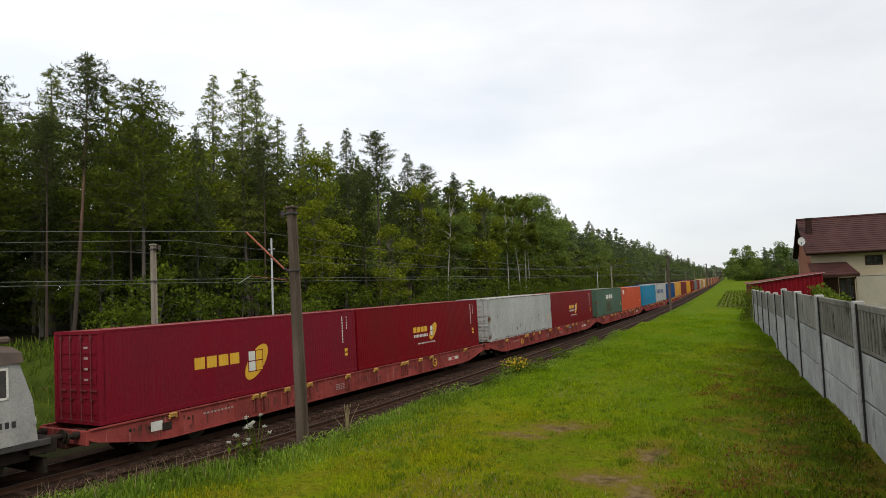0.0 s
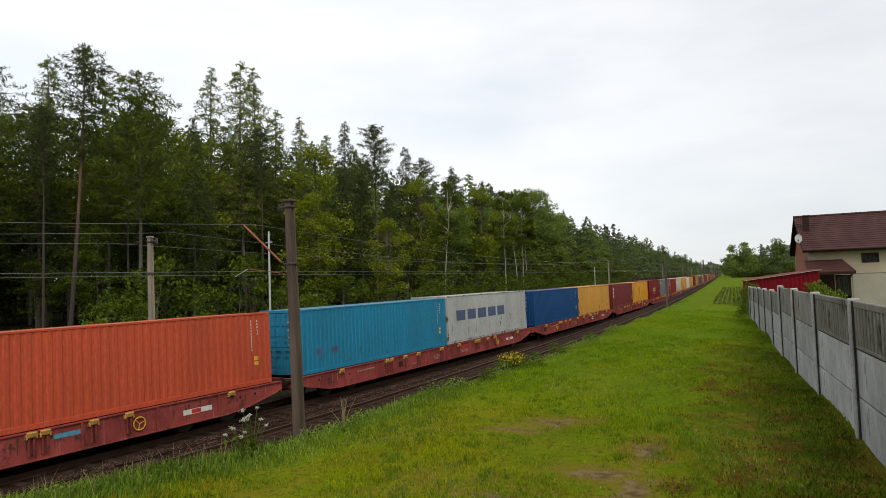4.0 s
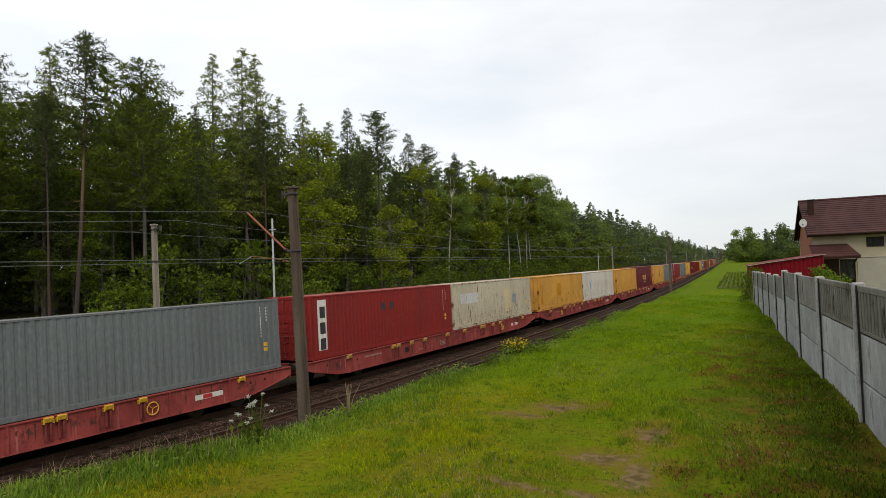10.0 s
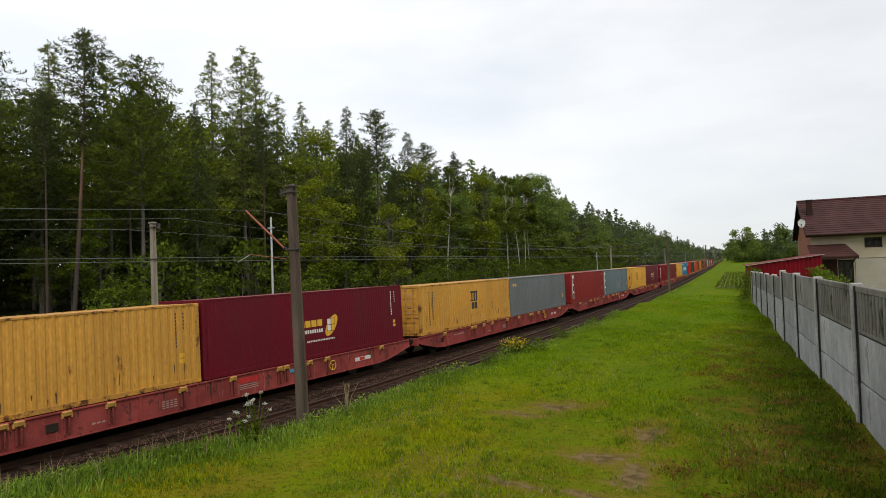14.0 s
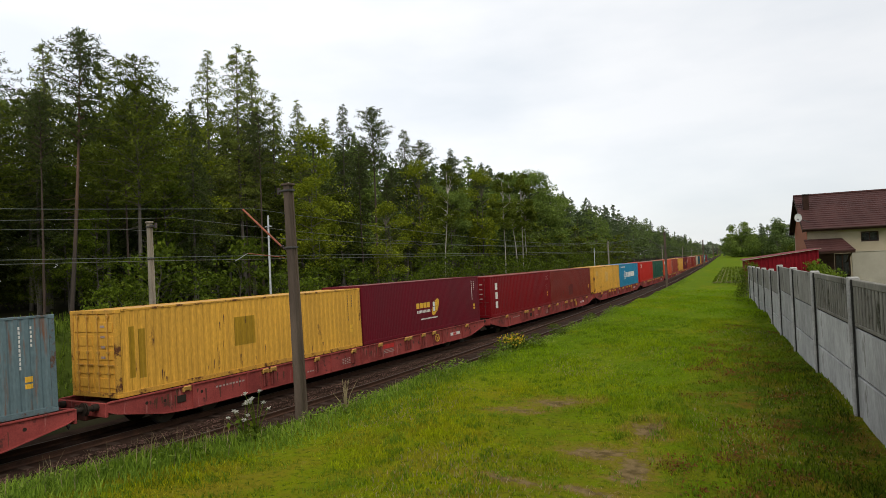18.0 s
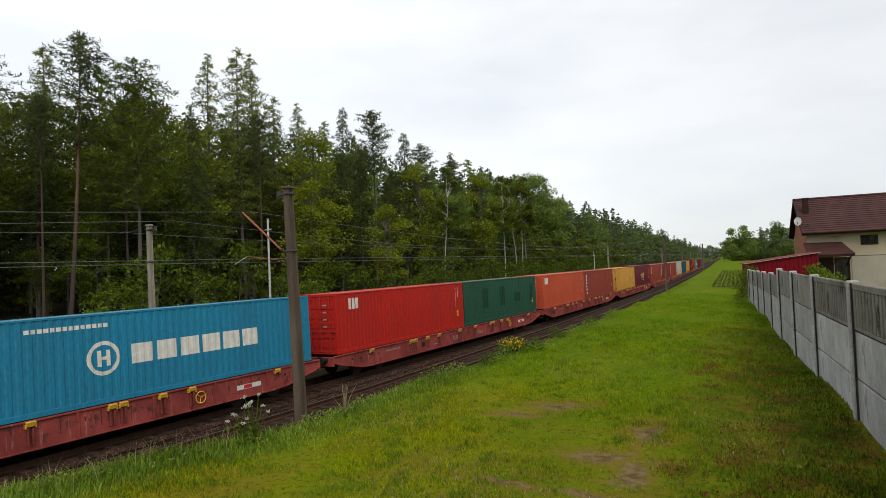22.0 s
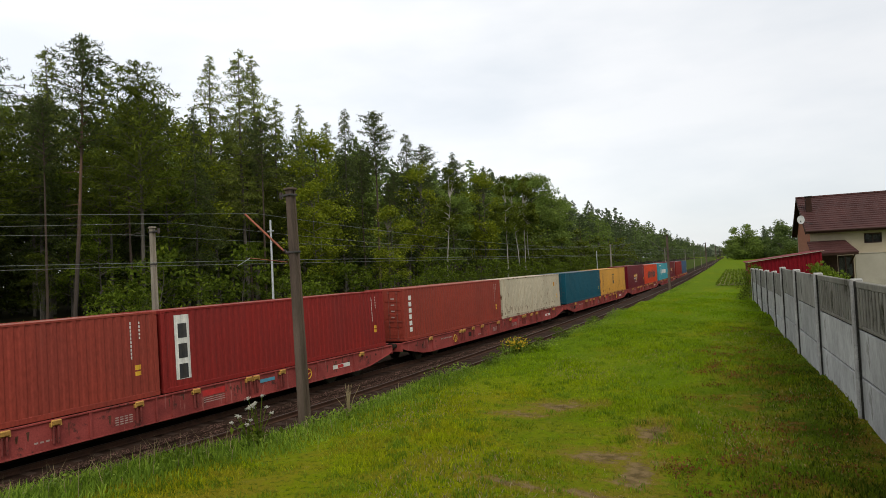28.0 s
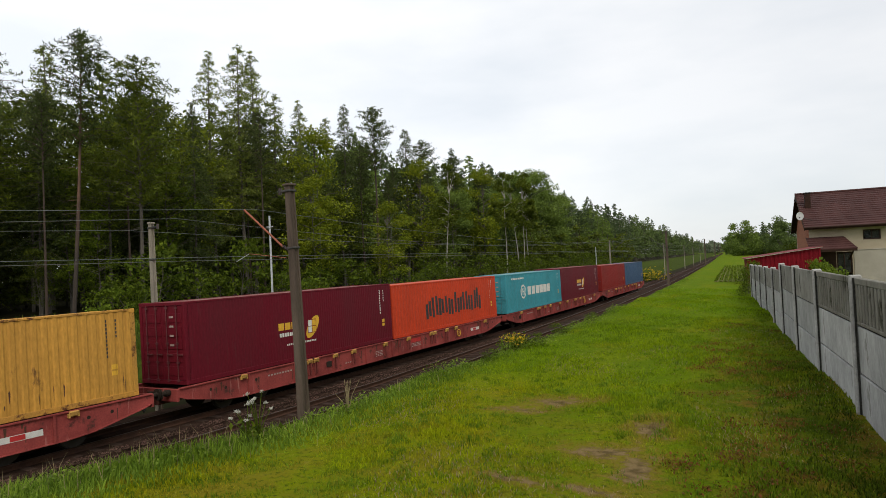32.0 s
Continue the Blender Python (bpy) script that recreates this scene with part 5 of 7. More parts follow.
TRAIN = []
for i, pair in enumerate(LOADS):
    w = wagon(i + 1)
    boxes = []
    for k, (colour, marks, label, smooth_side) in enumerate(pair):
        h = 2.82 if (colour in HIGH or smooth_side) else 2.72
        boxes.append(container(colour, h, marks, label, smooth_side, doors=(k == 0 or i % 4 == 1)))
    TRAIN.append((w, boxes))

# ---------------------------------------------------------------- locomotive, pulling the train
LOCO_LENGTH, LOCO_BACK = 14.9, 16.14


def locomotive():
    root = tagged(empty("electric_locomotive"), "dirty pale grey electric locomotive with a grimy brown roof", "locomotive")
    L, w = LOCO_LENGTH, 1.48
    bm = bmesh.new()
    # body: lofted sections with a raked cab front and rounded roof edge
    secs = [(0.5, 0.45, 0.92), (1.2, 0.0, 1.0), (L - 1.2, 0.0, 1.0), (L - 0.5, -0.45, 0.92)]
    rings = []
    for y, rake, wide in secs:
        ww = w * wide
        zt = 3.55
        prof = [(-ww, 1.15), (-ww, 2.25), (-ww + 0.04, zt - 0.2), (-ww + 0.3, zt), (ww - 0.3, zt), (ww - 0.04, zt - 0.2), (ww, 2.25), (ww, 1.15)]
        rings.append([bm.verts.new((x, y + rake * min(1.0, max(0.0, (z - 1.9) / 1.5)), z)) for x, z in prof])
    for a, b in zip(rings, rings[1:]):
        for k in range(7):
            bm.faces.new((a[k], a[k + 1], b[k + 1], b[k]))
    bm.faces.new(rings[0][::-1])
    bm.faces.new(rings[-1])
    part("body", bm, M["loco_body"], root)
    bm = bmesh.new()
    prof = [(-1.44, 3.26), (-1.34, 3.60), (-0.8, 3.82), (0.8, 3.82), (1.34, 3.60), (1.44, 3.26)]
    rings = [[bm.verts.new((x * f, y, 3.36 + (z - 3.36) * g)) for x, z in prof] for y, f, g in ((0.85, 1.0, 0.75), (1.4, 1.06, 1), (L - 1.4, 1.06, 1), (L - 0.85, 1.0, 0.75))]
    for a, b in zip(rings, rings[1:]):
        for k in range(5):
            bm.faces.new((a[k], a[k + 1], b[k + 1], b[k]))
    bm.faces.new(rings[0][::-1])
    bm.faces.new(rings[-1])
    part("roof", bm, M["loco_roof"], root, "grimy brown roof")
    part("roof_hood", box(-0.9, 0.9, L - 2.2, L - 0.9, 3.8, 4.0, 0.06), M["loco_roof"], root)
    for sx in (-1, 1):
        x0, x1 = sorted((sx * (w - 0.02), sx * (w + 0.012)))
        for y in (1.3, L - 2.2):
            wd = part("cab_window", box(x0, x1, y, y + 0.9, 2.42, 3.12, 0.01), M["dark_metal"], root, "dark cab side window")
            for q in (box(x0 - 0.01, x1 + 0.01, y - 0.05, y, 2.36, 3.18), box(x0 - 0.01, x1 + 0.01, y + 0.9, y + 0.95, 2.36, 3.18), box(x0 - 0.01, x1 + 0.01, y - 0.05, y + 0.95, 3.12, 3.18),
                      box(x0 - 0.01, x1 + 0.01, y - 0.05, y + 0.95, 2.36, 2.42), box(x0 - 0.008, x1 + 0.008, y + 0.55, y + 0.59, 2.42, 3.12)):
                part("window_bar", q, M["mark_white"], wd)
        verts, faces = [], []
        for i in range(7):
            y = L - 2.15 + 0.16 * i
            k = len(verts)
            verts += [(sx * (w + 0.006), y, 1.62), (sx * (w + 0.006), y + 0.1, 1.62), (sx * (w + 0.006), y + 0.1, 1.78), (sx * (w + 0.006), y, 1.78)]
            faces.append((k, k + 1, k + 2, k + 3))
        piece("number_bar", mesh_of("number_bar", verts, faces, M["mark_dark"]), root, "dark number shown as bars")["kind"] = "stuff"
        part("side_skirt", box(min(sx * 1.30, sx * 1.46), max(sx * 1.30, sx * 1.46), 0.2, L - 0.2, 0.98, 1.16, 0.02), M["dark_metal"], root)
    for y, r in ((0.0, 180), (L, 0)):
        for x in (-0.875, 0.875):
            piece("buffer", CACHE["buffer"], root, m=pose(x, y, 1.04, 0, 0, r))
            part("lamp", tube([(x, y + (-0.62 if r == 0 else 0.62), 1.62), (x, y + (-0.36 if r == 0 else 0.36), 1.62)], 0.14, 14), M["dish"], root, "pale round lamp")
        part("buffer_beam", box(-1.35, 1.35, y - (0.7 if r == 0 else 0), y + (0 if r == 0 else 0.7), 0.76, 1.16, 0.02), M["running_gear"], root)
        piece("coupling", CACHE["coupling"], root, m=pose(0, y, 1.0, 0, 0, r))
        part("plough", box(-1.2, 1.2, y - 0.3 if r == 0 else y + 0.2, y - 0.2 if r == 0 else y + 0.3, 0.2, 0.6), M["running_gear"], root)
    part("underframe", box(-1.15, 1.15, 0.6, L - 0.6, 0.62, 1.0, 0.03), M["running_gear"], root)
    for y in (3.2, L - 3.2):
        b = piece("bogie", CACHE["bogie"], root, m=pose(0, y, 0.06) @ Matrix.Diagonal((1.12, 1.35, 1.25, 1)))
        for dy in (-1.5, 1.5):
            part("wheelset", wheels(dy), M["wheel_steel"], root, "worn steel wheels on an axle").location.y = y
    return root


def wheels(dy):
    bm = bmesh.new()
    for sx in (-1, 1):
        add_tube(bm, [(sx * 0.69, dy, 0.62), (sx * 0.72, dy, 0.62), (sx * 0.725, dy, 0.62), (sx * 0.83, dy, 0.62)], [0.64, 0.64, 0.61, 0.605], 24)
    add_tube(bm, [(-1.0, dy, 0.62), (1.0, dy, 0.62)], 0.1, 10)
    return bm


LOCO = locomotive()

# ---------------------------------------------------------------- trees
def leaf_cloud(centres, size, rng, flat=0.0, long=1.0, thin=1.0):
    """Small diamond leaves or needle clumps round the centres; returns vertices and faces."""
    c = np.asarray(centres, float)
    k = len(c)
    u = rng.normal(size=(k, 3))
    u /= np.linalg.norm(u, axis=1)[:, None]
    w = rng.normal(size=(k, 3))
    w[:, 2] += flat
    v = np.cross(u, w)
    v /= np.linalg.norm(v, axis=1)[:, None] + 1e-9
    a = (size * rng.uniform(0.6, 1.4, k))[:, None]
    b = a * thin * rng.uniform(0.35, 0.75, k)[:, None]
    verts = np.stack([c + u * a * long, c + v * b, c - u * a * long, c - v * b], 1).reshape(-1, 3)
    faces = np.arange(4 * k).reshape(-1, 4)
    return verts, faces


def crown_mesh(name, centres, size, rng, material, flat=0.0, long=1.0, thin=1.0):
    v, f = leaf_cloud(centres, size, rng, flat, long, thin)
    return mesh_of(name, v.tolist(), f.tolist(), material)


def conifer(name, h, start, radius, leaves, leaf, seed, bark, needles, shape=1.0, droop=0.25, gaps=0.15, lift=0.0, label="", limbed=True):
    """Tall trunk; whorls of limbs with needle clumps along them, thinning out to an uneven outline."""
    rng = np.random.default_rng(seed)
    root = tagged(empty(name), label, "tree", "forest trees")
    bend = rng.uniform(-0.35, 0.35, 2)

    def axis(z):
        return np.array([bend[0] * math.sin(z / h * 2.6), bend[1] * math.sin(z / h * 2.2), z])
    bm = bmesh.new()
    zs = np.linspace(0, h * 0.985, 9)
    add_tube(bm, [tuple(axis(z)) for z in zs], [0.140 * h / 20 * (1 - 0.93 * (z / h) ** 1.2) + 0.012 for z in zs], 8)
    pts = []
    nb = 110 if leaf > 0.15 else 210
    limbs = []
    for i in range(nb):
        t = (i + rng.random()) / nb
        if rng.random() < gaps:
            continue
        prof = (1 - t) ** shape * (0.45 + 0.55 * min(1, t * 5)) if shape > 0 else math.sqrt(max(0.02, 1 - (2 * t - 0.9) ** 2))
        limbs.append((start + (h - start) * t, radius * (prof * rng.uniform(0.5, 1.25) + 0.05), rng.uniform(0, math.tau)))
    total = sum(q[1] + 0.12 for q in limbs)
    for z, ln, a in limbs:
        per = max(4, int(leaves * (ln + 0.12) / total))
        d = np.array([math.cos(a), math.sin(a), 0])
        base = axis(z)
        tip = base + d * ln + np.array([0, 0, lift * ln - droop * ln])
        mid = base + d * ln * 0.5 + np.array([0, 0, lift * ln * 0.7 - droop * ln * 0.25])
        if limbed and rng.random() < (1.0 if leaf > 0.15 else 0.55):
            add_tube(bm, [tuple(base), tuple(mid), tuple(tip)], [0.035, 0.022, 0.008], 3, False)
        uu = 0.08 + 0.95 * rng.random(per) ** 0.75
        q = base + (mid - base) * np.minimum(uu * 2, 1)[:, None] + (tip - mid) * np.maximum(uu * 2 - 1, 0)[:, None]
        q = q + rng.normal(size=(per, 3)) * (0.05 + 0.10 * ln * (1 - 0.6 * uu))[:, None] * np.array([1, 1, 0.5])
        q[:, 2] -= rng.random(per) * (droop + 0.1) * 0.8 * min(1, ln)
        pts.append(q)
    # dead stubs on the bare stem
    for _ in range(10):
        z = rng.uniform(start * 0.35, start)
        a = rng.uniform(0, math.tau)
        b = axis(z)
        ln = rng.uniform(0.4, 1.5)
        add_tube(bm, [tuple(b), tuple(b + np.array([math.cos(a) * ln, math.sin(a) * ln, -0.15 * ln]))], [0.025, 0.006], 3, False)
    part("trunk", bm, bark, root)
    piece("crown", crown_mesh("crown", np.concatenate(pts), leaf, rng, needles, long=1.25 if leaf > 0.15 else 1.7, thin=1.0 if leaf > 0.15 else 0.62), root)
    return root


def broadleaf(name, h, start, radius, leaves, leaf, seed, bark, foliage, clumps=26, label="", category="tree", group="forest trees", stem=0.16):
    """Forked limbs that end in leaf clumps of uneven size with gaps between them."""
    rng = np.random.default_rng(seed)
    root = tagged(empty(name), label, category, group)
    bm = bmesh.new()
    bend = rng.uniform(-0.4, 0.4, 2)
    top = np.array([bend[0], bend[1], h * 0.8])
    zs = np.linspace(0, 1, 6)
    add_tube(bm, [tuple(top * t + np.array([0.15 * math.sin(5 * t), 0.1 * math.sin(4 * t + 1), 0])) for t in zs], [stem * h / 14 * (1 - 0.85 * t) + 0.01 for t in zs], 7)
    pts = []
    weights = rng.uniform(0.4, 1.6, clumps)
    for k in range(clumps):
        t = rng.random() ** 0.85
        z = start + (h - start) * t
        prof = math.sqrt(max(0.03, 1 - (1.75 * t - 0.75) ** 2))
        a = rng.uniform(0, math.tau)
        r = radius * prof * rng.uniform(0.25, 1.0)
        c = np.array([math.cos(a) * r, math.sin(a) * r, z])
        b = top * min(0.97, max(0.12, (z - 0.35 * r) / (h * 0.8)))
        add_tube(bm, [tuple(b), tuple(b * 0.45 + c * 0.55 + np.array([0, 0, 0.12 * r])), tuple(c)], [0.05 * h / 14, 0.03 * h / 14, 0.01], 4, False)
        m = int(leaves * weights[k] / weights.sum())
        rad = radius * rng.uniform(0.24, 0.5)
        d = rng.normal(size=(m, 3))
        d /= np.linalg.norm(d, axis=1)[:, None]
        q = c + d * (rad * rng.random(m) ** 0.45)[:, None] * np.array([1.15, 1.15, 0.7])
        q[:, 2] += 0.25 * rad * rng.random(m)
        pts.append(q)
    part("trunk", bm, bark, root)
    pts = np.concatenate(pts)
    pts[:, 2] = np.maximum(pts[:, 2], 0.1)
    piece("crown", crown_mesh("crown", pts, leaf, rng, foliage, flat=1.2), root)
    return root


def put(proto, h0, x, y, top, turn_z, wide=1.0, label=""):
    """Stands a copy of a prototype on the ground so that it reaches the given height."""
    z = float(ground_z(x, y)) - 0.1
    f = (top - z) / h0
    ob = copy_thing(proto, pose(x, y, z, 0, 0, turn_z) @ Matrix.Diagonal((f * wide, f * wide, f, 1)))
    if label:
        ob["label"] = label
    return ob


BIRCHES = [(-27.4, 88.0, 14.5), (-27.2, 90.5, 15.5), (-27.0, 93.0, 15.0), (-26.5, 60.0, 13.0), (-25.0, 75.0, 13.5)]


def build_forest():
    rng = random.Random(12)
    P = {
        "pine": [conifer("pine_tree", 20, 12, 2.3, 4800, 0.10, 1, M["bark_pine"], M["leaf_pine"], -1, 0.0, 0.25, 0.35, "tall pine with an orange bare stem and open crown"),
                 conifer("pine_tree", 20, 13, 2.0, 3600, 0.10, 2, M["bark_slim"], M["leaf_pine"], -1, 0.0, 0.35, 0.4, "tall slim pine with a brown bare stem and sparse crown")],
        "larch": [conifer("larch_tree", 22, 7, 2.9, 8600, 0.095, 3, M["bark_grey"], M["leaf_larch"], 0.62, 0.2, 0.10, 0.12, "tall slender larch with a pointed crown"),
                  conifer("larch_tree", 22, 5.5, 3.1, 9000, 0.095, 4, M["bark_grey"], M["leaf_larch"], 0.68, 0.28, 0.14, 0.08, "tall larch with drooping twigs and a pointed crown")],
        "spruce": [conifer("spruce_tree", 21, 4, 3.1, 9000, 0.105, 5, M["bark_grey"], M["leaf_pine"], 0.65, 0.35, 0.05, 0.0, "dark dense spruce with a pointed top")],
        "beech": [conifer("hornbeam_tree", 19, 8.0, 3.9, 9500, 0.105, 6, M["bark_grey"], M["leaf_oak"], 0.42, 0.12, 0.1, 0.38, "tall tree with upswept spreading tiers and a grey stem"),
                  broadleaf("oak_tree", 18, 4.5, 4.6, 10500, 0.17, 7, M["bark_grey"], M["leaf_crown"], 40, "broad fresh green deciduous tree with a rounded crown")],
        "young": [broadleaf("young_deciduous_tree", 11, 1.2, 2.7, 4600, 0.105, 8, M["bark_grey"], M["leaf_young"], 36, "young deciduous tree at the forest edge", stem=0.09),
                  broadleaf("young_deciduous_tree", 12, 2.0, 2.5, 4600, 0.10, 9, M["bark_grey"], M["leaf_bright"], 36, "slim young light green deciduous tree", stem=0.08)],
    }
    B = {
        "larch": [conifer("larch_tree", 22, 5, 3.2, 1900, 0.22, 13, M["bark_grey"], M["leaf_larch"], 0.55, 0.25, 0.05, 0.05, "tall larch deeper in the wood", False)],
        "spruce": [conifer("spruce_tree", 21, 3, 3.4, 2000, 0.23, 15, M["bark_grey"], M["leaf_pine"], 0.65, 0.35, 0.03, 0.0, "dark spruce deeper in the wood", False)],
        "pine": [conifer("pine_tree", 20, 11, 2.6, 1400, 0.2, 11, M["bark_pine"], M["leaf_pine"], -1, 0.0, 0.25, 0.35, "pine deeper in the wood", False)],
        "beech": [broadleaf("oak_tree", 18, 4.5, 4.2, 2100, 0.28, 17, M["bark_grey"], M["leaf_oak"], 40, "deciduous tree deeper in the wood"),
                  broadleaf("oak_tree", 18, 4.5, 4.4, 2100, 0.28, 18, M["bark_grey"], M["leaf_bright"], 40, "fresh green deciduous tree of the wood")],
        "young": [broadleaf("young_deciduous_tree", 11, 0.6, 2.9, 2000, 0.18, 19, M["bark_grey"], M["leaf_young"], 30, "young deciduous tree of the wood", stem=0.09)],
    }
    E = {
        "larch": [conifer("larch_tree", 22, 5, 3.2, 2100, 0.21, 53, M["bark_grey"], M["leaf_crown"], 0.55, 0.25, 0.05, 0.05, "tall larch along the forest edge", False)],
        "spruce": [conifer("spruce_tree", 21, 3, 3.4, 2100, 0.215, 55, M["bark_grey"], M["leaf_far_dark"], 0.65, 0.35, 0.03, 0.0, "dark spruce along the forest edge", False)],
        "pine": [conifer("pine_tree", 20, 11, 2.6, 1600, 0.19, 51, M["bark_pine"], M["leaf_far_dark"], -1, 0.0, 0.25, 0.35, "pine along the forest edge", False)],
        "beech": [broadleaf("oak_tree", 18, 4.5, 4.2, 2200, 0.26, 57, M["bark_grey"], M["leaf_crown"], 40, "deciduous tree along the forest edge"),
                  broadleaf("oak_tree", 18, 4.5, 4.4, 2200, 0.26, 58, M["bark_grey"], M["leaf_crown"], 40, "fresh green deciduous tree of the wood")],
        "young": [broadleaf("young_deciduous_tree", 11, 0.6, 2.9, 1200, 0.26, 59, M["bark_grey"], M["leaf_oak"], 30, "young deciduous tree of the wood", stem=0.09)],
    }
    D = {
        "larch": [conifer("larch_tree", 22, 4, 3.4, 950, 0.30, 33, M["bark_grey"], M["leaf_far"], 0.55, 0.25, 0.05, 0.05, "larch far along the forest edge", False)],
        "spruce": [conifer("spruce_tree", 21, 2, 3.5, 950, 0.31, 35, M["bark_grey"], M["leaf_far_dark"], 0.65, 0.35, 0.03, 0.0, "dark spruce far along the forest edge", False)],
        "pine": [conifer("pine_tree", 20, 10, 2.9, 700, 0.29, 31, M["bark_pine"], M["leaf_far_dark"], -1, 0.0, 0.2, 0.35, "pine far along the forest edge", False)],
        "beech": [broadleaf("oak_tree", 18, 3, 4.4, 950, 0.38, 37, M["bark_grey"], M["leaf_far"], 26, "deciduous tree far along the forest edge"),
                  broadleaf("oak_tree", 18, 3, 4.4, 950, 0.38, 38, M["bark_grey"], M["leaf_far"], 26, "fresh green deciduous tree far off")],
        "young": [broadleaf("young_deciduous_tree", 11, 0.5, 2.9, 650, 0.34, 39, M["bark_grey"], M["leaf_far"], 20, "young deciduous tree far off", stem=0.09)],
    }
    H = dict(pine=20, larch=22, spruce=21, beech=19, young=11.5)
    # the trees that make the skyline: x, y, height of the top over the rails
    front = {
        "pine": [(-43.5, 25.5, 20.4), (-29.6, 51.5, 19.9), (-36.9, 76.6, 21.6), (-38, 90, 21.4)],
        "larch": [(-42.6, 28.7, 21.4), (-39.4, 41.3, 24.0), (-37.3, 42.5, 24.4), (-40.4, 47.2, 25.9), (-38.7, 49, 21.9), (-36.7, 49.4, 21.1), (-41.8, 61.5, 22.4)],
        "spruce": [(-35, 34.5, 17.5), (-39, 33, 18.8), (-36.1, 57.1, 22.3), (-35.4, 68.8, 21.6), (-36.4, 86.1, 22.0), (-37.6, 102.6, 22.2), (-38.5, 64, 19.5), (-34.2, 148.3, 21.0), (-36, 190, 22.0)],
        "beech": [(-32.0, 27.3, 18.1), (-33.6, 104, 20.9), (-31.3, 110.3, 21.8), (-33, 94, 17.0), (-31.5, 120, 19.5), (-34, 80, 15.5), (-33, 132, 19.5)],
    }
    for kind, spots in front.items():
        for i, (x, y, top) in enumerate(spots):
            k = (i % 2) if kind != "beech" else (0 if i == 0 else 1)
            proto = P[kind][min(k, len(P[kind]) - 1)]
            put(proto, H[kind] if k < len(P[kind]) else H[kind], x, y, top, rng.uniform(0, 360), rng.uniform(0.95, 1.15))
    # the tall orange-stemmed pine leans a little
    z = float(ground_z(-34.1, 24.35)) - 0.1
    copy_thing(P["pine"][0], pose(-34.1, 24.35, z, -1.7, 1.4, 0) @ Matrix.Diagonal(((19.4 - z) / 20, (19.4 - z) / 20, (19.4 - z) / 20, 1)))["label"] = "tall leaning pine with an orange bare stem"
    for x, y, top, kind in ((-46.2, 25.5, 19.5, "spruce"), (-45.5, 29.5, 18.5, "beech"), (-47, 32.0, 20.5, "spruce"), (-39.5, 22.5, 16.5, "beech"), (-40.5, 26.8, 17.5, "spruce"), (-37.5, 29.5, 15.5, "beech"),
                            (-44, 36.5, 20.0, "spruce"), (-41.5, 34.0, 19.0, "spruce"), (-46, 40.0, 21.5, "spruce")):
        put(P[kind][0], H[kind], x, y, top, rng.uniform(0, 360), 1.15)
    # yellow-green lindens that stand out of the dark edge
    linden = broadleaf("linden_tree", 15, 3.0, 3.0, 6500, 0.13, 64, M["bark_grey"], M["leaf_lime"], 38, "yellow-green linden in the dark forest edge", stem=0.09)
    for k, (x, y, top) in enumerate(((-33.2, 68, 16.8), (-31.5, 85, 18.3), (-33.0, 47.0, 17.6), (-37.5, 36.2, 16.8), (-26.3, 47.6, 10.4), (-30.8, 43.0, 12.5))):
        z = float(ground_z(x, y)) - 0.1
        m = pose(x, y, z, 0, 0, 67 * k) @ Matrix.Diagonal(((top - z) / 15 * (1.2 if top < 13 else 1.0),) * 2 + ((top - z) / 15, 1))
        if k:
            copy_thing(linden, m)
        else:
            linden.matrix_basis = m
    # slim bare-stemmed pines in the edge
    for i in range(16):
        y = 12 + 5.6 * i + rng.uniform(-2, 2)
        put(P["pine"][1], 20, float(track_x(y)) - rng.uniform(18.5, 25), y, rng.uniform(15.0, 18.5), rng.uniform(0, 360), 0.85, "slim pine with a bare dark brown stem")
    # second and third rows
    for row, n in enumerate((-27, -33, -41, -50)):
        y = -6.0 + row * 1.3
        while y < 100:
            kind = rng.choice(["larch", "larch", "spruce", "pine", "beech", "beech"])
            proto = rng.choice(E[kind] if y > 62 else B[kind] if row > 0 else P[kind])
            x = float(track_x(y)) + n + rng.uniform(-2.4, 2.4)
            put(proto, H[kind] if kind != "beech" else 18.5, x, y, rng.uniform(15.5, 19.2) + 0.45 * row, rng.uniform(0, 360), rng.uniform(0.95, 1.3))
            y += rng.uniform(3.8, 6.0) * (1 + y / 140)
    # young growth along the forest edge and under the tall trees
    y = 0.0
    while y < 84:
        for n in (-20.5, -24.5, -31, -39):
            if rng.random() < (0.5 if y < 22 else 0.85):
                proto = rng.choice((P["young"] if 20 < y < 42 else P["young"][:1]) if n > -26 and y < 75 else B["young"])
                x = float(track_x(y)) + n + rng.uniform(-1.6, 1.6)
                put(proto, 11.5, x, y + rng.uniform(-1.5, 1.5), rng.uniform(6.5, 12.5) + (2.0 if n < -25 else 0), rng.uniform(0, 360), rng.uniform(1.0, 1.4))
        y += rng.uniform(3.0, 4.4) * (1 + y / 140)
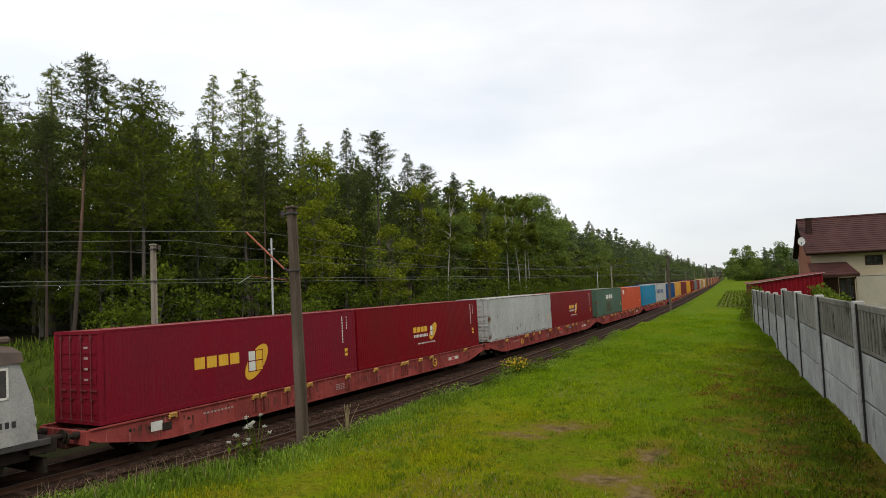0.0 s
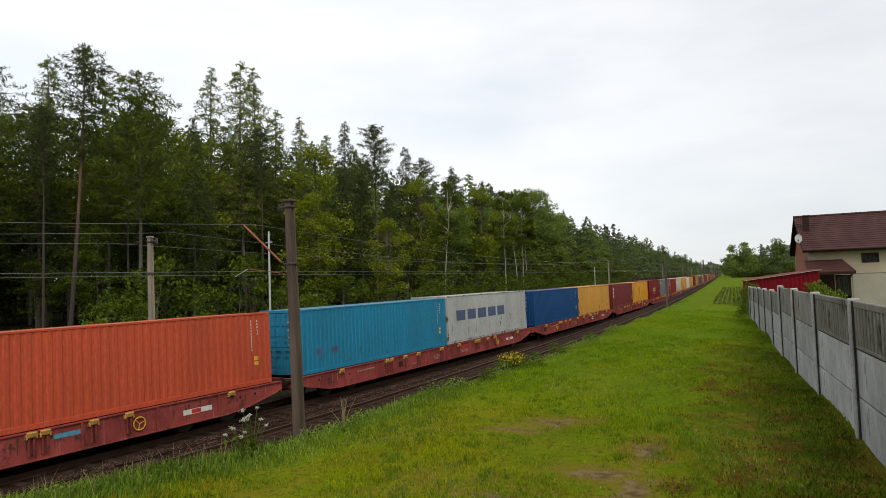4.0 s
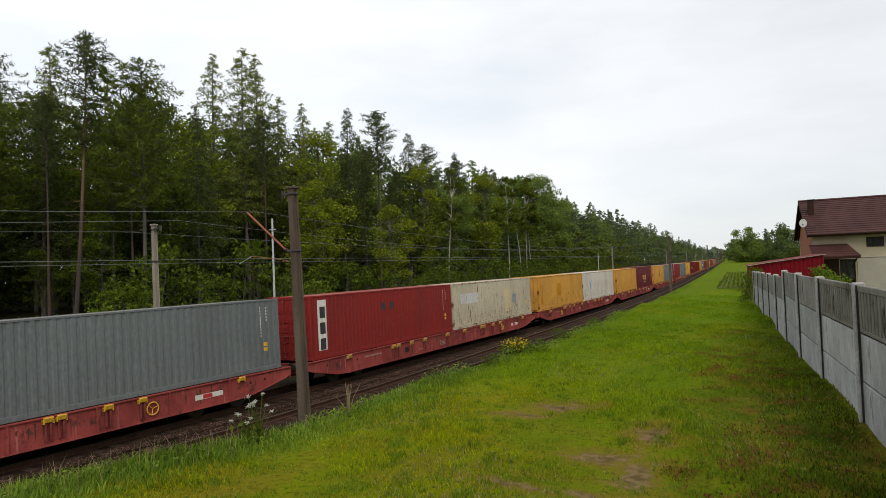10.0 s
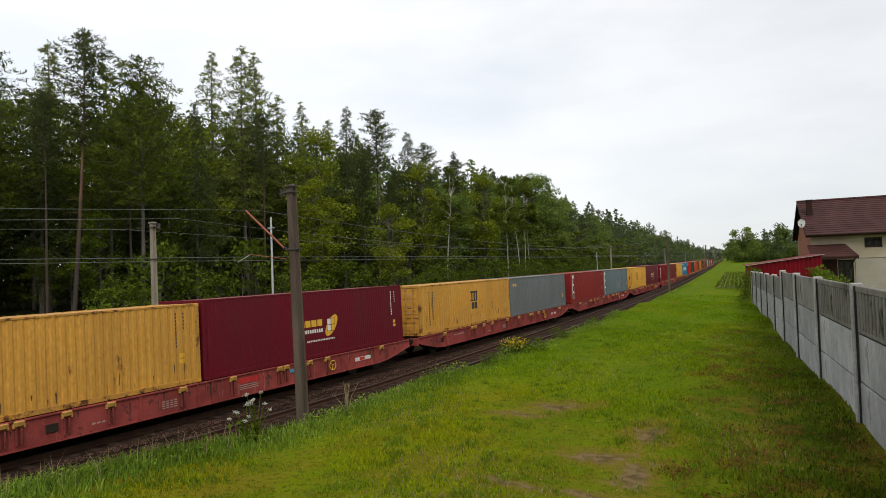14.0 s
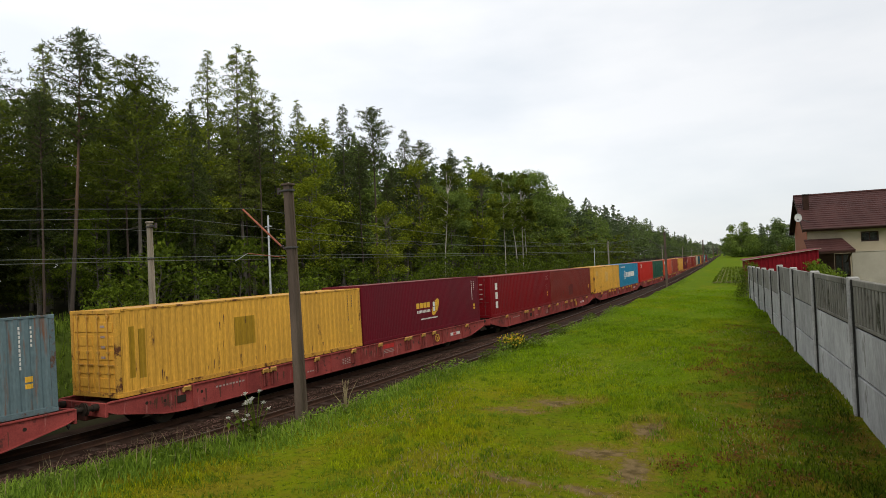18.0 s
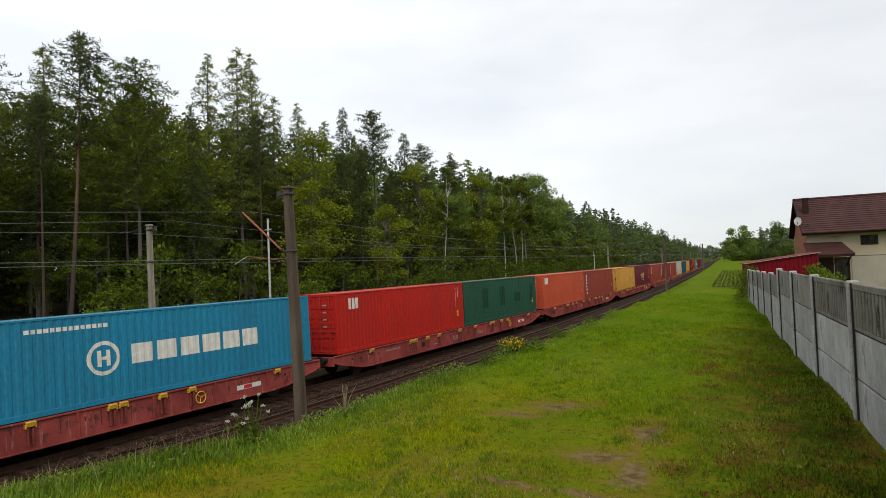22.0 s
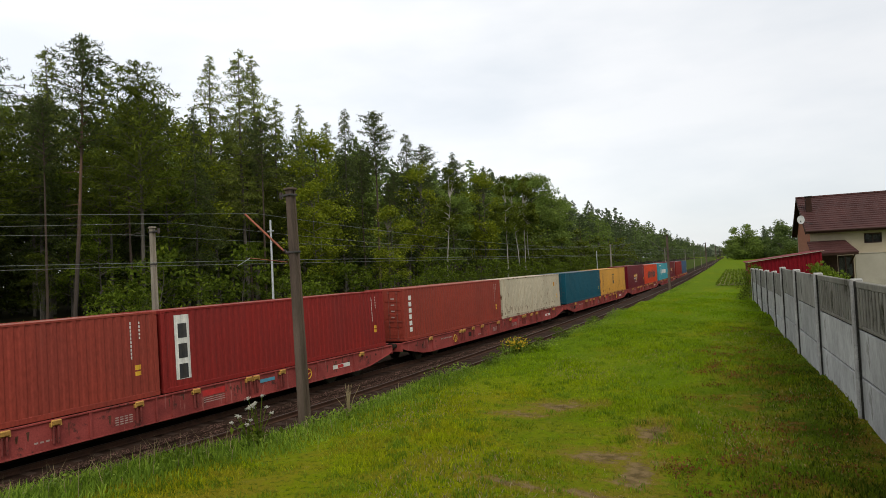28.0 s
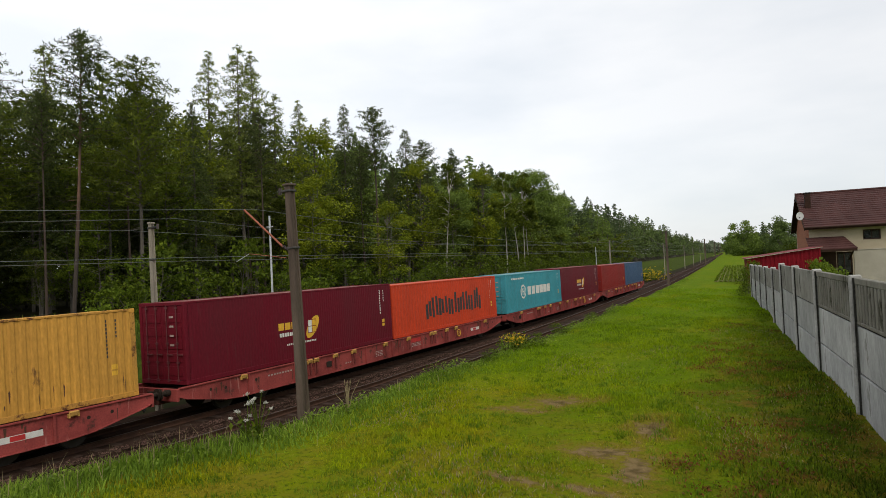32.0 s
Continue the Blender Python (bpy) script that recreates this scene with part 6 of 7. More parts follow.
    # the edge as it runs off into the distance, several trees deep
    for n, low in ((-20, 13.5), (-24, 17.5), (-29, 19.0), (-35, 20.0)):
        y = 84.0 - n * 0.3
        while y < 1000:
            kind = rng.choice(["larch", "beech", "spruce", "spruce", "larch", "pine"] if n > -25 or rng.random() < 0.6 else ["beech"])
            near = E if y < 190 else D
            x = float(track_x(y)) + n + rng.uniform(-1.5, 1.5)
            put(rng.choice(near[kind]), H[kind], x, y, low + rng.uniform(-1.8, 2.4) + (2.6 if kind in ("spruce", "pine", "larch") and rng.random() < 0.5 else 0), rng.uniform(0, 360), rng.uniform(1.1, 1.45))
            if n > -25:
                put(rng.choice(near["young"]), 11.5, x + 3.2, y + 2, rng.uniform(7, 11.5), rng.uniform(0, 360), 1.5)
            y += rng.uniform(4.2, 6.8) * (y / 115)
    # wood on the other side of the line, beyond the field
    R = [broadleaf("field_maple_tree", 10, 0.4, 3.7, 4200, 0.25, 41, M["bark_grey"], M["leaf_crown"], 44, "rounded fresh green tree at the field's end", stem=0.1),
         broadleaf("field_maple_tree", 10, 0.4, 3.4, 4200, 0.25, 42, M["bark_grey"], M["leaf_far"], 44, "rounded green tree of the wood across the field", stem=0.1)]
    for i in range(64):
        y = rng.uniform(205, 262)
        x = 2.4 + 34 * (i / 64) + rng.uniform(-1, 1) + (y - 205) * 0.03
        if x > 10:
            put(D["spruce"][0], 21, x, y, rng.uniform(12.0, 14.5), rng.uniform(0, 360), 1.5)
        else:
            put(R[0] if x < 9 else R[i % 2], 10, x, y, rng.uniform(8.4, 10.4), rng.uniform(0, 360), rng.uniform(0.95, 1.25))
    for k, p in enumerate(R):
        p.matrix_basis = pose(4.5 + 9 * k, 200, float(ground_z(4.5 + 9 * k, 200)) - 0.1)
    for i in range(34):
        y = rng.uniform(480, 900)
        put(rng.choice(D["beech"] + D["spruce"]), 20, rng.uniform(4, 26) + (y - 480) * 0.02, y, rng.uniform(11, 16), rng.uniform(0, 360), 2.2)
    # scrub and trees along the path on the meadow's side, out to the end of the view
    y = 265.0
    while y < 900:
        for off in (9.5, 14.0, 20.0):
            kind = rng.choice(["young", "beech", "young", "spruce"])
            put(rng.choice(D[kind]), H[kind], float(track_x(y)) + off + rng.uniform(-1, 1.5), y + rng.uniform(-4, 4), (5.5 if off < 10 else 9.5) + rng.uniform(-1, 2.5), rng.uniform(0, 360), 1.5)
        y += 8.0 * y / 265
    # pale slim birches in the edge
    birch = broadleaf("birch_tree", 15, 7.5, 2.0, 5200, 0.12, 61, M["bark_birch"], M["leaf_oak"], 16, "slim birch with a pale stem in the forest edge", stem=0.075)
    for k, (x, y, top) in enumerate(BIRCHES):
        m = pose(x, y, float(ground_z(x, y)) - 0.1, 0, (-3, 2, 5)[k % 3], 77 * k) @ Matrix.Diagonal((top / 15, top / 15, top / 15, 1))
        if k:
            copy_thing(birch, m)
        else:
            birch.matrix_basis = m
    # prototypes stand in the wood themselves
    y = 10.0
    for kind, protos in [*P.items(), *B.items(), *E.items(), *D.items()]:
        for p in protos:
            x = float(track_x(y)) - 36
            p.matrix_basis = pose(x, y, float(ground_z(x, y)) - 0.1)
            y += 3.3


build_forest()


def build_far_woods():
    """Deep wood behind the edge: a loose mass of foliage and stems."""
    rng = np.random.default_rng(77)
    k = 40000
    y = -45 + 465 * rng.random(k) ** 1.35
    depth = rng.uniform(0, 24, k)
    x = track_x(y) - 53 - depth
    lump = 15.0 + 2.5 * np.sin(y * 0.21) + 1.8 * np.sin(y * 0.53 + 1)
    z = 2.8 + rng.random(k) ** 1.3 * lump
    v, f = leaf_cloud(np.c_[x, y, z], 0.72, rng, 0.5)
    tagged(new("deep_wood", mesh_of("deep_wood", v.tolist(), f.tolist(), M["leaf_deep_shade"])), "deep green mixed wood darkened for shade behind the forest edge", "woods", kind="stuff")
    # undergrowth that closes the wood near the ground
    k = 16000
    y = -40 + 190 * rng.random(k)
    x = track_x(y) - 44 - rng.uniform(0, 12, k)
    z = 2.8 + rng.random(k) * (5.5 + 1.5 * np.sin(y * 0.4) + np.sin(y * 0.9 + 2))
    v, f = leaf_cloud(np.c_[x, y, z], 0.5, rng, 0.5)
    tagged(new("undergrowth", mesh_of("undergrowth", v.tolist(), f.tolist(), M["leaf_deep_shade"])), "green undergrowth darkened for shade deep in the wood", "undergrowth", kind="stuff")
    # end of the view: woods on the horizon
    k = 26000
    y = rng.uniform(900, 1400, k)
    x = rng.uniform(-90, 110, k)
    keep = (np.abs(x + 7) > 9) | (y > 1200)
    x, y = x[keep], y[keep]
    z = 2.8 + rng.random(len(x)) ** 0.7 * (17 + 4 * np.sin(x * 0.05) + 2 * np.sin(x * 0.31))
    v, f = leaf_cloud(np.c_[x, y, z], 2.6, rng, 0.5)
    tagged(new("distant_wood", mesh_of("distant_wood", v.tolist(), f.tolist(), M["leaf_horizon"])), "distant woods in haze-pale green along the horizon", "woods", kind="stuff")
    # thicket at the foot of the wood across the field
    k = 9000
    x = rng.uniform(2, 60, k)
    y = 212 + rng.uniform(0, 6, k) + 0.1 * x
    z = 3.0 + rng.random(k) * (3.4 + 1.2 * np.sin(x * 0.8) + 0.8 * np.sin(x * 2.3))
    v, f = leaf_cloud(np.c_[x, y, z], 0.3, rng, 0.5)
    tagged(new("thicket", mesh_of("thicket", v.tolist(), f.tolist(), M["leaf_oak"])), "green thicket at the foot of the wood", "thicket", kind="stuff")


build_far_woods()


def build_bushes():
    rng = random.Random(5)
    protos = [broadleaf("bush", 2.2, 0.15, 1.25, 900, 0.085, 21, M["bark_grey"], M["leaf_bush"], 18, "leafy green bush on the railway bank", "bush", "bushes", 0.1),
              broadleaf("bush", 1.8, 0.1, 1.4, 900, 0.09, 22, M["bark_grey"], M["leaf_bright"], 16, "light green bush on the railway bank", "bush", "bushes", 0.1)]
    y = 4.0
    while y < 130:
        for n in (-9.5, -12.5, -15.5):
            if rng.random() < (0.22 if y < 24 else 0.75):
                x = float(track_x(y)) + n + rng.uniform(-1.2, 1.2)
                yy = y + rng.uniform(-1, 1)
                z = float(ground_z(x, yy)) - 0.05
                f = rng.uniform(0.6, 1.25) * (0.75 if n > -10 else 1.1) * (1.0 if y < 22 else 1.2)
                copy_thing(rng.choice(protos if y < 36 else protos[:1]), pose(x, yy, z, 0, 0, rng.uniform(0, 360)) @ Matrix.Diagonal((f, f, f * rng.uniform(0.8, 1.2), 1)))
        y += rng.uniform(1.6, 2.8) * (1 + y / 90)
    # bushes by the fence's end and behind the fence
    for x, y, f in ((0.74, 27.2, 0.36), (0.95, 28.2, 0.42), (1.05, 29.5, 0.42)):
        copy_thing(protos[0], pose(x, y, float(ground_z(x, y)) - 0.05, 0, 0, x * 90) @ Matrix.Diagonal((f, f, f * 1.25, 1)))
    for x, y, f in ((2.75, 24.0, 0.50), (3.05, 24.6, 0.42)):
        copy_thing(protos[1], pose(x, y, float(ground_z(x, y)) - 0.05, 0, 0, x * 70) @ Matrix.Diagonal((f, f, f * 1.5, 1)))["label"] = "pale green garden shrub behind the fence"
    for x, y, f in ((-3.72, 14.7, 0.15), (-3.55, 12.4, 0.12), (-3.45, 17.6, 0.12), (-3.9, 10.6, 0.10)):
        copy_thing(protos[0], pose(x, y, float(ground_z(x, y)) - 0.03, 0, 0, y * 50) @ Matrix.Diagonal((f * 1.3, f * 1.3, f, 1)))["label"] = "low leafy clump on the brow of the cutting"
    for p, y in zip(protos, (12.0, 25.0)):
        x = float(track_x(y)) - 13.5
        p.matrix_basis = pose(x, y, float(ground_z(x, y)) - 0.05)


build_bushes()

# ---------------------------------------------------------------- concrete panel fence
def build_fence():
    ys = [-4.2, -1.8, 0.65, 3.05, 5.45, 7.83, 10.24, 12.55, 14.95, 17.1, 19.4, 21.75, 24.1, 26.5]
    posts = [(float(np.interp(y, [-3.3, 6.25, 8.6, 10.95, 13.4, 15.85, 18.15, 20.4, 22.6, 24.6, 26.6], [1.63, 1.27, 1.19, 1.12, 1.06, 1.03, 0.985, 0.945, 0.905, 0.87, 0.835])), y) for y in ys]
    root = tagged(empty("concrete_fence", pose(1.27, 6.25, TERRACE)), "weathered grey precast concrete panel fence along the meadow", "fence")
    inv = root.matrix_basis.inverted()

    def post_mesh(h):
        bm = bmesh.new()
        add_box(bm, -0.055, 0.06, -0.045, 0.045, -0.4, h - 0.004, 0.012)
        return to_mesh("post", bm, M["concrete_post"])

    def gap_mesh(h):
        """Dark strip that stands for the shade in the joint beside a post."""
        bm = box(-0.03, -0.012, -0.062, -0.045, -0.2, h - 0.03)
        return to_mesh("joint", bm, M["shade_joint"])

    def plain(w, h, mat="concrete"):
        bm = box(-0.018, 0.018, 0.008, w - 0.008, 0.009, h - 0.009, 0.006)
        return to_mesh("panel", bm, M[mat])

    def ribbed(w, h):
        """Top panel with upright grooves between a head and a foot rail."""
        bm = bmesh.new()
        add_box(bm, -0.004, 0.02, 0.008, w - 0.008, 0.01, h - 0.01)
        add_box(bm, -0.022, 0.03, 0.0, w, h - 0.07, h, 0.008)
        add_box(bm, -0.018, 0.02, 0.008, w - 0.008, 0.012, 0.05, 0.006)
        k = int(w / 0.125)
        for i in range(k):
            y = (i + 0.2) * w / k
            add_box(bm, -0.018, 0.0, y, y + 0.075, 0.05, h - 0.07, 0.006)
        return to_mesh("panel", bm, M["concrete_mossy"])

    for i, (x, y) in enumerate(posts):
        top = 4.585 if y < 15.5 else 4.44 - 0.012 * (y - 18)
        piece("post", cached(("post", round(top - TERRACE, 2)), lambda: post_mesh(top - TERRACE)), root, "square concrete fence post", inv @ pose(x, y, TERRACE))
        piece("joint", cached(("gap", round(top - TERRACE, 2)), lambda: gap_mesh(top - TERRACE)), root, "dark strip for the shade in the joint beside the post", inv @ pose(x, y, TERRACE))
        if i + 1 == len(posts):
            break
        x1, y1 = posts[i + 1]
        top2 = 4.585 if y1 < 15.5 else 4.44 - 0.012 * (y1 - 18)
        base = min(top, top2) - 1.50 - 0.03
        h = math.atan2(x1 - x, y1 - y)
        w = math.hypot(x1 - x, y1 - y) - 0.1
        # backing strip paints the shade of the panel joints dark
        joint = cached(("joint", round(w, 1)), lambda: to_mesh("joint", box(0.0, 0.022, -0.012, w + 0.012, 0.03, 1.47), M["shade_joint"]))
        piece("joint", joint, root, "dark backing for the shade in the joints between the panels", inv @ pose(x, y, base, 0, 0, -math.degrees(h)) @ pose(0.012, 0.05, 0))
        for k in range(3):
            grooved = k == 2 and y < 9.0
            me = cached(("pan", grooved, k == 2, round(w, 1)), lambda: ribbed(w, 0.5) if grooved else plain(w, 0.5, "concrete_top" if k == 2 else "concrete"))
            piece("panel", me, root, "upper concrete panel with upright grooves" if grooved else "", inv @ pose(x, y, base + 0.5 * k, 0, 0, -math.degrees(h)) @ pose(0.006 + 0.004 * (k % 2), 0.05, 0))


build_fence()


# ---------------------------------------------------------------- house behind the fence
def build_house():
    root = tagged(empty("house", pose(5.0, 50, TERRACE)), "cream plastered house with a brown metal tile roof", "house")
    inv = pose(0.32, 0, 0) @ root.matrix_basis.inverted()
    g = TERRACE - 1.3

    def add(name, bm, mat, label="", parent=None):
        ob = part(name, bm, mat, parent or root, label)
        ob.matrix_basis = inv if parent is None else Matrix.Identity(4)
        return ob

    x0, x1, y0, y1, ez = 4.95, 16.0, 50.0, 58.4, 6.15
    # front wall with openings: built from strips round them
    bm = bmesh.new()
    win = (8.07, 9.08, 5.20, 5.87)
    dr = (6.5, 7.4, 3.0, 4.45)
    add_box(bm, x0, dr[0], y0, y0 + 0.3, g, ez)
    add_box(bm, dr[0], dr[1], y0, y0 + 0.3, dr[3], ez)
    add_box(bm, dr[1], win[0], y0, y0 + 0.3, g, ez)
    add_box(bm, win[0], win[1], y0, y0 + 0.3, g, win[2])
    add_box(bm, win[0], win[1], y0, y0 + 0.3, win[3], ez)
    add_box(bm, win[1], x1, y0, y0 + 0.3, g, ez)
    add("wall_front", bm, M["plaster"], "cream plastered front wall")
    add("wall_plinth", box(7.5, x1, y0 - 0.06, y0 - 0.003, g, 4.52), M["plaster_low"], "pale grey lower wall facing")
    add("ledge", box(7.48, x1, y0 - 0.1, y0 - 0.002, 4.52, 4.57, 0.01), M["plaster_low"])
    add("wall_back", box(x0, x1, y1 - 0.3, y1, g, ez), M["plaster"])
    for x in (x0, x1 - 0.3):
        bm = bmesh.new()
        v = [bm.verts.new(p) for p in ((x, y0 + 0.3, g), (x, y1 - 0.3, g), (x, y1 - 0.3, ez), (x, (y0 + y1) / 2, 8.75), (x, y0 + 0.3, ez))]
        w = [bm.verts.new(p.co + Vector((0.3, 0, 0))) for p in v]
        bm.faces.new(v[::-1])
        bm.faces.new(w)
        for i in range(5):
            bm.faces.new((v[i], v[(i + 1) % 5], w[(i + 1) % 5], w[i]))
        gable = add("wall_gable", bm, M["brick"], "orange brick gable wall")
        if x == x0:
            brick_me = to_mesh("brick", box(-0.012, 0.0, 0.0, 0.24, 0.0, 0.065), M["brick"])
            n = 0
            for r in range(48):
                z = 4.3 + r * 0.077
                for c in range(6):
                    y = y0 + 0.02 + c * 0.252 + (0.126 if r % 2 else 0)
                    if z < ez + (y - y0) * 0.55:
                        piece("brick", brick_me, gable, m=pose(x - 0.001, y, z))
    # roof slopes with tile courses
    ridge_y, ridge_z = 54.2, 8.82
    for side in (0, 1):
        ya, za = (y0 - 0.62, 6.18) if side == 0 else (y1 + 0.62, 6.18)
        bm = bmesh.new()
        n = 17
        xa, xb = 4.62, 16.4
        prof = [(ya, za - 0.05)]
        for i in range(n):
            for t, up in ((i / n, 0.035), ((i + 1) / n, 0.0)):
                prof.append((ya + (ridge_y - ya) * t, za + (ridge_z - za) * t + up))
        rows = [(bm.verts.new((xa, y, z)), bm.verts.new((xb, y, z))) for y, z in prof]
        for p, q in zip(rows, rows[1:]):
            bm.faces.new((p[0], p[1], q[1], q[0]) if side == 0 else (q[0], q[1], p[1], p[0]))
        add("roof_slope", bm, M["roof_tile"], "brown metal tile roof slope in courses")
        bm = bmesh.new()
        add_box(bm, xa, xb, ya - 0.03, ya + 0.03, za - 0.16, za + 0.0)
        add("fascia", bm, M["brown_wood"], "dark brown eaves board")
        bm = tube([(xa, ya - 0.08, za - 0.02), (xb, ya - 0.08, za - 0.02)], 0.06)
        add("gutter", bm, M["brown_wood"], "dark gutter")
        bm = bmesh.new()
        v = [bm.verts.new(q) for q in ((xa - 0.01, ya, za - 0.2), (xa - 0.01, ridge_y, ridge_z - 0.2), (xa - 0.01, ridge_y, ridge_z + 0.03), (xa - 0.01, ya, za + 0.03))]
        w = [bm.verts.new(p.co + Vector((0.04, 0, 0))) for p in v]
        bm.faces.new(v)
        bm.faces.new(w[::-1])
        for i in range(4):
            bm.faces.new((v[i], v[(i + 1) % 4], w[(i + 1) % 4], w[i]))
        add("verge_board", bm, M["brown_wood"], "dark verge board")
        bm = bmesh.new()
        v = [bm.verts.new(q) for q in ((xa + 0.02, ya, za - 0.06), (xb, ya, za - 0.06), (xb, ridge_y, ridge_z - 0.06), (xa + 0.02, ridge_y, ridge_z - 0.06))]
        bm.faces.new(v)
        add("soffit", bm, M["brown_wood"], "dark wooden underside")
    add("ridge_cap", tube([(4.6, ridge_y, ridge_z + 0.02), (16.4, ridge_y, ridge_z + 0.02)], 0.09), M["roof_tile"])
    add("chimney", box(5.02, 5.39, 52.0, 52.5, 7.2, 8.72, 0.02), M["brown_wood"], "dark clad chimney")
    add("chimney_cap", box(4.97, 5.44, 51.95, 52.55, 8.72, 8.78, 0.01), M["dark_metal"])
    # porch roof
    bm = bmesh.new()
    prof = [(0.0, -0.04)] + [q for i in range(6) for q in ((i / 6, 0.03), ((i + 1) / 6, 0.0))]
    rows = [(bm.verts.new((4.72, 48.0 + 2.0 * t, 4.68 + 0.82 * t + up)), bm.verts.new((7.42 - 0.45 * t, 48.0 + 2.0 * t, 4.68 + 0.82 * t + up))) for t, up in prof]
    for p, q in zip(rows, rows[1:]):
        bm.faces.new((p[0], p[1], q[1], q[0]))
    add("porch_roof", bm, M["roof_tile"], "brown metal tile porch roof")
    add("porch_beam", box(4.72, 7.4, 48.02, 48.14, 4.50, 4.64), M["brown_wood"])
    # dark panel added in place of the shade under the porch roof
    add("porch_wall", box(4.97, 6.45, 49.9, 49.997, g, 5.2), M["brown_wood"], "dark brown panel standing for the shade under the porch")
    for x in (4.9, 7.2):
        add("porch_bracket", tube([(x, 49.99, 3.9), (x, 48.1, 4.52)], 0.05, 6), M["brown_wood"], "slanting wooden porch bracket")
    # window and glazed door
    for name, (a, b, c, d) in (("window", win), ("glazed_door", dr)):
        fr = bmesh.new()
        t = 0.07
        for q in ((a, a + t, c, d), (b - t, b, c, d), (a + t, b - t, c, c + t), (a + t, b - t, d - t, d), ((a + b) / 2 - 0.03, (a + b) / 2 + 0.03, c + t, d - t)):
            add_box(fr, q[0], q[1], y0 + 0.08, y0 + 0.15, q[2], q[3])
        w = add(name, fr, M["brown_wood"], "dark brown framed " + name.replace("_", " "))
        for s in (0, 1):
            xa = a + t if s == 0 else (a + b) / 2 + 0.03
            xb = (a + b) / 2 - 0.03 if s == 0 else b - t
            add("pane", box(xa, xb, y0 + 0.11, y0 + 0.12, c + t, d - t), M["glass"], "", w)
            add("curtain", box(xa + 0.03, xb - 0.12, y0 + 0.3, y0 + 0.31, c + t + (d - c) * 0.3, d - t - 0.05), M["lace"], "pale lace curtain", w)
        # dark board added in place of the unlit room
        add("room_back", box(a - 0.4, b + 0.4, y0 + 0.9, y0 + 0.95, c - 0.4, d + 0.1), M["brown_wood"], "dark board standing for the unlit room behind the glass", w)
    dish = tagged(empty("satellite_dish", pose(4.72, 49.3, 7.0, 0, 0, -8)), "pale grey satellite dish on the house's gable", "satellite dish")
    bm = bmesh.new()
    rings = []
    for r, d in ((0.04, 0.035), (0.11, 0.028), (0.18, 0.012), (0.22, 0.0), (0.225, 0.010), (0.12, 0.04), (0.03, 0.05)):
        rings.append([bm.verts.new((r * math.cos(a), d, 1.3 * r * math.sin(a))) for a in (math.tau * k / 20 for k in range(20))])
    for p, q in zip(rings, rings[1:]):
        for k in range(20):
            bm.faces.new((p[k], p[(k + 1) % 20], q[(k + 1) % 20], q[k]))
    bm.faces.new(rings[0])
    bm.faces.new(rings[-1][::-1])
    part("reflector", bm, M["dish"], dish)
    part("arm", tube([(0, 0.02, -0.22), (0, -0.36, -0.12)], 0.015, 6), M["dark_metal"], dish)
    part("receiver", box(-0.04, 0.04, -0.42, -0.34, -0.15, -0.07, 0.01), M["dark_metal"], dish)
    part("bracket", tube([(0, 0.05, 0), (0.1, 0.5, -0.1), (0.65, 1.05, -0.3)], 0.02, 6), M["dark_metal"], dish)


build_house()


def build_shed():
    """Low red sheet-metal outbuilding with a sloping top edge."""
    root = tagged(empty("red_shed", pose(0.95, 36, TERRACE)), "low dark red sheet-metal shed with a pale roof edge", "shed")
    x0, x1, z0, z1 = 0.0, 3.3, 4.40 - TERRACE, 4.83 - TERRACE
    bm = bmesh.new()
    n = 17
    for i in range(n):
        a, b = x0 + (x1 - x0) * i / n, x0 + (x1 - x0) * (i + 1) / n
        for q0, q1, d0, d1 in ((0, 0.45, 0, 0), (0.45, 0.55, 0, 0.03), (0.55, 0.9, 0.03, 0.03), (0.9, 1, 0.03, 0)):
            xa, xb = a + (b - a) * q0, a + (b - a) * q1
            v = [bm.verts.new(p) for p in ((xa, -d0, -0.2), (xb, -d1, -0.2), (xb, -d1, z0 + (z1 - z0) * xb / x1), (xa, -d0, z0 + (z1 - z0) * xa / x1))]
            bm.faces.new(v)
    part("front_sheet", bm, M["red_sheet"], root)
    part("side_wall", box(x1 - 0.05, x1, 0.01, 5.0, -0.2, z1 - 0.02), M["red_sheet"], root)
    part("side_wall", box(x0, x0 + 0.05, 0.01, 5.0, -0.2, z0 - 0.02), M["red_sheet"], root)
    bm = bmesh.new()
    v = [bm.verts.new(p) for p in ((x0 - 0.12, -0.12, z0), (x1 + 0.1, -0.12, z1 + 0.012), (x1 + 0.1, 5.1, z1 + 0.012), (x0 - 0.12, 5.1, z0))]
    w = [bm.verts.new(p.co + Vector((0, 0, 0.035))) for p in v]
    bm.faces.new(v[::-1])
    bm.faces.new(w)
    for i in range(4):
        bm.faces.new((v[i], v[(i + 1) % 4], w[(i + 1) % 4], w[i]))
    part("roof", bm, M["red_sheet"], root, "dark red sheet roof")
    bm = bmesh.new()
    v = [bm.verts.new(p) for p in ((x0 - 0.12, -0.135, z0), (x1 + 0.1, -0.135, z1 + 0.012), (x1 + 0.1, -0.135, z1 + 0.037), (x0 - 0.12, -0.135, z0 + 0.025))]
    w = [bm.verts.new(p.co + Vector((0, 0.012, 0))) for p in v]
    bm.faces.new(v)
    bm.faces.new(w[::-1])
    for i in range(4):
        bm.faces.new((v[i], w[i], w[(i + 1) % 4], v[(i + 1) % 4]))
    part("edge_strip", bm, M["plaster_low"], root, "pale metal roof edge strip")


build_shed()


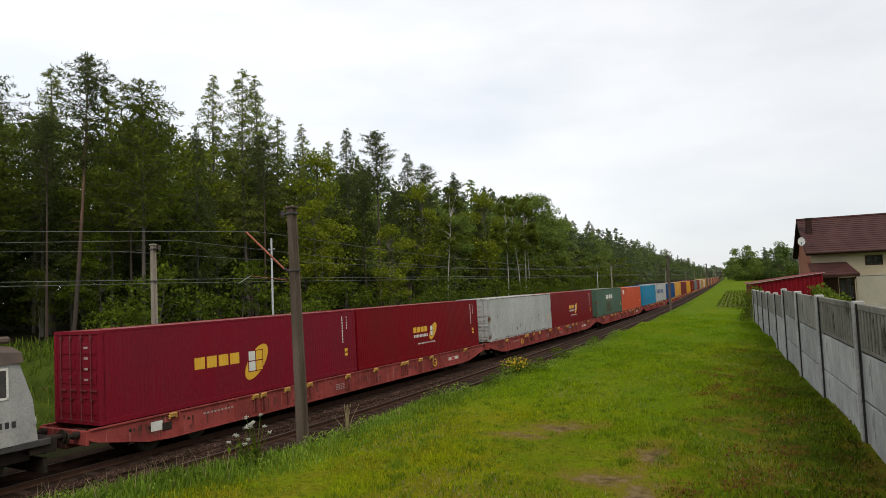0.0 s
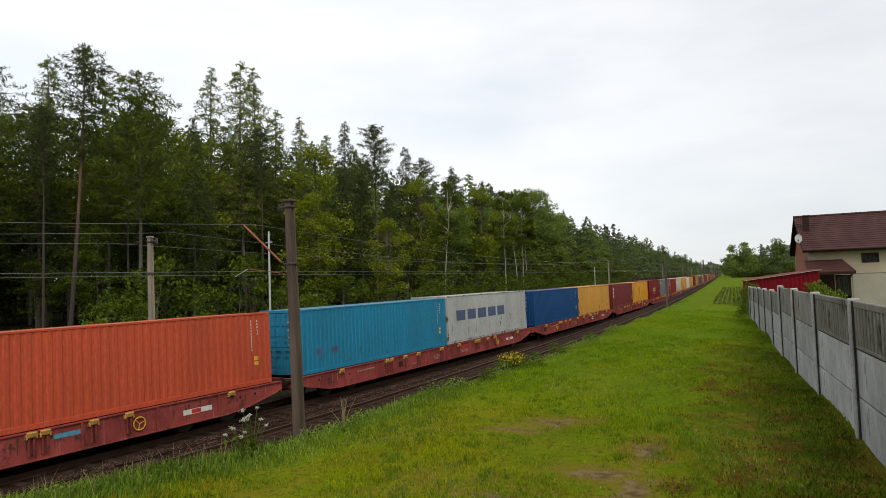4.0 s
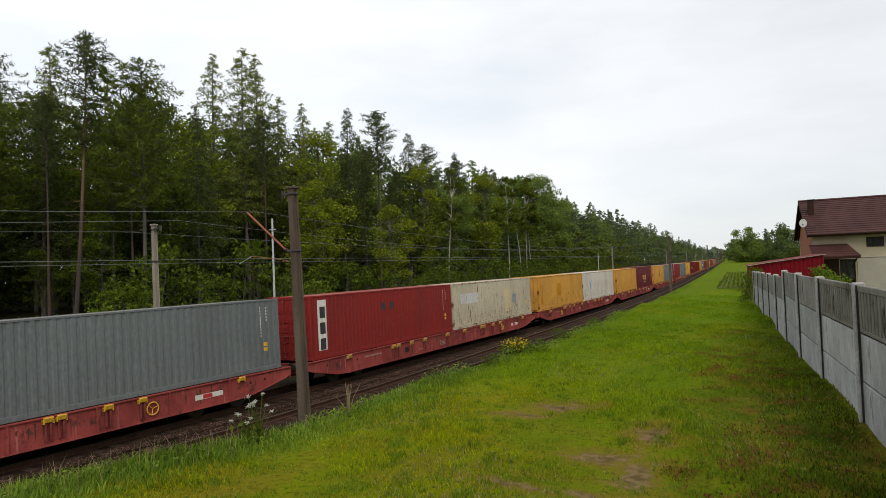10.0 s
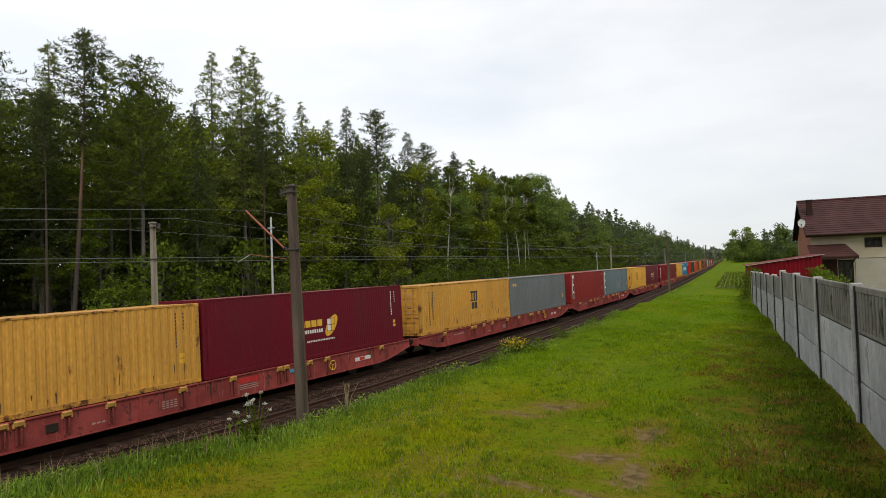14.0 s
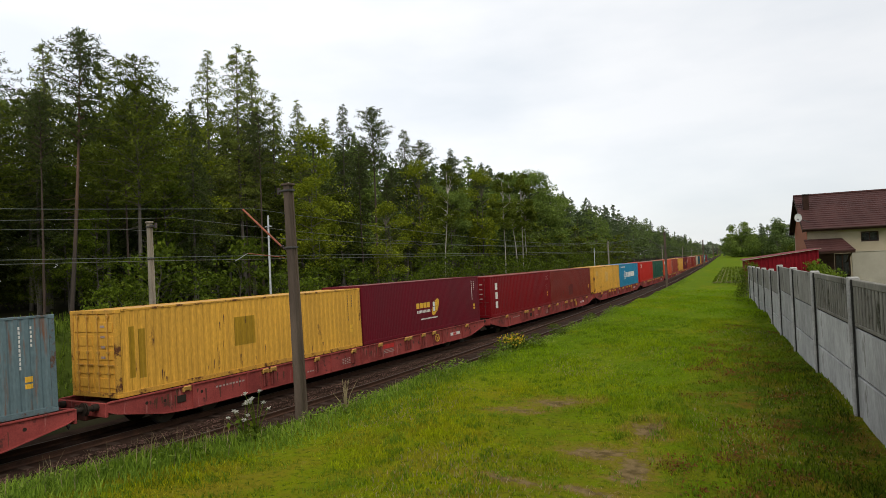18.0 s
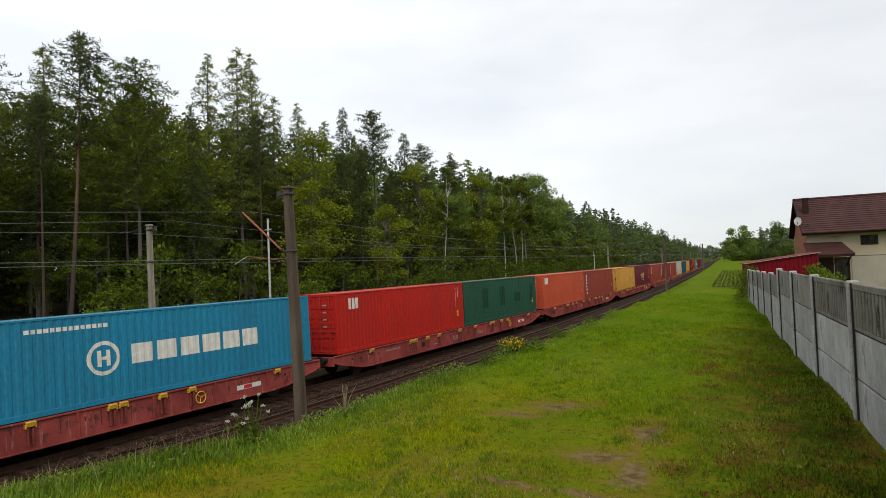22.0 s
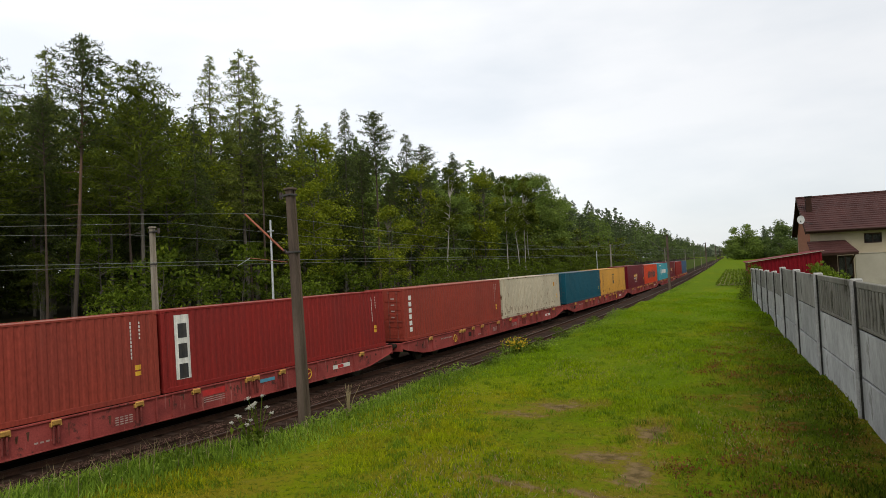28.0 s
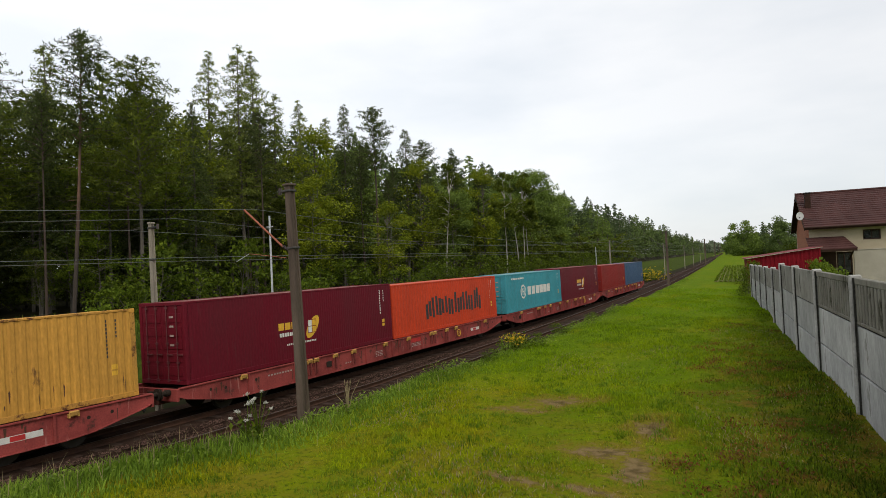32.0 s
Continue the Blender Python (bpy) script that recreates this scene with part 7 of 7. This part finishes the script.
# ---------------------------------------------------------------- field with crop rows
def build_field():
    rng = np.random.default_rng(8)
    root = tagged(empty("crop_field", pose(0.15, 39, TERRACE - 0.045)), "small field of young crops in straight rows on bare soil", "crop field")
    bm = bmesh.new()
    for i in range(15):
        x = -0.75 + 0.25 * i
        ln = 36
        ys = np.arange(0, ln, 1.2)
        prev = None
        for y in ys:
            sh = 0.012 * y
            q = [bm.verts.new((x - 0.12 + sh, y, 0.03)), bm.verts.new((x - 0.04 + sh, y, 0.085 + 0.015 * math.sin(y * 3 + i))), bm.verts.new((x + 0.04 + sh, y, 0.085 + 0.015 * math.sin(y * 3 + i))), bm.verts.new((x + 0.12 + sh, y, 0.03))]
            if prev:
                for a in range(3):
                    bm.faces.new((prev[a], prev[a + 1], q[a + 1], q[a]))
            prev = q
        c = np.c_[x + 0.012 * np.linspace(0, ln, 420) + rng.normal(0, 0.035, 420), np.linspace(0, ln, 420), 0.13 + rng.uniform(-0.04, 0.07, 420)]
        piece("crop_row", crown_mesh("crop_row", c, 0.07, rng, M["leaf_bright"], 1.0), root)
    part("soil_ridges", bm, M["soil"], root, "brown soil ridges")
    part("soil_bed", box(-0.92, 3.1, -0.05, 36.2, -0.4, 0.015), M["soil"], root, "brown bare soil")


build_field()


# ---------------------------------------------------------------- meadow growth
def blades(name, x, y, h, width, material, label, category, seed, lean=0.5):
    """Grass: one bent two-triangle blade a point."""
    rng = np.random.default_rng(seed)
    k = len(x)
    z = ground_z(x, y) - 0.01
    a = rng.uniform(0, math.tau, k)
    dx, dy = np.cos(a) * width / 2, np.sin(a) * width / 2
    b = rng.uniform(0, math.tau, k)
    l = h * lean * rng.random(k)
    lx, ly = np.cos(b) * l, np.sin(b) * l
    base0 = np.c_[x - dx, y - dy, z]
    base1 = np.c_[x + dx, y + dy, z]
    mid0 = np.c_[x + lx * 0.35 + dx * 0.7, y + ly * 0.35 + dy * 0.7, z + h * 0.6]
    mid1 = np.c_[x + lx * 0.35 - dx * 0.7, y + ly * 0.35 - dy * 0.7, z + h * 0.6]
    tip = np.c_[x + lx, y + ly, z + h * 0.98]
    verts = np.stack([base0, base1, mid0, mid1, tip], 1).reshape(-1, 3)
    i = np.arange(k)[:, None] * 5
    faces = (i + np.array([[0, 1, 2, 3]])).tolist() + (i + np.array([[3, 2, 4]])).tolist()
    tagged(new(name, mesh_of(name, verts.tolist(), faces, material)), label, category, kind="stuff")


def bare(x, y):
    keep = np.ones(len(x), bool)
    for px, py, rx, ry in PATCHES:
        keep &= ((x - px) / (rx * 1.0)) ** 2 + ((y - py) / (ry * 1.0)) ** 2 > 1
    return keep


def build_grass():
    rng = np.random.default_rng(3)
    # short meadow grass, denser towards the standpoint
    k = 165000
    y = 3.0 + 29 * rng.random(k) ** 2.0
    x = edge_x(y) + (np.where(y > 26, 2.5, 1.3) - edge_x(y)) * rng.random(k)
    # and on round and behind it
    x, y = np.r_[x, rng.uniform(-4.5, 1.3, 26000)], np.r_[y, rng.uniform(-6.0, 3.2, 26000)]
    k = len(x)
    clump = np.sin(x * 3.1 + np.sin(y * 2.3)) * np.sin(y * 2.7 + np.sin(x * 1.9))
    keep = (bare(x, y) | (rng.random(k) < 0.15)) & (rng.random(k) < 0.7 + 0.3 * clump) & (rng.random(k) < 1.25 - (y - 3) / 29)
    x, y = x[keep], y[keep]
    h = (0.012 + 0.026 * rng.random(len(x)) + 0.018 * np.clip(np.sin(x * 3.1 + np.sin(y * 2.3)) * np.sin(y * 2.7 + np.sin(x * 1.9)), 0, 1)) * (1 + y / 40)
    blades("meadow_grass", x, y, h, 0.008 * (1 + y / 12), M["blade"], "short green meadow grass with yellowish tips", "grass", 1, 0.9)
    # tufts that stand up out of the short turf
    k = 1500
    cy = 3.4 + 15 * rng.random(k) ** 1.5
    cx = edge_x(cy) + 0.3 + (1.1 - edge_x(cy)) * rng.random(k)
    cx, cy = cx[bare(cx, cy)], cy[bare(cx, cy)]
    size = rng.uniform(0.5, 1.3, len(cx))
    per = 30
    x = np.repeat(cx, per) + rng.normal(size=len(cx) * per) * np.repeat(size, per) * 0.045
    y = np.repeat(cy, per) + rng.normal(size=len(cx) * per) * np.repeat(size, per) * 0.045
    h = np.repeat(size, per) * (0.02 + 0.045 * rng.random(len(x)))
    blades("grass_tufts", x, y, h, 0.006 * (1 + y / 14), M["blade_tuft"], "lush green tufts in the short meadow grass", "grass", 8, 0.9)
    # tall grass along the brow of the cutting
    k = 64000
    y = 2.6 + 45 * rng.random(k) ** 2.0
    d = np.abs(rng.normal(0, 0.42, k))
    x = edge_x(y) - 0.25 + d
    h = (0.06 + 0.22 * rng.random(k) ** 1.3) * np.exp(-d * 1.1) * np.clip(1.45 - y / 9.5, 0.22, 1)
    blades("tall_grass", x, y, h, 0.009 * (1 + y / 14), M["blade_tall"], "tall rank grass along the brow of the cutting", "grass", 2, 0.7)
    # dry stalks among it
    k = 1300
    y = 2.8 + 16 * rng.random(k) ** 1.6
    x = edge_x(y) - 0.2 + np.abs(rng.normal(0, 0.25, k))
    blades("dry_stalks", x, y, (0.10 + 0.28 * rng.random(k) ** 2) * np.clip(1.5 - y / 8, 0.2, 1), 0.004 + 0.0003 * y, M["straw"], "dry pale grass stalks on the bank", "grass", 4, 0.5)
    # dry thatch in the meadow
    k = 22000
    y = 3.2 + 13 * rng.random(k) ** 1.4
    x = edge_x(y) + 0.6 + (1.0 - edge_x(y)) * rng.random(k)
    keep = (np.sin(x * 1.3 + 0.7) * np.sin(y * 0.9 + 1.1) > 0.15)
    x, y = x[keep], y[keep]
    blades("dry_thatch", x, y, 0.015 + 0.03 * rng.random(len(x)), 0.008, M["straw"], "yellowed thatch in the meadow", "grass", 5, 1.6)
    # weeds at the foot of the fence
    k = 16000
    y = 4.0 + 23 * rng.random(k) ** 1.6
    x = 1.20 - 0.014 * (y - 6) - np.abs(rng.normal(0, 0.42, k)) - 0.05
    blades("fence_weeds", x, y, (0.015 + 0.05 * rng.random(k)) * np.clip(1.3 - y / 22, 0.35, 1), 0.010 * (1 + y / 20), M["fence_weed"], "weeds and rank grass at the fence's foot", "grass", 6, 0.8)
    # withered brown weeds in spots along the fence
    cx, cy = rng.uniform(-0.5, 1.0, 46), 5.0 + 12 * rng.random(46) ** 1.3
    x = np.repeat(cx, 90) + rng.normal(0, 0.09, 46 * 90)
    y = np.repeat(cy, 90) + rng.normal(0, 0.11, 46 * 90)
    x = np.minimum(x, 1.1 - 0.014 * (y - 6))
    v, f = leaf_cloud(np.c_[x, y, ground_z(x, y) + 0.005 + 0.03 * rng.random(len(x))], 0.013, rng, 1.5)
    tagged(new("withered_weeds", mesh_of("withered_weeds", v.tolist(), f.tolist(), M["withered"])), "withered brown weeds in the turf by the fence", "weeds", kind="stuff")
    # grass on the forest-side bank
    k = 30000
    y = -4 + 116 * rng.random(k) ** 1.5
    n = -4.4 - 15 * rng.random(k) ** 1.2
    x = track_x(y) + n
    blades("bank_grass", x, y, 0.18 + 0.35 * rng.random(k), 0.05 * (1 + y / 60), M["bank"], "rank green grass on the forest-side bank", "grass", 7, 0.7)
    # broad-leaved herbs on the brow
    k = 9000
    y = 3 + 19 * rng.random(k) ** 1.3
    clump = 0.5 + 0.5 * np.sin(y * 2.2 + np.sin(y * 5.1))
    x = edge_x(y) - 0.15 + np.abs(rng.normal(0, 0.22, k))
    c = np.c_[x, y, ground_z(x, y) + 0.02 + 0.17 * clump * rng.random(k)]
    v, f = leaf_cloud(c, 0.019, rng, 1.5)
    tagged(new("herbs", mesh_of("herbs", v.tolist(), f.tolist(), M["herb"])), "broad-leaved green herbs among the grass", "herbs", kind="stuff")


build_grass()


def build_flowers():
    rng = np.random.default_rng(6)

    def umbel(x, y, h, spread, label):
        root = tagged(empty("hogweed", pose(x, y, float(ground_z(x, y)) - 0.02)), label, "wild flower", "white flowers on the brow")
        for i in range(7):
            a = rng.uniform(0, math.tau)
            r = spread * rng.uniform(0.2, 1)
            tip = (r * math.cos(a), r * math.sin(a), h * rng.uniform(0.6, 1.0))
            part("stem", tube([(0, 0, 0), (tip[0] * 0.4, tip[1] * 0.4, tip[2] * 0.6), tip], [0.007, 0.005, 0.003], 5), M["leaf_bush"], root)
            c = np.array(tip) + rng.normal(size=(90, 3)) * np.array([0.0105, 0.0105, 0.007])
            piece("flower_head", crown_mesh("flower_head", c, 0.0062, rng, M["flower_white"], 3.0), root, "white umbel flower head")
        c = rng.normal(size=(50, 3)) * np.array([0.1, 0.1, 0.07]) + np.array([0, 0, 0.12])
        piece("leaves", crown_mesh("leaves", c, 0.035, rng, M["leaf_bush"], 1.0), root)

    umbel(-4.69, 5.42, 0.58, 0.22, "white flowering hogweed on the grassy brow")
    umbel(-4.74, 5.30, 0.42, 0.18, "white flowering hogweed on the grassy brow")

    def twigs(x, y, h, label):
        root = tagged(empty("dead_shrub", pose(x, y, float(ground_z(x, y)) - 0.02)), label, "shrub")
        for i in range(9):
            a = rng.uniform(0, math.tau)
            r = h * rng.uniform(0.15, 0.5)
            z = h * rng.uniform(0.55, 1.0)
            part("twig", tube([(0, 0, 0), (r * 0.4 * math.cos(a), r * 0.4 * math.sin(a), z * 0.6), (r * math.cos(a), r * math.sin(a), z)], [0.008, 0.005, 0.002], 4), M["straw"], root)

    twigs(-4.40, 6.72, 0.46, "dry leafless shrub on the grassy brow")
    # yellow broom
    x, y = -3.88, 11.95
    root = tagged(empty("broom_shrub", pose(x, y, float(ground_z(x, y)) - 0.02)), "yellow flowering broom shrub on the brow", "shrub")
    c = rng.normal(size=(380, 3)) * np.array([0.15, 0.17, 0.07]) + np.array([0, 0, 0.12])
    c[:, 2] = np.maximum(c[:, 2], 0.02)
    piece("leaves", crown_mesh("leaves", c, 0.03, rng, M["leaf_bush"]), root)
    c = rng.normal(size=(260, 3)) * np.array([0.12, 0.15, 0.045]) + np.array([0, 0, 0.20])
    piece("blossom", crown_mesh("blossom", c, 0.019, rng, M["flower_yellow"]), root, "yellow flowers")["kind"] = "stuff"
    for i in range(8):
        a = rng.uniform(0, math.tau)
        part("stem", tube([(0, 0, 0), (0.18 * math.cos(a), 0.18 * math.sin(a), 0.24)], [0.008, 0.003], 4), M["leaf_bush"], root)
    # a second yellow bloom far along the line
    x, y = -14.5, 128
    root = tagged(empty("broom_shrub", pose(x, y, float(ground_z(x, y)))), "yellow flowering shrub beside the track", "shrub")
    c = rng.normal(size=(500, 3)) * np.array([2.0, 2.5, 0.6]) + np.array([0, 0, 1.2])
    piece("blossom", crown_mesh("blossom", c, 0.16, rng, M["flower_yellow"]), root, "yellow flowers")["kind"] = "stuff"
    c = rng.normal(size=(700, 3)) * np.array([2.1, 2.6, 0.6]) + np.array([0, 0, 0.8])
    piece("leaves", crown_mesh("leaves", c, 0.2, rng, M["leaf_bush"]), root)


build_flowers()

# ---------------------------------------------------------------- motion
# small surges of the train about its even run, metres
SURGE_T = (0, 2, 6, 9, 12, 18, 21, 25, 29, 32)
SURGE = (0.21, -0.35, 0.16, 0.19, 0.16, -0.25, -0.3, 0.17, 0.42, -0.33)


def train_at(t):
    """Metres along the line at which the first wagon's rear corner stands at t seconds."""
    return 8.493e-4 * t ** 3 - 1.9305e-2 * t ** 2 - 17.3482 * t + 13.139 + float(np.interp(t, SURGE_T, SURGE))


def wagon_pose(s, length):
    """A rigid wagon lies on the chord between its bogies."""
    ax, ay, _ = line(s + 2.75)
    bx, by, _ = line(s + length - 2.75)
    h = math.atan2(bx - ax, by - ay)
    return pose(ax - 2.75 * math.sin(h), ay - 2.75 * math.cos(h), 0, 0, 0, -math.degrees(h)) @ pose(0, 0, 0, 0, -math.degrees(cant(s + length / 2)), 0)


def motions():
    times = [float(k) for k in range(33)]
    for i, (w, boxes) in enumerate(TRAIN):
        poses = [(t, wagon_pose(train_at(t) + i * PITCH, 2 * BOX_L + GAP)) for t in times]
        walk(w, poses)
        for k, b in enumerate(boxes):
            walk(b, [(t, m @ pose(0, k * (BOX_L + GAP), DECK)) for t, m in poses])
    walk(LOCO, [(t, wagon_pose(train_at(t) - LOCO_BACK, LOCO_LENGTH)) for t in times])


motions()
